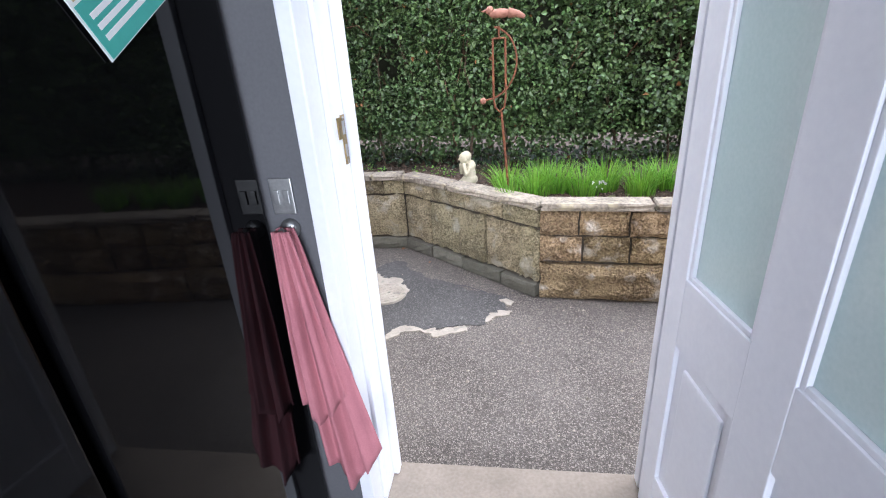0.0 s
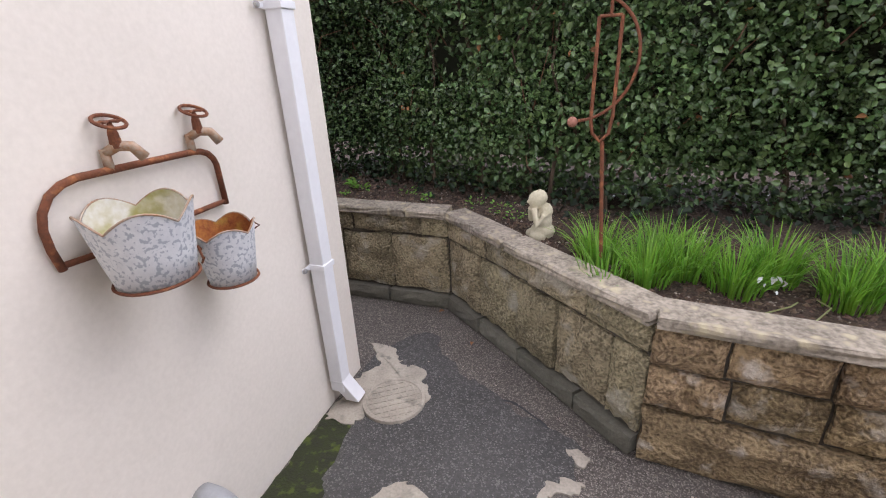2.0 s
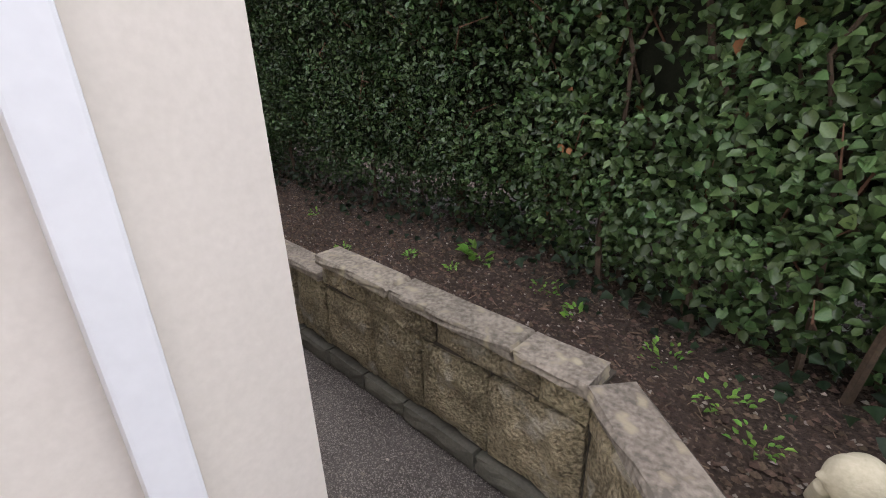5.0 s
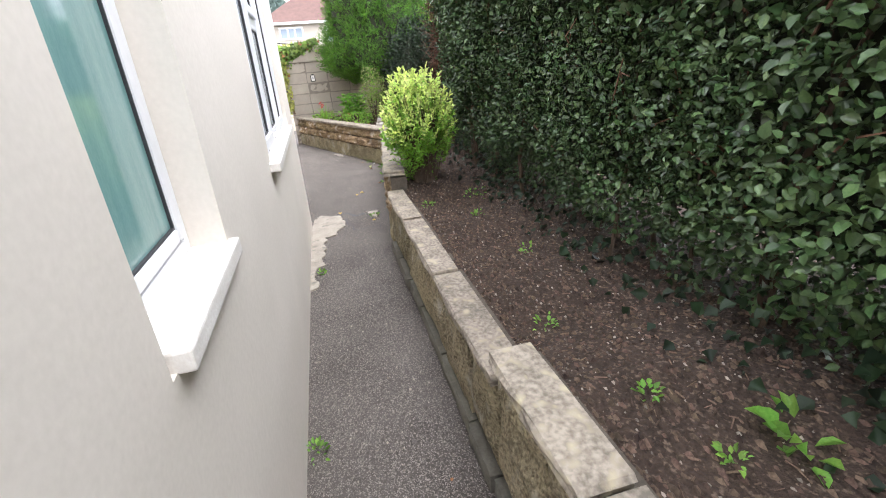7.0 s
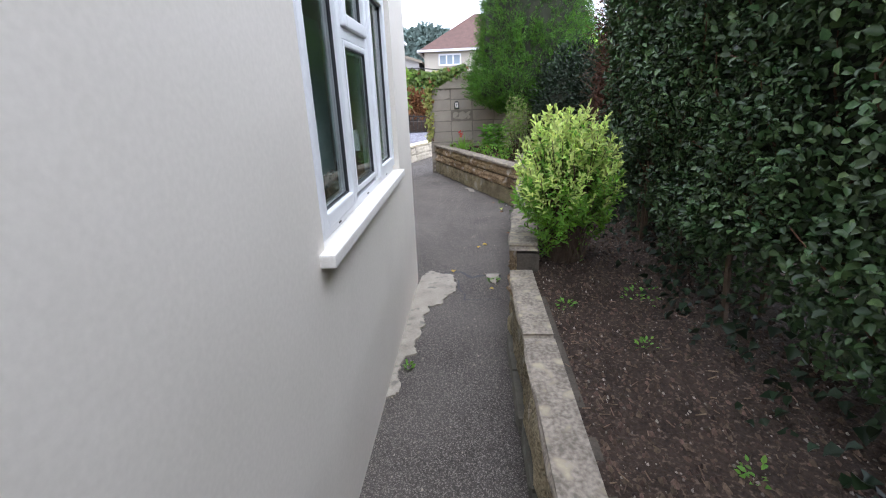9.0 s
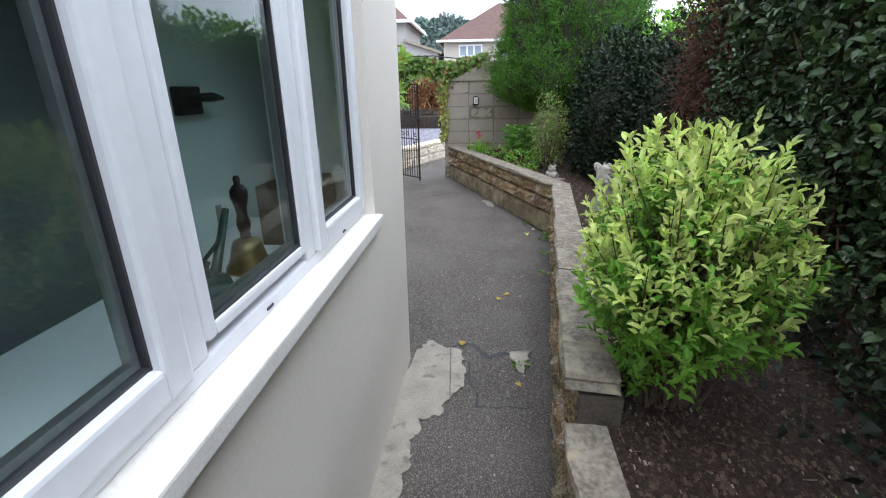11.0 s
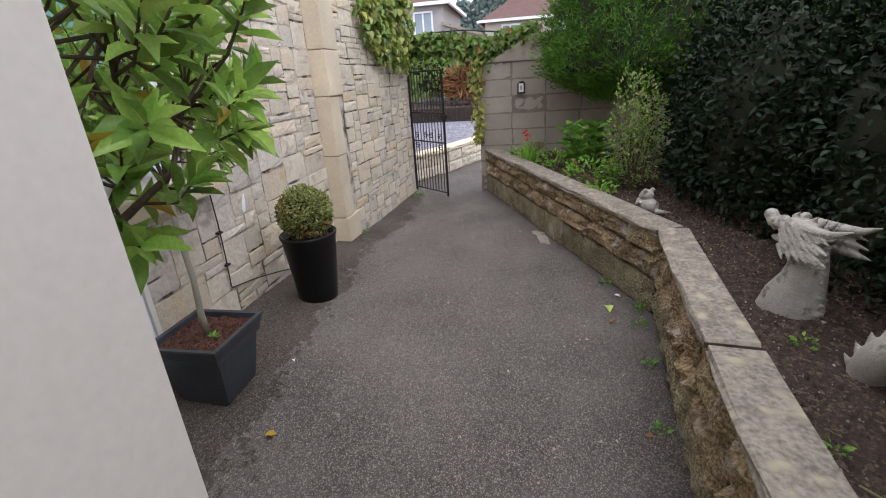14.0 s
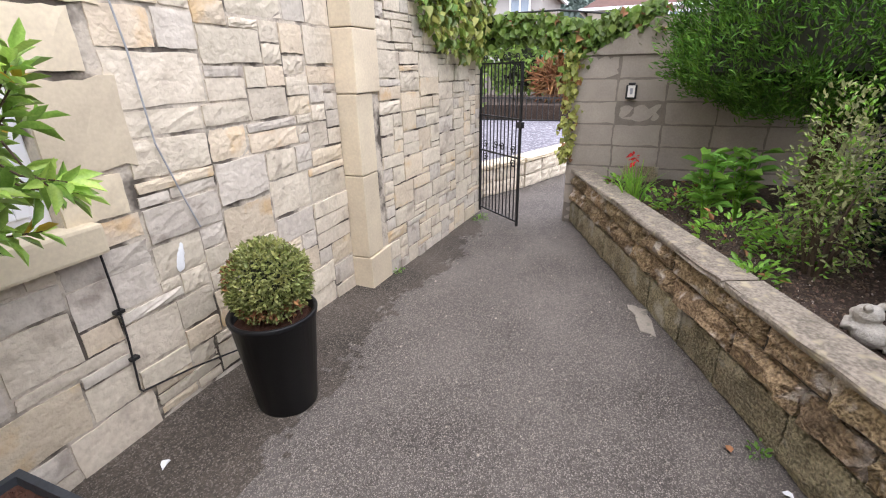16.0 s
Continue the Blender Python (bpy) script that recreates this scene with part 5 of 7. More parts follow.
# ---- arch with ivy ----
t = thing("gate_arch", "iron arch over the gate covered in ivy", "arch", (-12.05, 1.75, 0))
part("arch_bar", tube(bmesh.new(), [(0, 0, 1.86), (0, 0.3, 1.93), (0, 0.7, 1.93), (0, 1.0, 1.9)], 0.012, 6), M_IRON, t)
part("arch_bar", tube(bmesh.new(), [(0, 0, 2.04), (0, 0.35, 2.12), (0, 0.8, 2.12), (0, 1.3, 2.06)], 0.01, 6), M_IRON, t)
n = 1500
s = RNG.uniform(-0.05, 1.75, n)
P = np.stack([-0.05 + RNG.normal(0, 0.07, n), s, 1.95 + 0.05 * np.sin(s * 4) + RNG.uniform(-0.13, 0.14, n) + 0.06 * (s > 1.2)], axis=1)
hang = RNG.random(n) < 0.16
P[hang, 2] -= RNG.uniform(0.05, 0.3, hang.sum())
P[hang, 1] = np.where(RNG.random(hang.sum()) < 0.7, RNG.normal(1.0, 0.07, hang.sum()), P[hang, 1])
D = np.tile([0.35, 0.0, -0.8], (n, 1)) + RNG.normal(0, 0.45, (n, 3))
N = np.tile([1.0, 0.0, 0.5], (n, 1)) + RNG.normal(0, 0.4, (n, 3))
leaves("ivy_leaves", P, D, N, 0.075, 0.075, [M_IVY, M_BROWNLEAF], t, "green ivy", (RNG.random(n) < 0.04).astype(int), tipw=0.55)
n = 220
P = np.stack([0.08 + RNG.normal(0, 0.03, n), RNG.normal(0.97, 0.04, n), RNG.uniform(0.7, 1.8, n)], axis=1)
leaves("hanging_ivy", P, np.tile([0.4, -0.2, -0.8], (n, 1)) + RNG.normal(0, 0.4, (n, 3)), np.tile([1.0, 0, 0.4], (n, 1)) + RNG.normal(0, 0.4, (n, 3)), 0.065, 0.06, [M_IVYGOLD, M_BROWNLEAF], t, pick=(RNG.random(n) < 0.1).astype(int), tipw=0.55)
t = thing("wall_ivy", "yellow-green ivy climbing the stone wall", "ivy", (0, 0, 0))
n = 2600
u = RNG.uniform(0, 1, n)
zz = 1.68 + RNG.uniform(0, 1, n) ** 0.8 * 2.0
keep = (u > 0.42 + 0.12 * np.sin(zz * 5) - 0.08 * (zz - 1.7)) & (zz > 1.6 + 0.15 * np.sin(u * 14))
u, zz = u[keep], zz[keep]
n = len(u)
P = np.stack([-9.93 - 2.2 * u, 1.56 + 0.19 * u + RNG.uniform(0.0, 0.12, n), zz], axis=1)
leaves("ivy_leaves", P, np.tile([0.1, 0.35, -0.85], (n, 1)) + RNG.normal(0, 0.35, (n, 3)), np.tile([0.2, 1.0, 0.4], (n, 1)) + RNG.normal(0, 0.35, (n, 3)), 0.085, 0.085, [M_IVYGOLD, M_IVY], t, pick=(RNG.random(n) < 0.45).astype(int), tipw=0.55)


# ---- hedges ----
HX = [-6.3, -5.5, -1.8, -0.6, 0.2, 4.5]
HY = [4.62, 4.55, 4.45, 4.1, 3.92, 3.75]


def hedge_y(x):
    return np.interp(x, HX, HY)


def stems(bm, n, x0, x1, yf, base, top, lean=0.12, r=(0.009, 0.022)):
    for k in range(n):
        x = random.uniform(x0, x1)
        y = float(yf(x)) + random.uniform(-0.02, 0.25)
        z = base
        pts, rad = [], []
        r0 = random.uniform(*r)
        for i in range(6):
            s = i / 5
            pts.append((x + lean * s * random.uniform(-1, 1) * 2, y + lean * random.uniform(-0.6, 0.6) * s, z + (top - base) * s * random.uniform(0.85, 1.0)))
            rad.append(r0 * (1 - 0.7 * s))
        tube(bm, pts, rad, 5)


hd = thing("hedge", "tall dense dark green clipped garden hedge", "hedge", (0, 0, 0))
# dark sheet closes the hedge; its colour stands for the shade inside
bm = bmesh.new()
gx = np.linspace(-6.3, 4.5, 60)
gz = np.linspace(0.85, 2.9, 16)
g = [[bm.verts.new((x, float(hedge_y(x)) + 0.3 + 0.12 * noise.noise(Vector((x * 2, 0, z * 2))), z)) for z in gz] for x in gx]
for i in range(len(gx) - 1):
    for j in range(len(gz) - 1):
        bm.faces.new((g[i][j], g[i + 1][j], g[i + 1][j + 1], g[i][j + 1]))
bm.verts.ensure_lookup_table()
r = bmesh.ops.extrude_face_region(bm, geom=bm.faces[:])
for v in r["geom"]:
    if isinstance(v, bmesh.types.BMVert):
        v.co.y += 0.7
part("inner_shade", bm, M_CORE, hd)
bm = bmesh.new()
stems(bm, 60, -6.2, 4.0, lambda x: hedge_y(x) + 0.1, 0.5, 2.3)
part("undergrowth", bm, M_BARK, hd, "brown stems")["kind"] = "stuff"
bm = bmesh.new()
for k in range(260):
    x, z = random.uniform(-6.2, 3), random.uniform(0.75, 2.7)
    y = float(hedge_y(x)) + random.uniform(-0.02, 0.2)
    a = random.uniform(-1.2, 1.2)
    L = random.uniform(0.12, 0.4)
    tube(bm, [(x, y + 0.08, z), (x + 0.5 * L * math.sin(a), y + random.uniform(-0.05, 0.05), z + 0.5 * L), (x + L * math.sin(a), y - random.uniform(-0.02, 0.08), z + L * math.cos(a))], [0.005, 0.004, 0.002], 4)
part("twiggery", bm, M_TWIG, hd)["kind"] = "stuff"
n = 135000
x = np.where(RNG.random(n) < 0.85, RNG.uniform(-6.3, 2.2, n), RNG.uniform(2.2, 4.5, n))
z = RNG.uniform(0.6, 2.95, n)
q = np.stack([x, np.zeros(n), z], axis=1)
lump = 0.11 * noise_at(q, 1.6) + 0.07 * noise_at(q, 4.5)
thin = noise_at(q + np.array([9.0, 0, 0]), 2.3)
depth = RNG.uniform(0, 1, n) ** 1.6 * 0.3
y = hedge_y(x) + lump + depth - 0.06 * np.clip((z - 0.9), 0, 1.2) + np.where(z < 0.95, (0.95 - z) * 0.45, 0)
keep = (RNG.random(n) < np.clip(1.1 - 2.6 * np.clip(thin - 0.22, 0, 1), 0.15, 1)) & ((z > 0.85) | (RNG.random(n) < 0.6))
P = np.stack([x, y, z], axis=1)[keep]
n = len(P)
D = np.tile([0.0, -0.45, 0.1], (n, 1)) + RNG.normal(0, 0.6, (n, 3))
N = np.tile([0.0, -0.65, 0.75], (n, 1)) + RNG.normal(0, 0.45, (n, 3))
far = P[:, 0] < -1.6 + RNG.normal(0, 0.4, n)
leaves("foliage", P[~far], D[~far], N[~far], 0.039, 0.026, [M_PRIVET, M_BROWNLEAF], hd, "small glossy dark green leaves", (RNG.random((~far).sum()) < 0.004).astype(int), vary=0.4, tipw=0.85)
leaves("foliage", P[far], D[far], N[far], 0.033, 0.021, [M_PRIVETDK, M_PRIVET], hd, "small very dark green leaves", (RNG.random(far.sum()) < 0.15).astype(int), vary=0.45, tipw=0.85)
# ivy creeping at the hedge's foot
n = 700
x = RNG.uniform(-5.6, 2.5, n)
y = hedge_y(x) + RNG.normal(0.02, 0.09, n)
z = np.array([soil_z(a, b) for a, b in zip(x, y)]) + RNG.uniform(0.0, 0.3, n) ** 1.3
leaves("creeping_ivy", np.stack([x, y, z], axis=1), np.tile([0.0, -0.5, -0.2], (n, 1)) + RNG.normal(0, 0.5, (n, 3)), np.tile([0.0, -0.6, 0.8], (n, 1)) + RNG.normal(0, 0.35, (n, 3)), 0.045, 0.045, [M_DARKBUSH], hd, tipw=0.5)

bd = thing("browned_hedge", "dead rusty brown stretch of conifer hedge", "hedge", (0, 0, 0))
bm = bmesh.new()
for k in range(420):
    x, z = random.uniform(-6.95, -5.9), random.uniform(0.8, 2.3)
    y = 4.72 + 0.1 * random.random()
    p = Vector((x, y, z))
    pts = [p]
    d = Vector((random.uniform(-0.6, 0.6), random.uniform(-0.5, 0.1), random.uniform(-0.5, 0.8))).normalized()
    for i in range(3):
        d = (d + 0.5 * Vector((random.uniform(-1, 1), random.uniform(-1, 1), random.uniform(-1, 1)))).normalized()
        p = p + d * random.uniform(0.05, 0.14)
        pts.append(p)
    tube(bm, pts, [0.0035, 0.003, 0.002, 0.001], 4)
part("twiggery", bm, M_DEAD, bd)["kind"] = "stuff"
# dark block behind the twigs, coloured as the shade inside
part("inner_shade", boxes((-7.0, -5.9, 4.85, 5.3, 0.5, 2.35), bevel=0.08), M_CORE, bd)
n = 6500
q = np.stack([RNG.uniform(-7.0, -5.9, n), 4.7 + RNG.uniform(0, 1, n) ** 1.5 * 0.25, RNG.uniform(0.8, 2.4, n)], axis=1)
q[:, 1] += 0.12 * noise_at(q, 2.0)
leaves("dead_needles", q, RNG.normal(0, 1, (n, 3)) + np.array([0, -0.5, -0.1]), RNG.normal(0, 1, (n, 3)) + np.array([0, -1, 0.3]), 0.06, 0.008, [M_DEAD], bd)


def bush(name, label, centre, radii, n, L, W, materials, pick=None, shell=0.35, lump=0.25, low=-0.8, core=True, trunks=5, base=None, coremat=None, barkmat=None, s=3.0, category="bush"):
    t = thing(name, label, category, (0, 0, 0))
    # dark lump fills the bush, coloured as shade between the leaves
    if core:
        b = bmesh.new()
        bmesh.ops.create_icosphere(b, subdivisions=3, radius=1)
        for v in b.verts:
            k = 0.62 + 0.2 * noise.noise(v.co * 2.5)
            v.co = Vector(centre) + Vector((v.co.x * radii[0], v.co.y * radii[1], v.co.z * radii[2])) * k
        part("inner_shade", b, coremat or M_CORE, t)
    if trunks:
        b = bmesh.new()
        zb = base if base is not None else soil_z(centre[0], centre[1]) - 0.02
        for k in range(trunks):
            a = 6.28 * k / trunks + random.uniform(-0.3, 0.3)
            e = 0.55 if trunks > 1 else 0.05
            p0 = Vector((centre[0] + 0.12 * radii[0] * math.cos(a), centre[1] + 0.12 * radii[1] * math.sin(a), zb))
            p1 = Vector((centre[0] + e * radii[0] * math.cos(a), centre[1] + e * radii[1] * math.sin(a), centre[2]))
            tube(b, [p0, p0.lerp(p1, 0.5) + Vector((random.uniform(-0.03, 0.03), random.uniform(-0.03, 0.03), 0)), p1], [0.014, 0.011, 0.005], 6)
        part("stemwork", b, barkmat or M_BARK, t)["kind"] = "stuff"
    P, D, N = ball_leaves(n, centre, radii, shell, low, lump, s)
    pk = pick(P) if pick else None
    leaves("foliage", P, D, N, L, W, materials, t, pick=pk)
    return t


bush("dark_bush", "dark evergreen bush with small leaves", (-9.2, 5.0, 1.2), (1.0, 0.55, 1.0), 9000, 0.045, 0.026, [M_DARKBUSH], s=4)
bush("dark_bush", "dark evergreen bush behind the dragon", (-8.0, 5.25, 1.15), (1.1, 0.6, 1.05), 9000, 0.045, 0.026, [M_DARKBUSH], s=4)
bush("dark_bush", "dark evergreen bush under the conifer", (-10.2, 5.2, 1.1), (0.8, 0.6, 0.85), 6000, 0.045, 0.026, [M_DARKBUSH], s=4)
bush("green_hedge_bush", "mid-green leafy bush above the hedge", (-9.6, 5.9, 1.7), (1.6, 0.6, 0.75), 7000, 0.06, 0.035, [M_VARIDK], base=0.5)

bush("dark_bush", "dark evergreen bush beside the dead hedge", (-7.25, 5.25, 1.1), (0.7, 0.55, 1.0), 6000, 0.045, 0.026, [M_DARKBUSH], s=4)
# golden shrub
def shoot_shrub(name, label, x, y, centre, radii, shoots, per, L, W, materials, seed):
    """Upright stems from the soil, each ending in leafy shoots: paired leaves close together at the tips."""
    rng = random.Random(seed)
    t = thing(name, label, "shrub", (0, 0, 0))
    z0 = soil_z(x, y) - 0.02
    bm = bmesh.new()
    c = Vector(centre)
    P, D, N, K = [], [], [], []
    for k in range(shoots):
        d = Vector((rng.gauss(0, 1), rng.gauss(0, 1), rng.gauss(0.15, 0.8))).normalized()
        r = rng.uniform(0.55, 1.0) if k % 4 else rng.uniform(0.95, 1.14)
        tip = c + Vector((d.x * radii[0], d.y * radii[1], d.z * radii[2])) * r
        low = tip.z < c.z - 0.35 * radii[2]
        if low and rng.random() < 0.3:
            continue
        foot = Vector((x + rng.uniform(-0.1, 0.1), y + rng.uniform(-0.1, 0.1), z0))
        mid = foot.lerp(tip, 0.5) + Vector((rng.uniform(-0.03, 0.03), rng.uniform(-0.03, 0.03), 0.06))
        if k % 3 == 0:
            tube(bm, [foot, mid, tip], [0.006, 0.004, 0.0015], 5)
        way = (d * 0.55 + Vector((0, 0, 0.75)) + Vector((rng.uniform(-0.3, 0.3), rng.uniform(-0.3, 0.3), 0))).normalized()
        o = way.orthogonal().normalized()
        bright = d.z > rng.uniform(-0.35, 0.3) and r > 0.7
        for i in range(per):
            s = i / per
            o2 = o.copy()
            o2.rotate(Matrix.Rotation(i * 1.62 + k, 3, way))
            P.append(tip - way * 0.13 * (1 - s) + Vector((rng.gauss(0, 0.004), rng.gauss(0, 0.004), 0)))
            D.append(o2 * (1.0 - 0.6 * s) + way * (0.2 + 0.8 * s))
            N.append(way * 1.0 + Vector((0, 0, 0.35)) - o2 * 0.2)
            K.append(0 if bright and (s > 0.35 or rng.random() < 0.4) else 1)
    part("stemwork", bm, M_BARK, t)["kind"] = "stuff"
    P, D, N = [np.array([tuple(v) for v in q]) for q in (P, D, N)]
    D += RNG.normal(0, 0.14, D.shape)
    N += RNG.normal(0, 0.18, N.shape)
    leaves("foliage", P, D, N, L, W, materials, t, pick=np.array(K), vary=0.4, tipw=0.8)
    return t


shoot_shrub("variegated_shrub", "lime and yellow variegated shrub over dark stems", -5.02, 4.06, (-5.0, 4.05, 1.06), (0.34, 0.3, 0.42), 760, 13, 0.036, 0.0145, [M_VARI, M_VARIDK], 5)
bush("pale_shrub", "thin pale green and yellow upright shrub", (-9.85, 4.3, 1.0), (0.26, 0.24, 0.5), 2600, 0.032, 0.013, [M_SAGE, M_VARIDK], pick=lambda P: (RNG.random(len(P)) < 0.3).astype(int), shell=0.9, lump=0.4, trunks=9, core=False, category="shrub")


# conifer: drooping sprays on a tapered trunk
def conifer(cx, cy, base, height, radius):
    t = thing("conifer", "large bright green conifer with drooping sprays", "tree", (0, 0, 0))
    part("trunk", tube(bmesh.new(), [(cx, cy, 0.4), (cx, cy, height * 0.6), (cx, cy, base + height)], [0.12, 0.08, 0.02], 10), M_BARK, t)
    # dark cone round the trunk, coloured as shade behind the sprays
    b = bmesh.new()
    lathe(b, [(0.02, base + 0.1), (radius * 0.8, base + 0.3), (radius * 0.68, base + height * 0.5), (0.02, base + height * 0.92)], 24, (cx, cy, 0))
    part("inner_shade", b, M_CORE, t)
    m = 5200
    s = RNG.uniform(0, 1, m) ** 1.15
    a = RNG.uniform(0, 6.283, m)
    prof = radius * np.clip(np.sqrt(1 - s) * 1.05, 0, 1) * np.clip(0.55 + s * 6, 0, 1)
    out = np.stack([np.cos(a), np.sin(a), np.zeros(m)], axis=1)
    R = prof * (0.85 + 0.22 * noise_at(np.stack([np.cos(a) * 2, np.sin(a) * 2, s * 6], axis=1), 1.4))
    C = np.array([cx, cy, base]) + out * R[:, None]
    C[:, 2] += s * height
    P, D, N = [], [], []
    for c, o in zip(C, out):
        k = 24
        way = o * 0.7 + np.array([0, 0, 0.55]) + RNG.normal(0, 0.35, 3)
        along = RNG.uniform(-0.6, 1, (k, 1))
        P.append(c + along * way * 0.15 + RNG.normal(0, 0.025, (k, 3)))
        D.append(way + RNG.normal(0, 0.35, (k, 3)))
        N.append(o + RNG.normal(0, 0.5, (k, 3)))
    leaves("sprays", np.concatenate(P), np.concatenate(D), np.concatenate(N), 0.048, 0.01, [M_CONIFER], t)


conifer(-11.4, 4.75, 1.25, 3.9, 1.25)


# ---- statues and ornaments in the bed ----
def blob(bm, c, r, scale=(1, 1, 1), sub=2):
    q = bmesh.ops.create_icosphere(bm, subdivisions=sub, radius=r)
    for v in q["verts"]:
        v.co = Vector((v.co.x * scale[0], v.co.y * scale[1], v.co.z * scale[2])) + Vector(c)


def spike(bm, p, d, r, length):
    tube(bm, [p, Vector(p) + Vector(d) * length * 0.5, Vector(p) + Vector(d) * length], [r, r * 0.7, r * 0.1], 6)


def statue(name, bm, material, at, turn, label, voxel=0.006):
    ob = part(name, bm, material)
    ob.matrix_basis = pose(*at, 0, 0, turn)
    m = ob.modifiers.new("merge", "REMESH")
    m.mode, m.voxel_size, m.use_smooth_shade = "VOXEL", voxel, True
    return tagged(ob, label, "statue")


bm = bmesh.new()
blob(bm, (0, 0, 0.05), 0.07, (1.0, 0.8, 0.75))
blob(bm, (0.0, 0.0, 0.11), 0.058, (0.9, 0.8, 1.3))
blob(bm, (-0.035, 0.03, 0.03), 0.04, (1.2, 1, 0.8))
blob(bm, (-0.035, -0.03, 0.03), 0.04, (1.2, 1, 0.8))
blob(bm, (-0.04, 0.0, 0.228), 0.042, (1.0, 0.88, 1.2), 3)
blob(bm, (-0.022, 0.0, 0.24), 0.043, (0.95, 0.95, 1.0), 3)
blob(bm, (-0.083, 0.0, 0.222), 0.009)
blob(bm, (0.012, 0.0, 0.165), 0.05, (0.8, 1.0, 0.9))
tube(bm, [(-0.01, -0.05, 0.16), (-0.05, -0.06, 0.1), (-0.06, -0.03, 0.19)], 0.018, 8)
tube(bm, [(-0.01, 0.05, 0.16), (-0.045, 0.065, 0.1), (-0.06, 0.02, 0.18)], 0.018, 8)
box(bm, -0.075, 0.06, -0.06, 0.06, 0.0, 0.02)
statue("seated_statue", bm, M_STATUE, (-0.27, 3.56, soil_z(-0.27, 3.56) - 0.012), 25, "cream stone seated resting figure on the soil", 0.005)


def scaled_tube(bm, pts, rad):
    tube(bm, pts, rad, 18)


bm = bmesh.new()
scaled_tube(bm, [(0.0, 0, -0.02), (0.01, 0, 0.06), (0.03, 0, 0.14), (0.035, 0, 0.21), (0.01, 0, 0.28)], [0.115, 0.1, 0.075, 0.062, 0.065])
blob(bm, (-0.01, 0, 0.31), 0.075, (1.25, 0.85, 0.8))
blob(bm, (-0.1, 0, 0.325), 0.045, (1.5, 0.9, 0.62))
blob(bm, (-0.085, 0, 0.265), 0.03, (1.7, 0.85, 0.45))
blob(bm, (-0.155, 0, 0.345), 0.026)
blob(bm, (-0.13, 0, 0.3), 0.012)
for q in (-1, 1):
    blob(bm, (-0.055, q * 0.045, 0.355), 0.022)
    tube(bm, [(0.0, q * 0.04, 0.35), (0.07, q * 0.055, 0.35), (0.14, q * 0.06, 0.36), (0.2, q * 0.055, 0.39)], [0.022, 0.02, 0.014, 0.004], 8)
    for k in range(6):
        for row in range(3):
            spike(bm, (-0.05 + 0.026 * k + 0.01 * row, q * (0.056 + 0.008 * row), 0.345 - 0.035 * row), (0.5 + 0.08 * k, q * 0.25, -0.6 + 0.08 * k), 0.014, 0.085)
for k in range(13):
    u = k / 12
    spike(bm, (0.11 - 0.03 * math.sin(u * 3.1) - 0.03 * u, 0, 0.0 + 0.33 * u), (0.75, 0.12 * (-1) ** k, 0.5), 0.016, 0.055)
for k in range(5):
    spike(bm, (-0.06 + 0.035 * k, 0, 0.36), (0.5, 0, 0.6), 0.012, 0.05)
statue("dragon_head_statue", bm, M_DRAGON, (-7.62, 4.5, 0.53), 20, "grey stone dragon head and neck rising from the soil", 0.0045).scale = (1.12, 1.12, 1.12)
bm = bmesh.new()
pts = [(0.17 * math.cos(a) * 1.05, 0, 0.2 * math.sin(a) - 0.03) for a in [math.pi * k / 14 for k in range(15)]]
scaled_tube(bm, pts, [0.105 + 0.012 * math.sin(math.pi * k / 14) - 0.004 * k for k in range(15)])
for k in range(26):
    a = math.pi * (k + 0.4) / 27
    d = Vector((math.cos(a), 0, math.sin(a)))
    r = 0.265 - 0.05 * k / 26
    spike(bm, (r * d.x, 0.008 * (-1) ** k, r * 1.1 * d.z - 0.03), (d * 0.8 + Vector((0.75 * math.sin(a), 0.15 * (-1) ** k, -0.75 * math.cos(a)))).normalized(), 0.017, 0.062)
statue("dragon_body_statue", bm, M_DRAGON, (-6.98, 4.58, 0.53), 24, "grey stone dragon body arch with a ridge of spines", 0.005)
bm = bmesh.new()
scaled_tube(bm, [(-0.1, 0, -0.02), (-0.085, 0, 0.05), (-0.03, 0, 0.085), (0.03, 0, 0.07), (0.06, 0, -0.02)], [0.05, 0.055, 0.06, 0.055, 0.05])
tube(bm, [(0.03, 0, 0.07), (0.07, 0.01, 0.12), (0.08, 0.02, 0.2)], [0.045, 0.04, 0.006], 8)
for k in range(9):
    spike(bm, (-0.01 + 0.012 * k, -0.02 + 0.005 * k, 0.1 + 0.006 * k), (0.45 - 0.02 * k, -0.3 + 0.08 * k, 0.65), 0.013, 0.08)
statue("dragon_tail_statue", bm, M_DRAGON, (-6.36, 4.5, 0.53), 30, "grey stone dragon tail tip on the soil", 0.005)
bm = bmesh.new()
blob(bm, (0, 0, 0.05), 0.07, (1.1, 0.9, 0.8))
blob(bm, (-0.03, 0, 0.125), 0.048, (1.1, 1, 0.9))
blob(bm, (-0.075, 0, 0.11), 0.025)
for s in (-1, 1):
    blob(bm, (-0.015, s * 0.035, 0.165), 0.017)
    tube(bm, [(-0.03, s * 0.05, 0.08), (-0.07, s * 0.045, 0.05), (-0.08, s * 0.02, 0.09)], 0.018, 8)
tube(bm, [(0.06, 0, 0.02), (0.11, 0.03, 0.02), (0.12, 0.08, 0.015)], [0.02, 0.015, 0.006], 8)
statue("gargoyle_statue", bm, M_DRAGON, (-9.12, 4.27, 0.53), 30, "small grey crouching gargoyle behind the wall", 0.005)

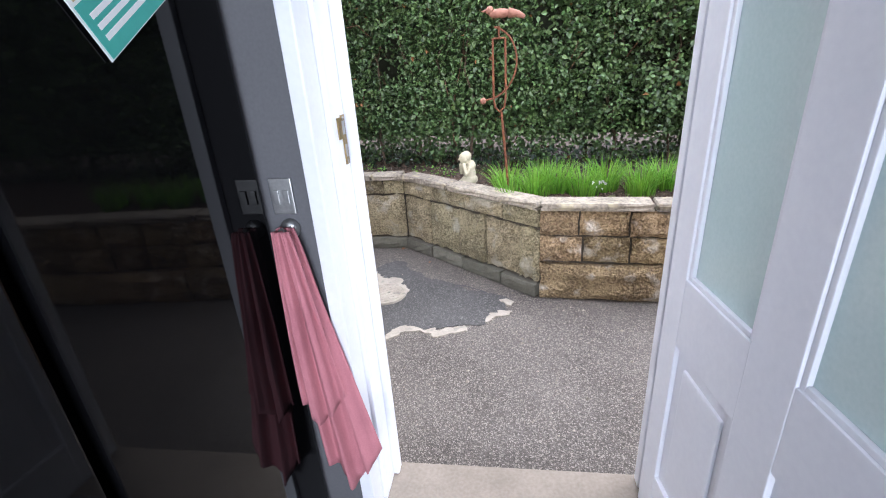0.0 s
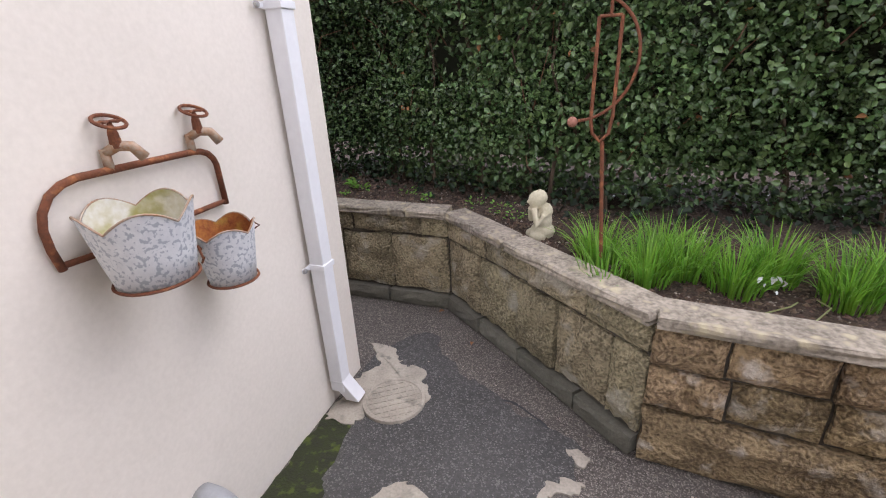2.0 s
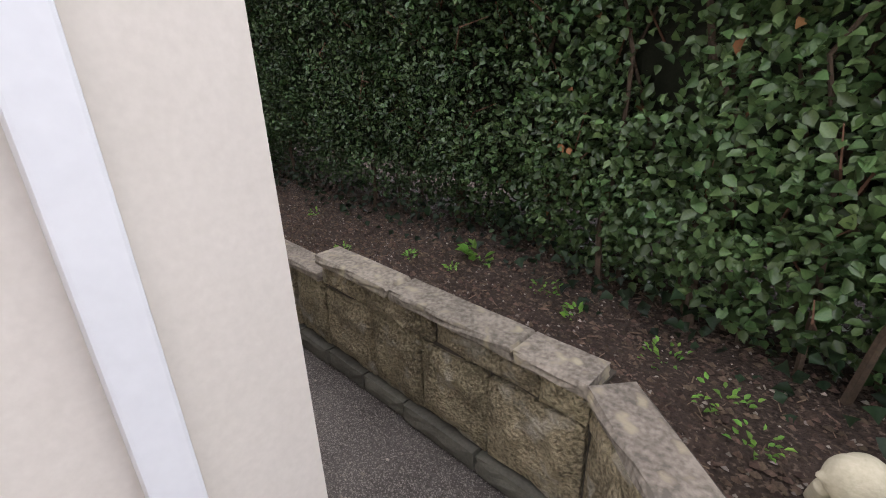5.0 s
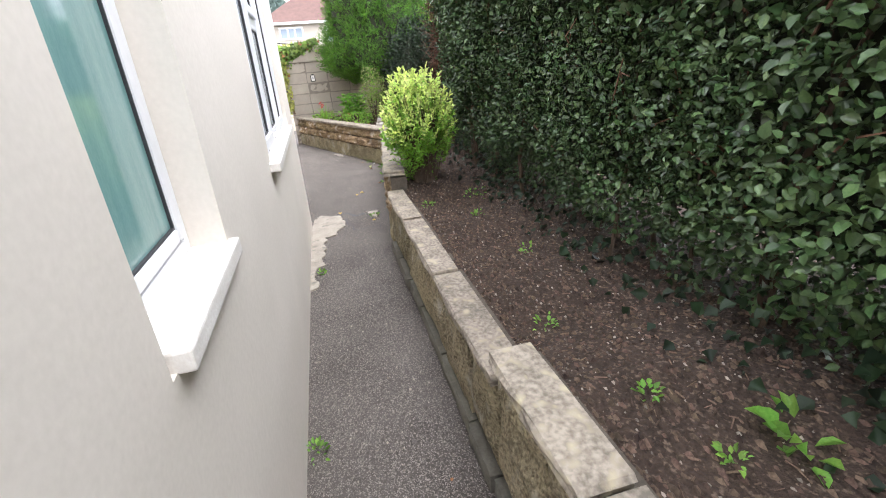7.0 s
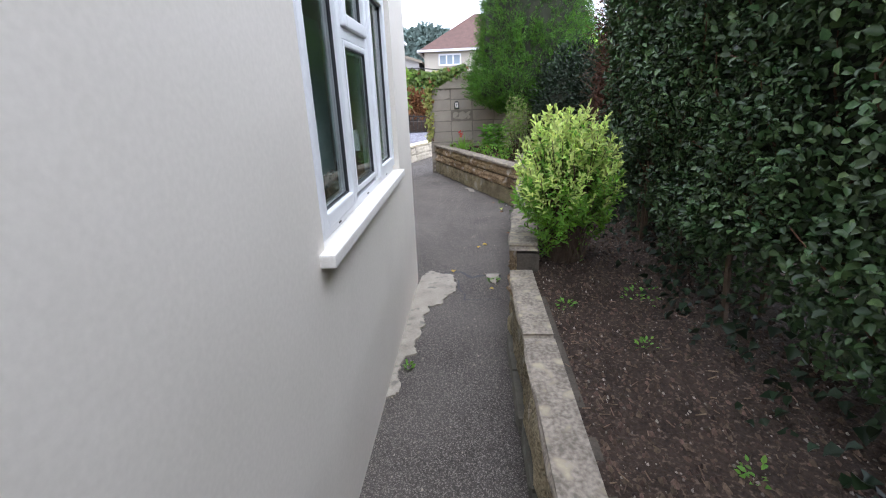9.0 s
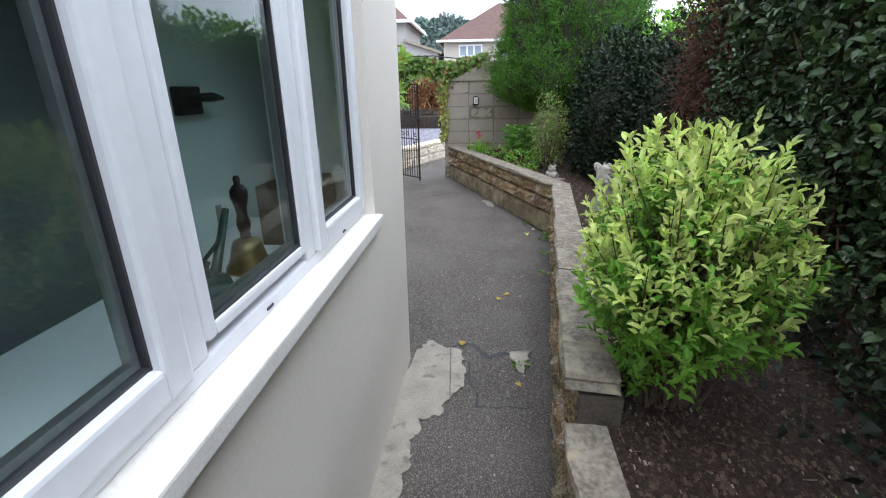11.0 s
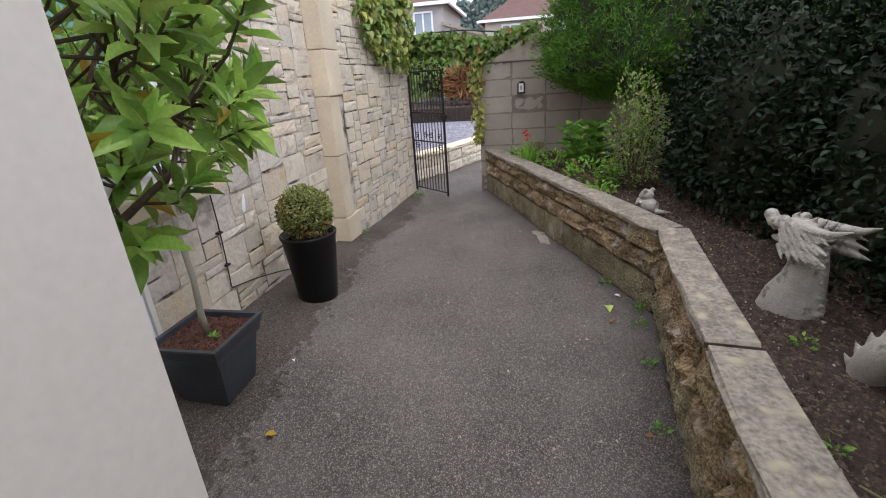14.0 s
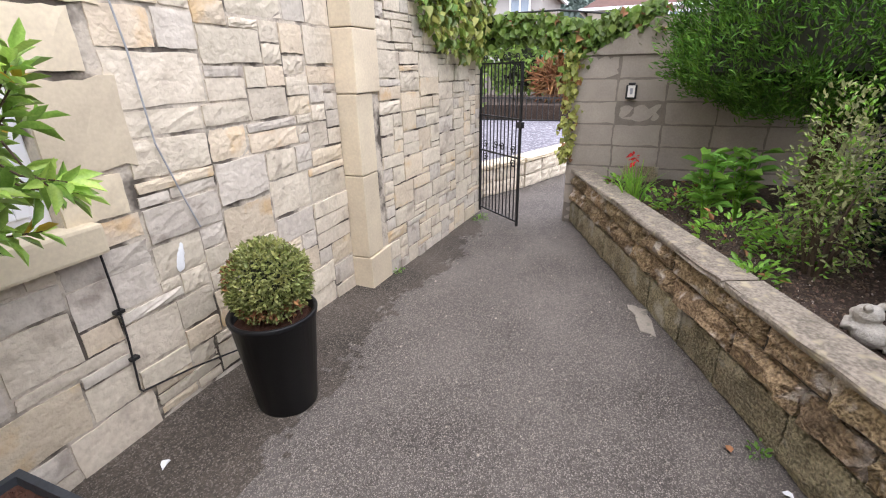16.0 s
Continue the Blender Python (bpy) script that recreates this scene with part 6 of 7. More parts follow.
# kinetic garden ornament
t = thing("garden_spinner", "rusty iron balancing garden ornament on a pole", "ornament", (0.04, 3.17, soil_z(0.04, 3.17) - 0.03))
part("pole", tube(bmesh.new(), [(0, 0, 0), (-0.05, 0, 0.6)], 0.008, 8), M_RUST, t)
b = bmesh.new()
tube(b, [(-0.1, 0, 1.05), (-0.1, 0, 0.68), (-0.09, 0, 0.63), (-0.06, 0, 0.6), (-0.03, 0, 0.63), (-0.02, 0, 0.7), (-0.02, 0, 1.05)], 0.007, 8)
tube(b, [(-0.1, 0, 1.05), (-0.02, 0, 1.05)], 0.006, 8)
tube(b, [(-0.06, 0, 1.05), (-0.06, 0, 1.12)], 0.006, 8)
part("fork", b, M_RUST, t)
b = bmesh.new()
tube(b, [(-0.16 + 0.19 * (1 - math.cos(a * 0.5)) * 0.2 + 0.2 * math.sin(a), 0.0, 0.9 - 0.22 * math.cos(a)) for a in [0.06 + k * 2.9 / 24 for k in range(25)]], 0.006, 8)
part("swing_arm", b, M_RUST, t)
b = bmesh.new()
blob(b, (-0.17, 0, 0.675), 0.021, sub=3)
part("counterweight", b, M_RUSTBALL, t, "pinkish rusted ball", True)
b = bmesh.new()
blob(b, (-0.05, 0, 1.19), 0.05, (1.5, 0.6, 0.55), 3)
blob(b, (-0.115, 0, 1.21), 0.026, sub=2)
spike(b, (-0.135, 0, 1.21), (-1, 0, -0.1), 0.01, 0.035)
tube(b, [(0.0, 0, 1.19), (0.06, 0, 1.18), (0.1, 0, 1.16)], [0.03, 0.02, 0.012], 8)
part("bird", b, M_RUSTBALL, t, "rusted metal bird finial", True)


# ---- grass clumps and small plants ----
def blades(name, label, category, x, y, n, h, spread, w, material, group=""):
    t = thing(name, label, category, (0, 0, 0), group)
    z = soil_z(x, y)
    a = RNG.uniform(0, 6.283, n)
    r = spread * 0.45 * np.sqrt(RNG.random(n))
    me_v, me_f = [], []
    for k in range(n):
        p = Vector((x + r[k] * math.cos(a[k]), y + r[k] * math.sin(a[k]), z - 0.01))
        d = Vector((math.cos(a[k]), math.sin(a[k]), 0)) * random.uniform(0.05, 0.75)
        side = Vector((-math.sin(a[k] + random.uniform(-1, 1)), math.cos(a[k] + random.uniform(-1, 1)), 0)).normalized()
        L = h * random.uniform(0.55, 1.15)
        o = len(me_v)
        for i in range(5):
            s = i / 4
            c = p + d * L * s * s + Vector((0, 0, L * (s - 0.28 * s * s * d.length * 1.6)))
            ww = w * (1 - s ** 2) + 0.0006
            me_v += [c - side * ww, c + side * ww]
        me_f += [(o + 2 * i, o + 2 * i + 1, o + 2 * i + 3, o + 2 * i + 2) for i in range(4)]
    me = bpy.data.meshes.new("foliage")
    me.from_pydata(me_v, [], me_f)
    me.materials.append(material)
    ob = new("foliage", me)
    ob.parent = t
    ob["kind"] = "stuff"
    return t


for k, (x, y, n, h) in enumerate([(0.02, 3.28, 240, 0.24), (0.22, 3.1, 280, 0.25), (0.38, 3.2, 280, 0.25), (0.3, 3.35, 200, 0.24), (0.55, 3.12, 280, 0.24), (0.72, 3.25, 280, 0.26), (0.92, 3.1, 280, 0.25), (1.1, 3.2, 280, 0.25), (1.3, 3.08, 260, 0.25), (1.55, 3.1, 260, 0.25), (1.85, 3.05, 240, 0.25), (0.05, 3.05, 130, 0.2)]):
    blades("grass_clump", "bright green clump of strappy bulb leaves", "grass", x, y + 0.02, int(n * 0.72), h * 0.95, 0.22, 0.0032, M_GRASS, "bulb clumps in the bed")
t = thing("snowdrops", "small white drooping flowers among the grass", "flowers", (0, 0, 0))
P, D, N = ball_leaves(13, (0.62, 3.0, soil_z(0.62, 3.0) + 0.13), (0.06, 0.04, 0.03))
leaves("petals", P, D + np.array([0, 0, -1.5]), N, 0.022, 0.012, [M_PAPER], t)


def rosette(name, label, x, y, n, r, L, W, materials, base=None, up=0.5, category="weed", pick=0.0):
    t = thing(name, label, category, (0, 0, 0))
    z = soil_z(x, y) if base is None else base
    a = RNG.uniform(0, 6.283, n)
    q = r * np.sqrt(RNG.random(n))
    P = np.stack([x + q * np.cos(a), y + q * np.sin(a), z + RNG.uniform(0, 1, n) * r * up * 1.6], axis=1)
    D = np.stack([np.cos(a), np.sin(a), RNG.uniform(0.0, 1.2, n) * up * 2], axis=1)
    N = np.tile([0.0, 0.0, 1.0], (n, 1)) + RNG.normal(0, 0.35, (n, 3))
    leaves("leaves", P, D, N, L, W, materials, t, pick=(RNG.random(n) < pick).astype(int) if pick else None)
    return t


for x, y, r in [(-2.6, 4.0, 0.06), (-3.3, 4.25, 0.05), (-4.0, 4.2, 0.05), (-4.45, 3.95, 0.06), (-4.5, 4.35, 0.13), (-2.0, 4.0, 0.05), (-1.75, 4.05, 0.05), (-6.9, 4.13, 0.05), (-6.75, 4.2, 0.04), (-0.75, 3.98, 0.09), (-0.55, 3.85, 0.09), (-0.45, 3.75, 0.07), (-1.3, 4.15, 0.08), (-7.3, 4.4, 0.05), (-1.1, 4.05, 0.06)]:
    rosette("weed", "small bright green weed in the soil", x, y, int(200 * r + 9), r * 0.8, 0.022, 0.012, [M_WEED])
for x, y, r in [(-2.72, 2.99, 0.07), (-4.62, 3.06, 0.03), (-5.95, 3.66, 0.06), (-8.33, 4.08, 0.07), (-8.55, 4.13, 0.05), (-7.4, 3.98, 0.04), (-8.95, 3.96, 0.06), (-10.12, 1.62, 0.06), (-11.75, 1.86, 0.12), (-7.9, 4.05, 0.05)]:
    rosette("path_weed", "green weed growing at the path edge", x, y, int(260 * r + 10), r * 0.7, 0.026, 0.013, [M_WEED], base=ground_z(x, y), up=0.6)
rosette("young_shoot", "pale green nettle-like shoot by the hedge", -1.75, 4.25, 16, 0.08, 0.06, 0.035, [M_WEED])
# plants by the gate wall
for x, y in ((-10.55, 3.85), (-10.75, 4.08)):
    t = thing("hydrangea", "tall plant with broad bright green leaves", "plant", (0, 0, 0))
    z0 = soil_z(x, y)
    bm = bmesh.new()
    PP, DD = [], []
    for k in range(4):
        a = k * 1.6
        tx, ty = x + 0.08 * math.cos(a), y + 0.08 * math.sin(a)
        tube(bm, [(x, y, z0), (tx, ty, z0 + 0.5)], [0.008, 0.004], 5)
        for i in range(14):
            s = 0.3 + 0.7 * i / 13
            PP.append((x + (tx - x) * s, y + (ty - y) * s, z0 + 0.5 * s))
            DD.append((math.cos(i * 2.4 + k), math.sin(i * 2.4 + k), 0.3))
    part("stems", bm, M_VARIDK, t)
    leaves("leaves", np.array(PP), np.array(DD), np.tile([0, 0, 1.0], (len(PP), 1)) + RNG.normal(0, 0.2, (len(PP), 3)), 0.13, 0.065, [M_WEED], t)
blades("iris_clump", "green strappy leaves below a red flower", "plant", -11.15, 3.4, 60, 0.34, 0.2, 0.007, M_VARIDK)
t = thing("red_flower", "single red flower on a thin stem", "flower", (-11.24, 3.36, soil_z(-11.24, 3.36) - 0.01))
part("stem", tube(bmesh.new(), [(0, 0, 0), (0.01, 0, 0.33)], 0.004, 5), M_VARIDK, t)
P, D, N = ball_leaves(22, (0.01, 0, 0.35), (0.03, 0.03, 0.04))
leaves("petals", P, D, N, 0.04, 0.02, [M_RED], t)
for x, y, r in [(-10.9, 3.7, 0.2), (-10.2, 3.95, 0.22), (-10.4, 4.3, 0.22), (-11.5, 3.3, 0.15), (-9.7, 4.0, 0.12), (-10.0, 4.2, 0.18), (-11.2, 4.0, 0.25)]:
    rosette("ground_plant", "low leafy green plant in the border", x, y, int(700 * r), r, 0.05, 0.022, [M_VARIDK, M_BROWNLEAF], category="plant", pick=0.06)
tagged(part("bed_label", boxes((-11.9, -11.88, 3.3, 3.62, 0.5, 0.68), bevel=0.004), M_STONE), "flat stone standing at the wall foot", "stone")

# ---- pots ----
def frustum(bm, a0, z0, a1, z1):
    lo = [bm.verts.new((sx * a0, sy * a0, z0)) for sx, sy in ((-1, -1), (1, -1), (1, 1), (-1, 1))]
    hi = [bm.verts.new((sx * a1, sy * a1, z1)) for sx, sy in ((-1, -1), (1, -1), (1, 1), (-1, 1))]
    for i in range(4):
        bm.faces.new((lo[i], lo[(i + 1) % 4], hi[(i + 1) % 4], hi[i]))
    return lo, hi


def square_planter(x, y, z):
    t = thing("square_planter", "square dark slate-coloured planter with a wide rim", "planter", (x, y, z), "square planters")
    bm = bmesh.new()
    lo, hi = frustum(bm, 0.125, 0.0, 0.172, 0.3)
    bm.faces.new(lo[::-1])
    bm.faces.new(hi)
    bmesh.ops.bevel(bm, geom=bm.edges[:], offset=0.006, segments=2, affect="EDGES")
    part("body", bm, M_LEAD, t)
    bm = bmesh.new()
    frustum(bm, 0.178, 0.268, 0.18, 0.296)
    frustum(bm, 0.17, 0.268, 0.178, 0.2681)
    part("lower_band", bm, M_LEAD, t)
    bm = bmesh.new()
    o1 = frustum(bm, 0.181, 0.297, 0.2, 0.352)
    o2 = frustum(bm, 0.2, 0.352, 0.198, 0.36)
    i1 = frustum(bm, 0.176, 0.358, 0.168, 0.31)
    for k in range(4):
        bm.faces.new((o2[1][k], o2[1][(k + 1) % 4], i1[0][(k + 1) % 4], i1[0][k]))
    part("rim", bm, M_LEAD, t)
    bm = bmesh.new()
    n = 24
    g = [[bm.verts.new((-0.17 + 0.34 * i / n, -0.17 + 0.34 * j / n, 0.333 + 0.012 * noise.noise(Vector((i * 0.5 + x, j * 0.5, 0))))) for j in range(n + 1)] for i in range(n + 1)]
    for i in range(n):
        for j in range(n):
            bm.faces.new((g[i][j], g[i + 1][j], g[i + 1][j + 1], g[i][j + 1]))
    part("compost", bm, M_POTSOIL, t, "brown crumbly compost", True)
    me_v, me_f = [], []
    for k in range(420):
        px, py, q = random.uniform(-0.16, 0.16), random.uniform(-0.16, 0.16), random.uniform(0.003, 0.008)
        a, o = random.random() * 6.28, len(me_v)
        me_v += [(px + q * math.cos(a + c * 2.09), py + q * math.sin(a + c * 2.09), 0.333) for c in range(3)] + [(px, py, 0.337 + q)]
        me_f += [(o, o + 1, o + 3), (o + 1, o + 2, o + 3), (o + 2, o, o + 3)]
    me = bpy.data.meshes.new("crumbs")
    me.from_pydata(me_v, [], me_f)
    me.materials.append(M_POTSOIL)
    c = new("crumbs", me)
    c.parent = t
    c["kind"] = "stuff"


def bay_tree(x, y, z, fork, centre, radii, seed, label, count=125):
    """A bent bare stem and a loose crown: shoots that end in whorls of leaves."""
    rng = random.Random(seed)
    t = thing("bay_tree", label, "tree", (x, y, z), "bay trees")
    f, c = Vector(fork), Vector(centre)
    stem = [Vector((0, 0, -0.02)), Vector((0.012, 0.006, 0.12)), Vector((-0.004, 0.004, 0.3)), f * 0.72 + Vector((0.012, 0, 0)), f]
    part("trunk", tube(bmesh.new(), stem, [0.018, 0.0155, 0.014, 0.013, 0.0125], 12), M_PALEBARK, t, smooth=True)
    bm = bmesh.new()
    limbs = []
    for k in range(9):
        a, e = 6.28 * k / 9 + rng.uniform(-0.3, 0.3), rng.uniform(0.15, 1.3)
        end = c + Vector((math.cos(a) * math.cos(e) * radii[0], math.sin(a) * math.cos(e) * radii[1], (math.sin(e) - 0.35) * radii[2])) * 0.62
        mid = f.lerp(end, 0.45) + Vector((rng.uniform(-0.05, 0.05), rng.uniform(-0.05, 0.05), rng.uniform(-0.02, 0.05)))
        tube(bm, [f, mid, end], [0.009, 0.006, 0.004], 6)
        limbs += [(f, mid), (mid, end), (mid, end)]
    P, D, N = [], [], []
    for k in range(count):
        d = Vector((rng.gauss(0, 1), rng.gauss(0, 1), rng.gauss(0, 0.9))).normalized()
        if d.z < -0.75:
            d.z = -d.z
        tip = c + Vector((d.x * radii[0], d.y * radii[1], d.z * radii[2])) * rng.uniform(0.62, 1.08)
        p, q = min((l for l in limbs), key=lambda l: (l[1] - tip).length)
        root = p.lerp(q, rng.uniform(0.5, 1.0))
        way = (tip - root).normalized()
        way = (way + Vector((0, 0, 0.35))).normalized()
        knee = root.lerp(tip, 0.55) - Vector((0, 0, 0.03))
        tube(bm, [root, knee, tip], [0.0035, 0.0028, 0.0018], 5)
        o = way.orthogonal().normalized()
        m = rng.randint(11, 16)
        for i in range(m):
            s = i / m
            o2 = o.copy()
            o2.rotate(Matrix.Rotation(i * 2.4 + k, 3, way))
            P.append(tip - way * (0.085 * (1 - s)))
            D.append(o2 * (1.0 - 0.55 * s) + way * (0.35 + 0.6 * s))
            N.append(way + Vector((0, 0, 0.5)))
    part("branchwork", bm, M_BARK, t)["kind"] = "stuff"
    P, D, N = [np.array([tuple(v) for v in q]) for q in (P, D, N)]
    D += RNG.normal(0, 0.14, D.shape)
    N += RNG.normal(0, 0.15, N.shape)
    leaves("foliage", P, D, N, 0.07, 0.0235, [M_BAY, M_BAYYEL], t, pick=(RNG.random(len(P)) < 0.03).astype(int), tipw=0.8)
    return t


Z1 = ground_z(-7.36, 1.79)
square_planter(-7.36, 1.79, Z1)
bay_tree(-7.36, 1.8, Z1 + 0.335, (-0.01, 0.0, 0.76), (-0.07, -0.02, 1.13), (0.43, 0.43, 0.4), 3, "bay standard tree with glossy leaves and yellowed ones")
rosette("planter_weed", "tiny green weed in the planter", -7.32, 1.86, 8, 0.015, 0.03, 0.015, [M_WEED], base=Z1 + 0.335)
square_planter(-6.24, 2.66, 0.0)
bay_tree(-6.25, 2.64, 0.335, (0.0, 0.0, 1.0), (-0.07, -0.04, 1.28), (0.38, 0.37, 0.36), 8, "bay standard tree beside the house corner", 105)

t = thing("round_pot", "tall round glossy black plant pot", "plant pot", (-8.46, 1.84, ground_z(-8.46, 1.84) - 0.01))
part("pot", lathe(bmesh.new(), [(0.0, 0.0), (0.135, 0.0), (0.14, 0.01), (0.19, 0.485), (0.197, 0.49), (0.2, 0.512), (0.193, 0.517), (0.18, 0.512), (0.176, 0.43), (0.0, 0.43)], 40), M_POT, t, smooth=True)
part("compost", lathe(bmesh.new(), [(0.0, 0.47), (0.1, 0.465), (0.178, 0.46)], 24), M_POTSOIL, t, "brown compost")
bush("box_ball", "clipped box ball with patches of browned leaves", (-8.47, 1.835, 0.74), (0.18, 0.18, 0.185), 5200, 0.022, 0.011, [M_BOX, M_BROWNLEAF], pick=lambda P: ((noise_at(P, 7.0) > 0.15) & (RNG.random(len(P)) < 0.45)).astype(int), shell=0.3, lump=0.12, trunks=1, base=0.5, category="shrub")

# fallen leaves, slab and litter on the path
for k, (x, y, m, s) in enumerate([(-8.58, 3.93, M_VARI, 0.07), (-8.75, 4.0, M_PAPER, 0.035), (-8.35, 3.9, M_BROWNLEAF, 0.04), (-6.15, 3.3, M_BAYYEL, 0.05), (-5.75, 3.65, M_BAYYEL, 0.04), (-7.1, 2.25, M_BAYYEL, 0.045), (-7.0, 1.75, M_BROWNLEAF, 0.04), (-7.65, 2.05, M_PAPER, 0.03), (-6.9, 3.6, M_BAYYEL, 0.045), (-6.8, 3.55, M_BAYYEL, 0.045), (-0.86, 3.58, M_BROWNLEAF, 0.05), (-0.6, 3.3, M_BROWNLEAF, 0.03), (-6.4, 2.4, M_BROWNLEAF, 0.03), (-7.95, 1.65, M_PAPER, 0.05), (-7.35, 3.9, M_BROWNLEAF, 0.04), (-2.4, 3.5, M_BROWNLEAF, 0.03), (-8.9, 3.85, M_BROWNLEAF, 0.035)]):
    ob = leaves("fallen_leaf", np.array([[x, y, ground_z(x, y) + 0.014]]), np.array([[math.cos(k), math.sin(k), 0.05]]), np.array([[0, 0, 1.0]]), s, s * 0.7, [m], None, tipw=0.7)
    del ob["kind"]
    tagged(ob, "fallen leaf lying on the asphalt", "leaf", "fallen leaves")
bm = slab(bmesh.new(), [(-10.2, 3.42), (-9.85, 3.5), (-9.8, 3.6), (-10.15, 3.55)], -0.02, 0.012, 0.03, 5)
tagged(part("stone_slab", bm, M_CONCRETE), "broken pale slab set in the path edge", "slab", kind="structure")


def litter():
    me_v, me_f = [], []
    for k in range(2600):
        if k < 600:
            x = random.uniform(-1.0, 1.5)
            y = random.uniform(1.5, wall_y(x) - 0.05)
        elif k < 1100:
            x = random.uniform(-6.2, -1.2)
            y = random.uniform(2.98, 3.6)
        else:
            x = random.uniform(-11.5, -6.3)
            y = random.uniform(1.75, max(1.9, wall_y(x) - 0.03))
        s = random.uniform(0.003, 0.007) if random.random() < 0.9 else random.uniform(0.007, 0.013)
        o = len(me_v)
        a = random.random() * 6.28
        for q in range(4):
            me_v.append((x + s * math.cos(a + q * 1.57), y + s * 0.7 * math.sin(a + q * 1.57), ground_z(x, y) + 0.001))
        me_v.append((x, y, ground_z(x, y) + 0.003 + s * 0.6))
        me_f += [(o + q, o + (q + 1) % 4, o + 4) for q in range(4)]
    me = bpy.data.meshes.new("grit")
    me.from_pydata(me_v, [], me_f)
    me.materials.append(M_PEBBLE)
    return tagged(new("grit", me), "pale grit and crumbs scattered on the path", "grit", kind="stuff")


litter()
t = thing("dry_stalks", "pale dry bent stalks lying on the soil", "stalks", (0, 0, 0))
bm = bmesh.new()
for x, y, a in ((-6.65, 4.2, 0.3), (-6.6, 4.25, 0.9), (-6.7, 4.15, -0.5), (0.6, 2.95, 0.3), (0.75, 2.92, 0.8)):
    z = soil_z(x, y) + 0.01
    part("stalk", tube(bmesh.new(), [(x, y, z), (x + 0.1 * math.cos(a), y + 0.1 * math.sin(a), z + 0.03), (x + 0.2 * math.cos(a + 0.4), y + 0.2 * math.sin(a + 0.4), z)], 0.003, 5), M_SAGE, t)

# ---- beyond the gate ----
lw = thing("path_wall", "low stone wall curving along the path outside", "garden wall", kind="structure")
bm = bmesh.new()
LP = [(-12.5, 1.25), (-13.5, 1.85), (-15.0, 2.45), (-17.5, 3.1), (-22, 3.6)]
for a, b in zip(LP, LP[1:]):
    wall_core(bm, b, a, 0.36, 0.36, -0.2, -0.02)
part("core", bm, M_MORTAR, lw)
for a, b in zip(LP, LP[1:]):
    # the side that faces the path looks north
    course(lw, a, b, 0.0, 0.18, 0.25, 0.45, M_BATH, 0.2, depth=0.1, proud=0.2)
    course(lw, a, b, 0.18, 0.36, 0.25, 0.45, M_BATH, 0.2, depth=0.1, proud=0.2)
    course(lw, a, b, 0.36, 0.43, 0.5, 0.8, M_ASHLAR, 0.08, depth=0.28, proud=0.22, name="coping_stone")
bm = slab(bmesh.new(), [(-12.6, 1.2), (-15, 2.35), (-17.5, 3.0), (-19, 3.3), (-19, -3), (-12.6, -3)], -0.05, 0.34)
tagged(part("gravel_bed", bm, M_GRAVEL), "purple-grey gravel bed behind the low wall", "gravel", kind="structure")
t = thing("railing", "black iron railing before the planted bank", "railing", (-19.0, 0, 0.3))
for z in (0.06, 0.6):
    part("rail", boxes((-0.015, 0.015, -4, 4, z - 0.015, z + 0.015)), M_IRON, t)
for k in range(58):
    part("bar", boxes((-0.01, 0.01, -4 + k * 0.14, -3.98 + k * 0.14, 0, 0.66)), M_IRON, t)
bm = slab(bmesh.new(), [(-19.3, -6), (-19.3, 6), (-30, 6), (-30, -6)], -0.1, 0.7)
tagged(part("bank", bm, M_SOIL), "dark planted bank behind the railing", "bank", kind="structure")
bush("copper_plant", "orange-red spiky plant on the bank", (-20.4, 1.5, 1.3), (0.5, 0.6, 0.5), 900, 0.35, 0.04, [M_BROWNLEAF], core=False, trunks=0, shell=0.9, category="plant")
bush("far_bush", "light green bush on the bank", (-21.5, 0.2, 1.7), (0.8, 1.0, 1.0), 1500, 0.16, 0.09, [M_IVY], base=0.6)
bush("far_bush", "light green bush on the bank", (-22.5, 2.6, 1.6), (0.8, 0.8, 0.9), 1500, 0.16, 0.09, [M_IVYGOLD], base=0.6)
bush("far_bush", "light green bush beside the gate outside", (-14.0, 0.6, 1.4), (0.6, 0.6, 0.7), 2200, 0.08, 0.06, [M_IVY], base=0.3)
tagged(part("green_shed", prism_x(bmesh.new(), [(-1.2, 0.7), (-1.2, 2.2), (0.6, 2.6), (2.4, 2.2), (2.4, 0.7)], -26.5, -24.5), M_GREENTARP), "green felted shed behind the bank", "shed")
bm = bmesh.new()
fn = thing("far_fence", "weathered wooden fence behind the bank", "fence", (-24.0, 0, 0.6))
for k in range(40):
    part("board", boxes((-0.02, 0.02, -4 + k * 0.2, -3.82 + k * 0.2, 0, 1.1)), M_FENCE, fn)


def far_window(parent, x, y0, y1, z0, z1, bars=1):
    w = part("window", boxes((x, x + 0.12, y0 - 0.1, y0, z0 - 0.1, z1 + 0.1), (x, x + 0.12, y1, y1 + 0.1, z0 - 0.1, z1 + 0.1), (x, x + 0.12, y0, y1, z0 - 0.1, z0), (x, x + 0.12, y0, y1, z1, z1 + 0.1),
                             *[(x, x + 0.11, y0 + (y1 - y0) * k / (bars + 1) - 0.05, y0 + (y1 - y0) * k / (bars + 1) + 0.05, z0, z1) for k in range(1, bars + 1)]), M_UPVC, parent)
    part("pane", boxes((x + 0.02, x + 0.04, y0, y1, z0, z1)), M_FARGLASS, w)


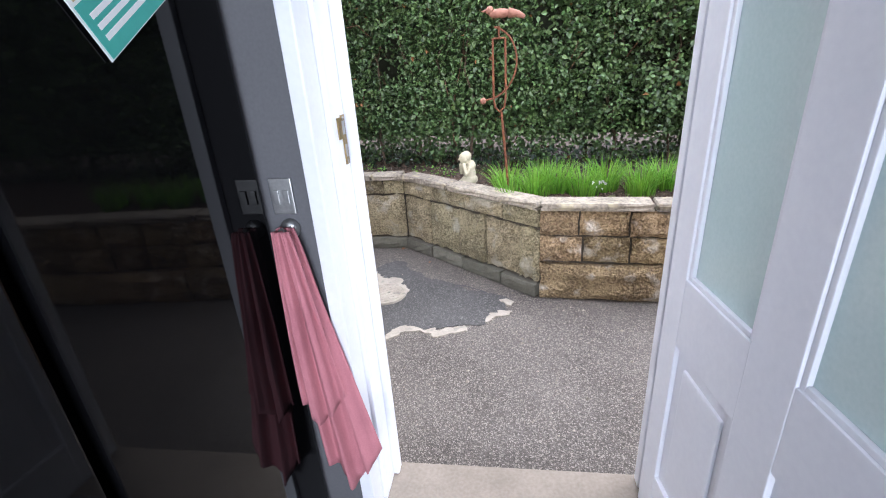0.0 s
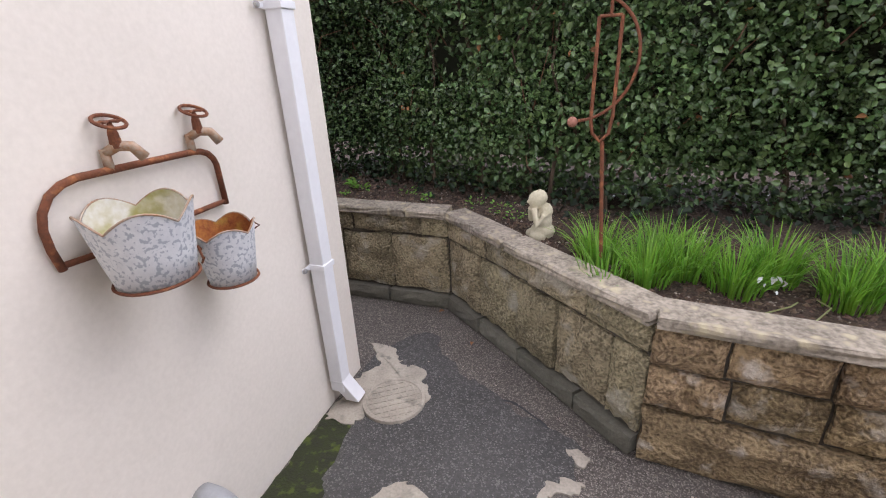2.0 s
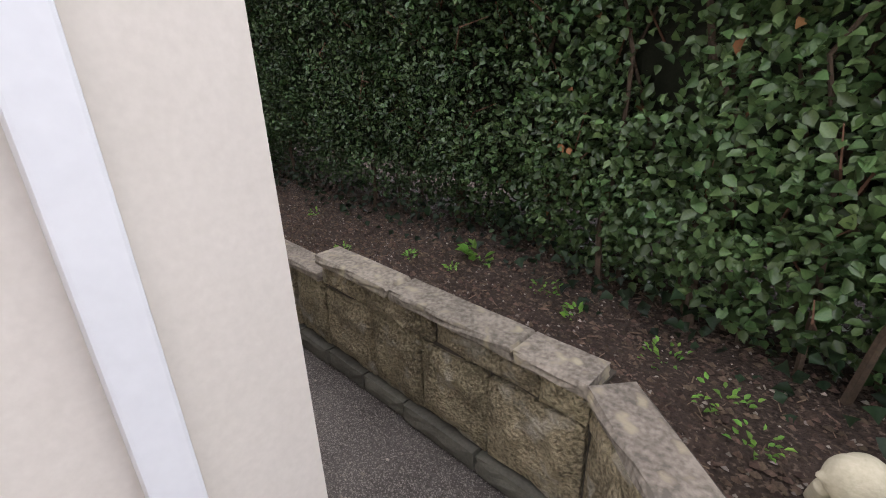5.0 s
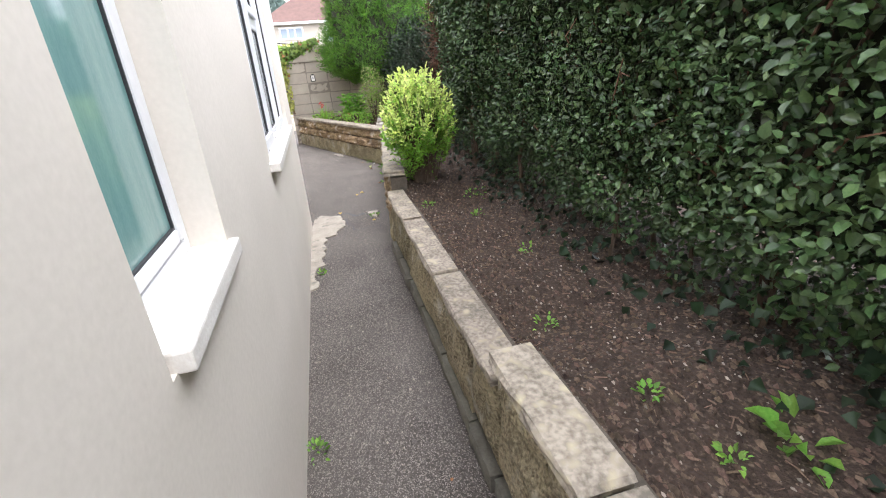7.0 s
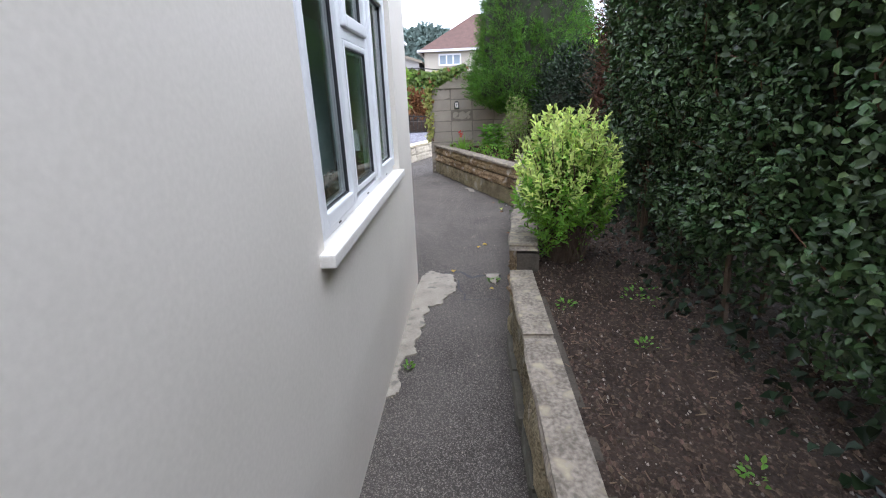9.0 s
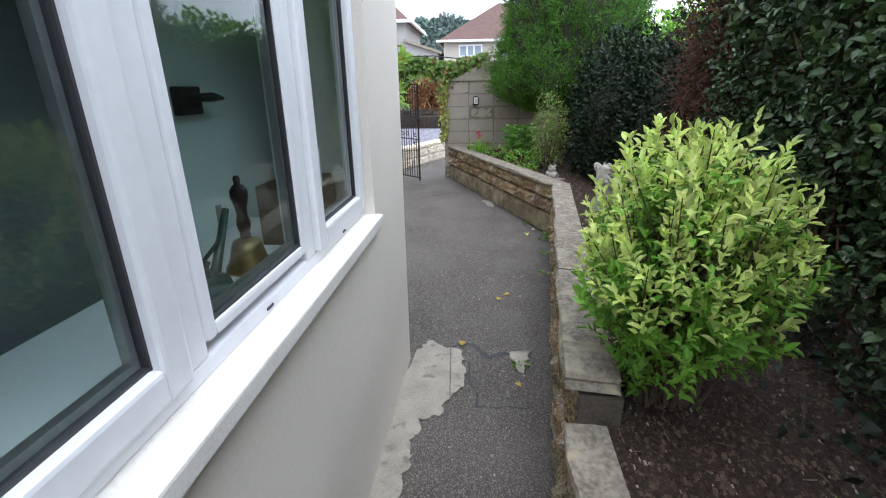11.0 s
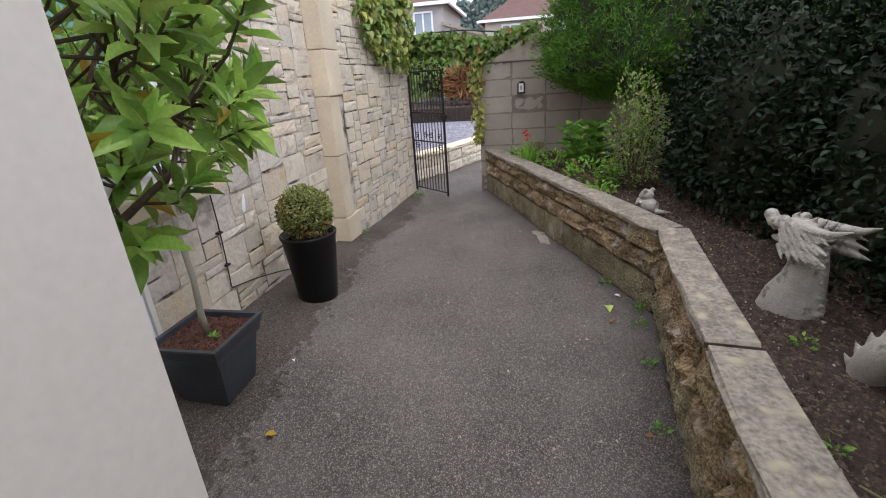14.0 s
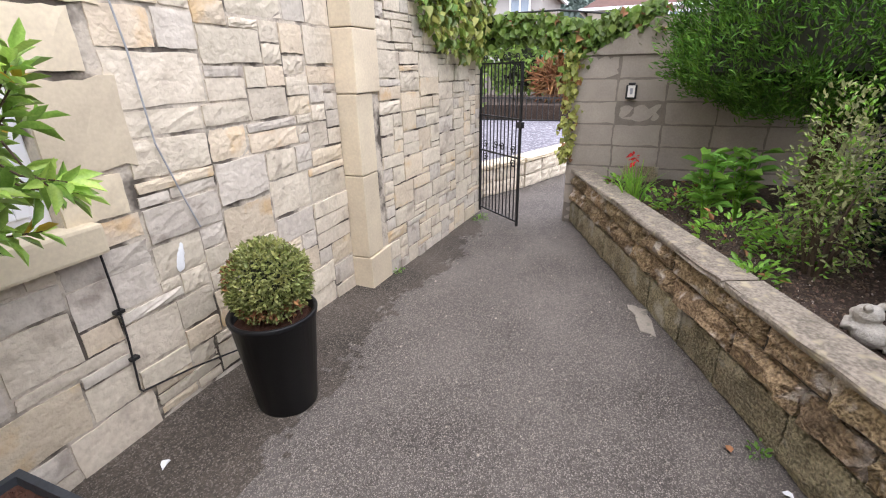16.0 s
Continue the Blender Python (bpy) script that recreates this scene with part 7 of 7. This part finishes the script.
h = thing("hipped_house", "pale rendered house with a red-brown hipped roof", "house", (0, 0, 0))
part("wall", boxes((-46, -38, 0.6, 10, 0, 4.75)), M_HOUSE, h)
bm = bmesh.new()
lo = [bm.verts.new(p) for p in ((-46.4, 0.2, 4.7), (-37.6, 0.2, 4.7), (-37.6, 10.4, 4.7), (-46.4, 10.4, 4.7))]
hi = [bm.verts.new(p) for p in ((-42, 4.4, 7.6), (-42, 6.2, 7.6))]
for f in ((lo[0], lo[1], hi[0]), (lo[1], lo[2], hi[1], hi[0]), (lo[2], lo[3], hi[1]), (lo[3], lo[0], hi[0], hi[1]), (lo[3], lo[2], lo[1], lo[0])):
    bm.faces.new(f)
part("roof", bm, M_ROOF, h)
part("gutter", boxes((-37.65, -37.5, 0.2, 10.4, 4.6, 4.75), (-46.4, -37.65, 0.1, 0.25, 4.6, 4.75)), M_UPVC, h)
far_window(h, -38, 1.75, 3.2, 3.75, 4.35, 2)
far_window(h, -38, 5.0, 6.5, 3.5, 4.35, 2)
h = thing("grey_house", "grey two-storey house with a lean-to side wing", "house", (0, 0, 0))
part("wall", boxes((-46, -38, -9.5, -2.1, 0, 6.1)), M_GREYHOUSE, h)
bm = bmesh.new()
lo = [bm.verts.new(p) for p in ((-46.4, -10, 6.05), (-37.6, -10, 6.05), (-37.6, -1.7, 6.05), (-46.4, -1.7, 6.05))]
hi = [bm.verts.new(p) for p in ((-42, -7, 8.6), (-42, -4.6, 8.6))]
for f in ((lo[0], lo[1], hi[0]), (lo[1], lo[2], hi[1], hi[0]), (lo[2], lo[3], hi[1]), (lo[3], lo[0], hi[0], hi[1]), (lo[3], lo[2], lo[1], lo[0])):
    bm.faces.new(f)
part("roof", bm, M_ROOF, h)
part("eaves", boxes((-37.65, -37.5, -10, -1.7, 5.9, 6.1), (-46, -37.5, -1.72, -1.55, 5.9, 6.1)), M_UPVC, h)
part("chimney", boxes((-42.5, -41.5, -7.5, -6.6, 7.5, 9.6)), M_GREYHOUSE, h)
part("side_wing", prism_x(bmesh.new(), [(-2.2, 0), (-2.2, 4.7), (0.2, 3.95), (0.2, 0)], -45, -37.9), M_GREYHOUSE, h)
part("wing_roof", prism_x(bmesh.new(), [(-2.2, 4.72), (-2.2, 4.9), (0.45, 4.05), (0.45, 3.87)], -45.2, -37.6), M_COPING, h)
far_window(h, -38, -4.0, -2.9, 4.3, 5.5, 1)
far_window(h, -38, -7.5, -6.0, 4.3, 5.5, 1)
bm = bmesh.new()
ys = np.linspace(-400, 400, 260)
lo = [bm.verts.new((-300, y, -5)) for y in ys]
mid = [bm.verts.new((-302, y, 20 + 3 * noise.noise(Vector((y * 0.02, 1, 0))))) for y in ys]
top = [bm.verts.new((-330, y, 33 + 5 * noise.noise(Vector((y * 0.02, 0, 0))) + 5 * abs(noise.noise(Vector((y * 0.07, 3, 0)))) + 2 * abs(noise.noise(Vector((y * 0.25, 7, 0)))))) for y in ys]
for a, b in ((lo, mid), (mid, top)):
    for i in range(len(ys) - 1):
        bm.faces.new((a[i], a[i + 1], b[i + 1], b[i]))
tagged(part("backdrop", bm, M_HILL), "distant wooded hill", "hill", kind="structure")
bush("hill_trees", "distant trees on the skyline", (-120, -6, 12.0), (8, 9, 4.5), 2200, 1.3, 0.9, [M_HILL], base=0, category="trees", coremat=M_HILL)
bush("hill_trees", "distant trees on the skyline", (-120, -20, 11.5), (8, 9, 4.5), 2200, 1.3, 0.9, [M_HILL], base=0, category="trees", coremat=M_HILL)

# ---- stones of the house walls ----
rubble(sw, (-6.0, WF), (-9.76, WF), 0.0, 3.4, holes=[(0.6, 2.07, 0.98, 1.1), (0.72, 2.26, 1.1, 2.52), (0.36, 1.42, 0.0, 0.97)])
rubble(sw2, (-10.07, 1.583), (-12.12, 1.745), 0.0, 3.4, cw=0.045, ch=0.05)
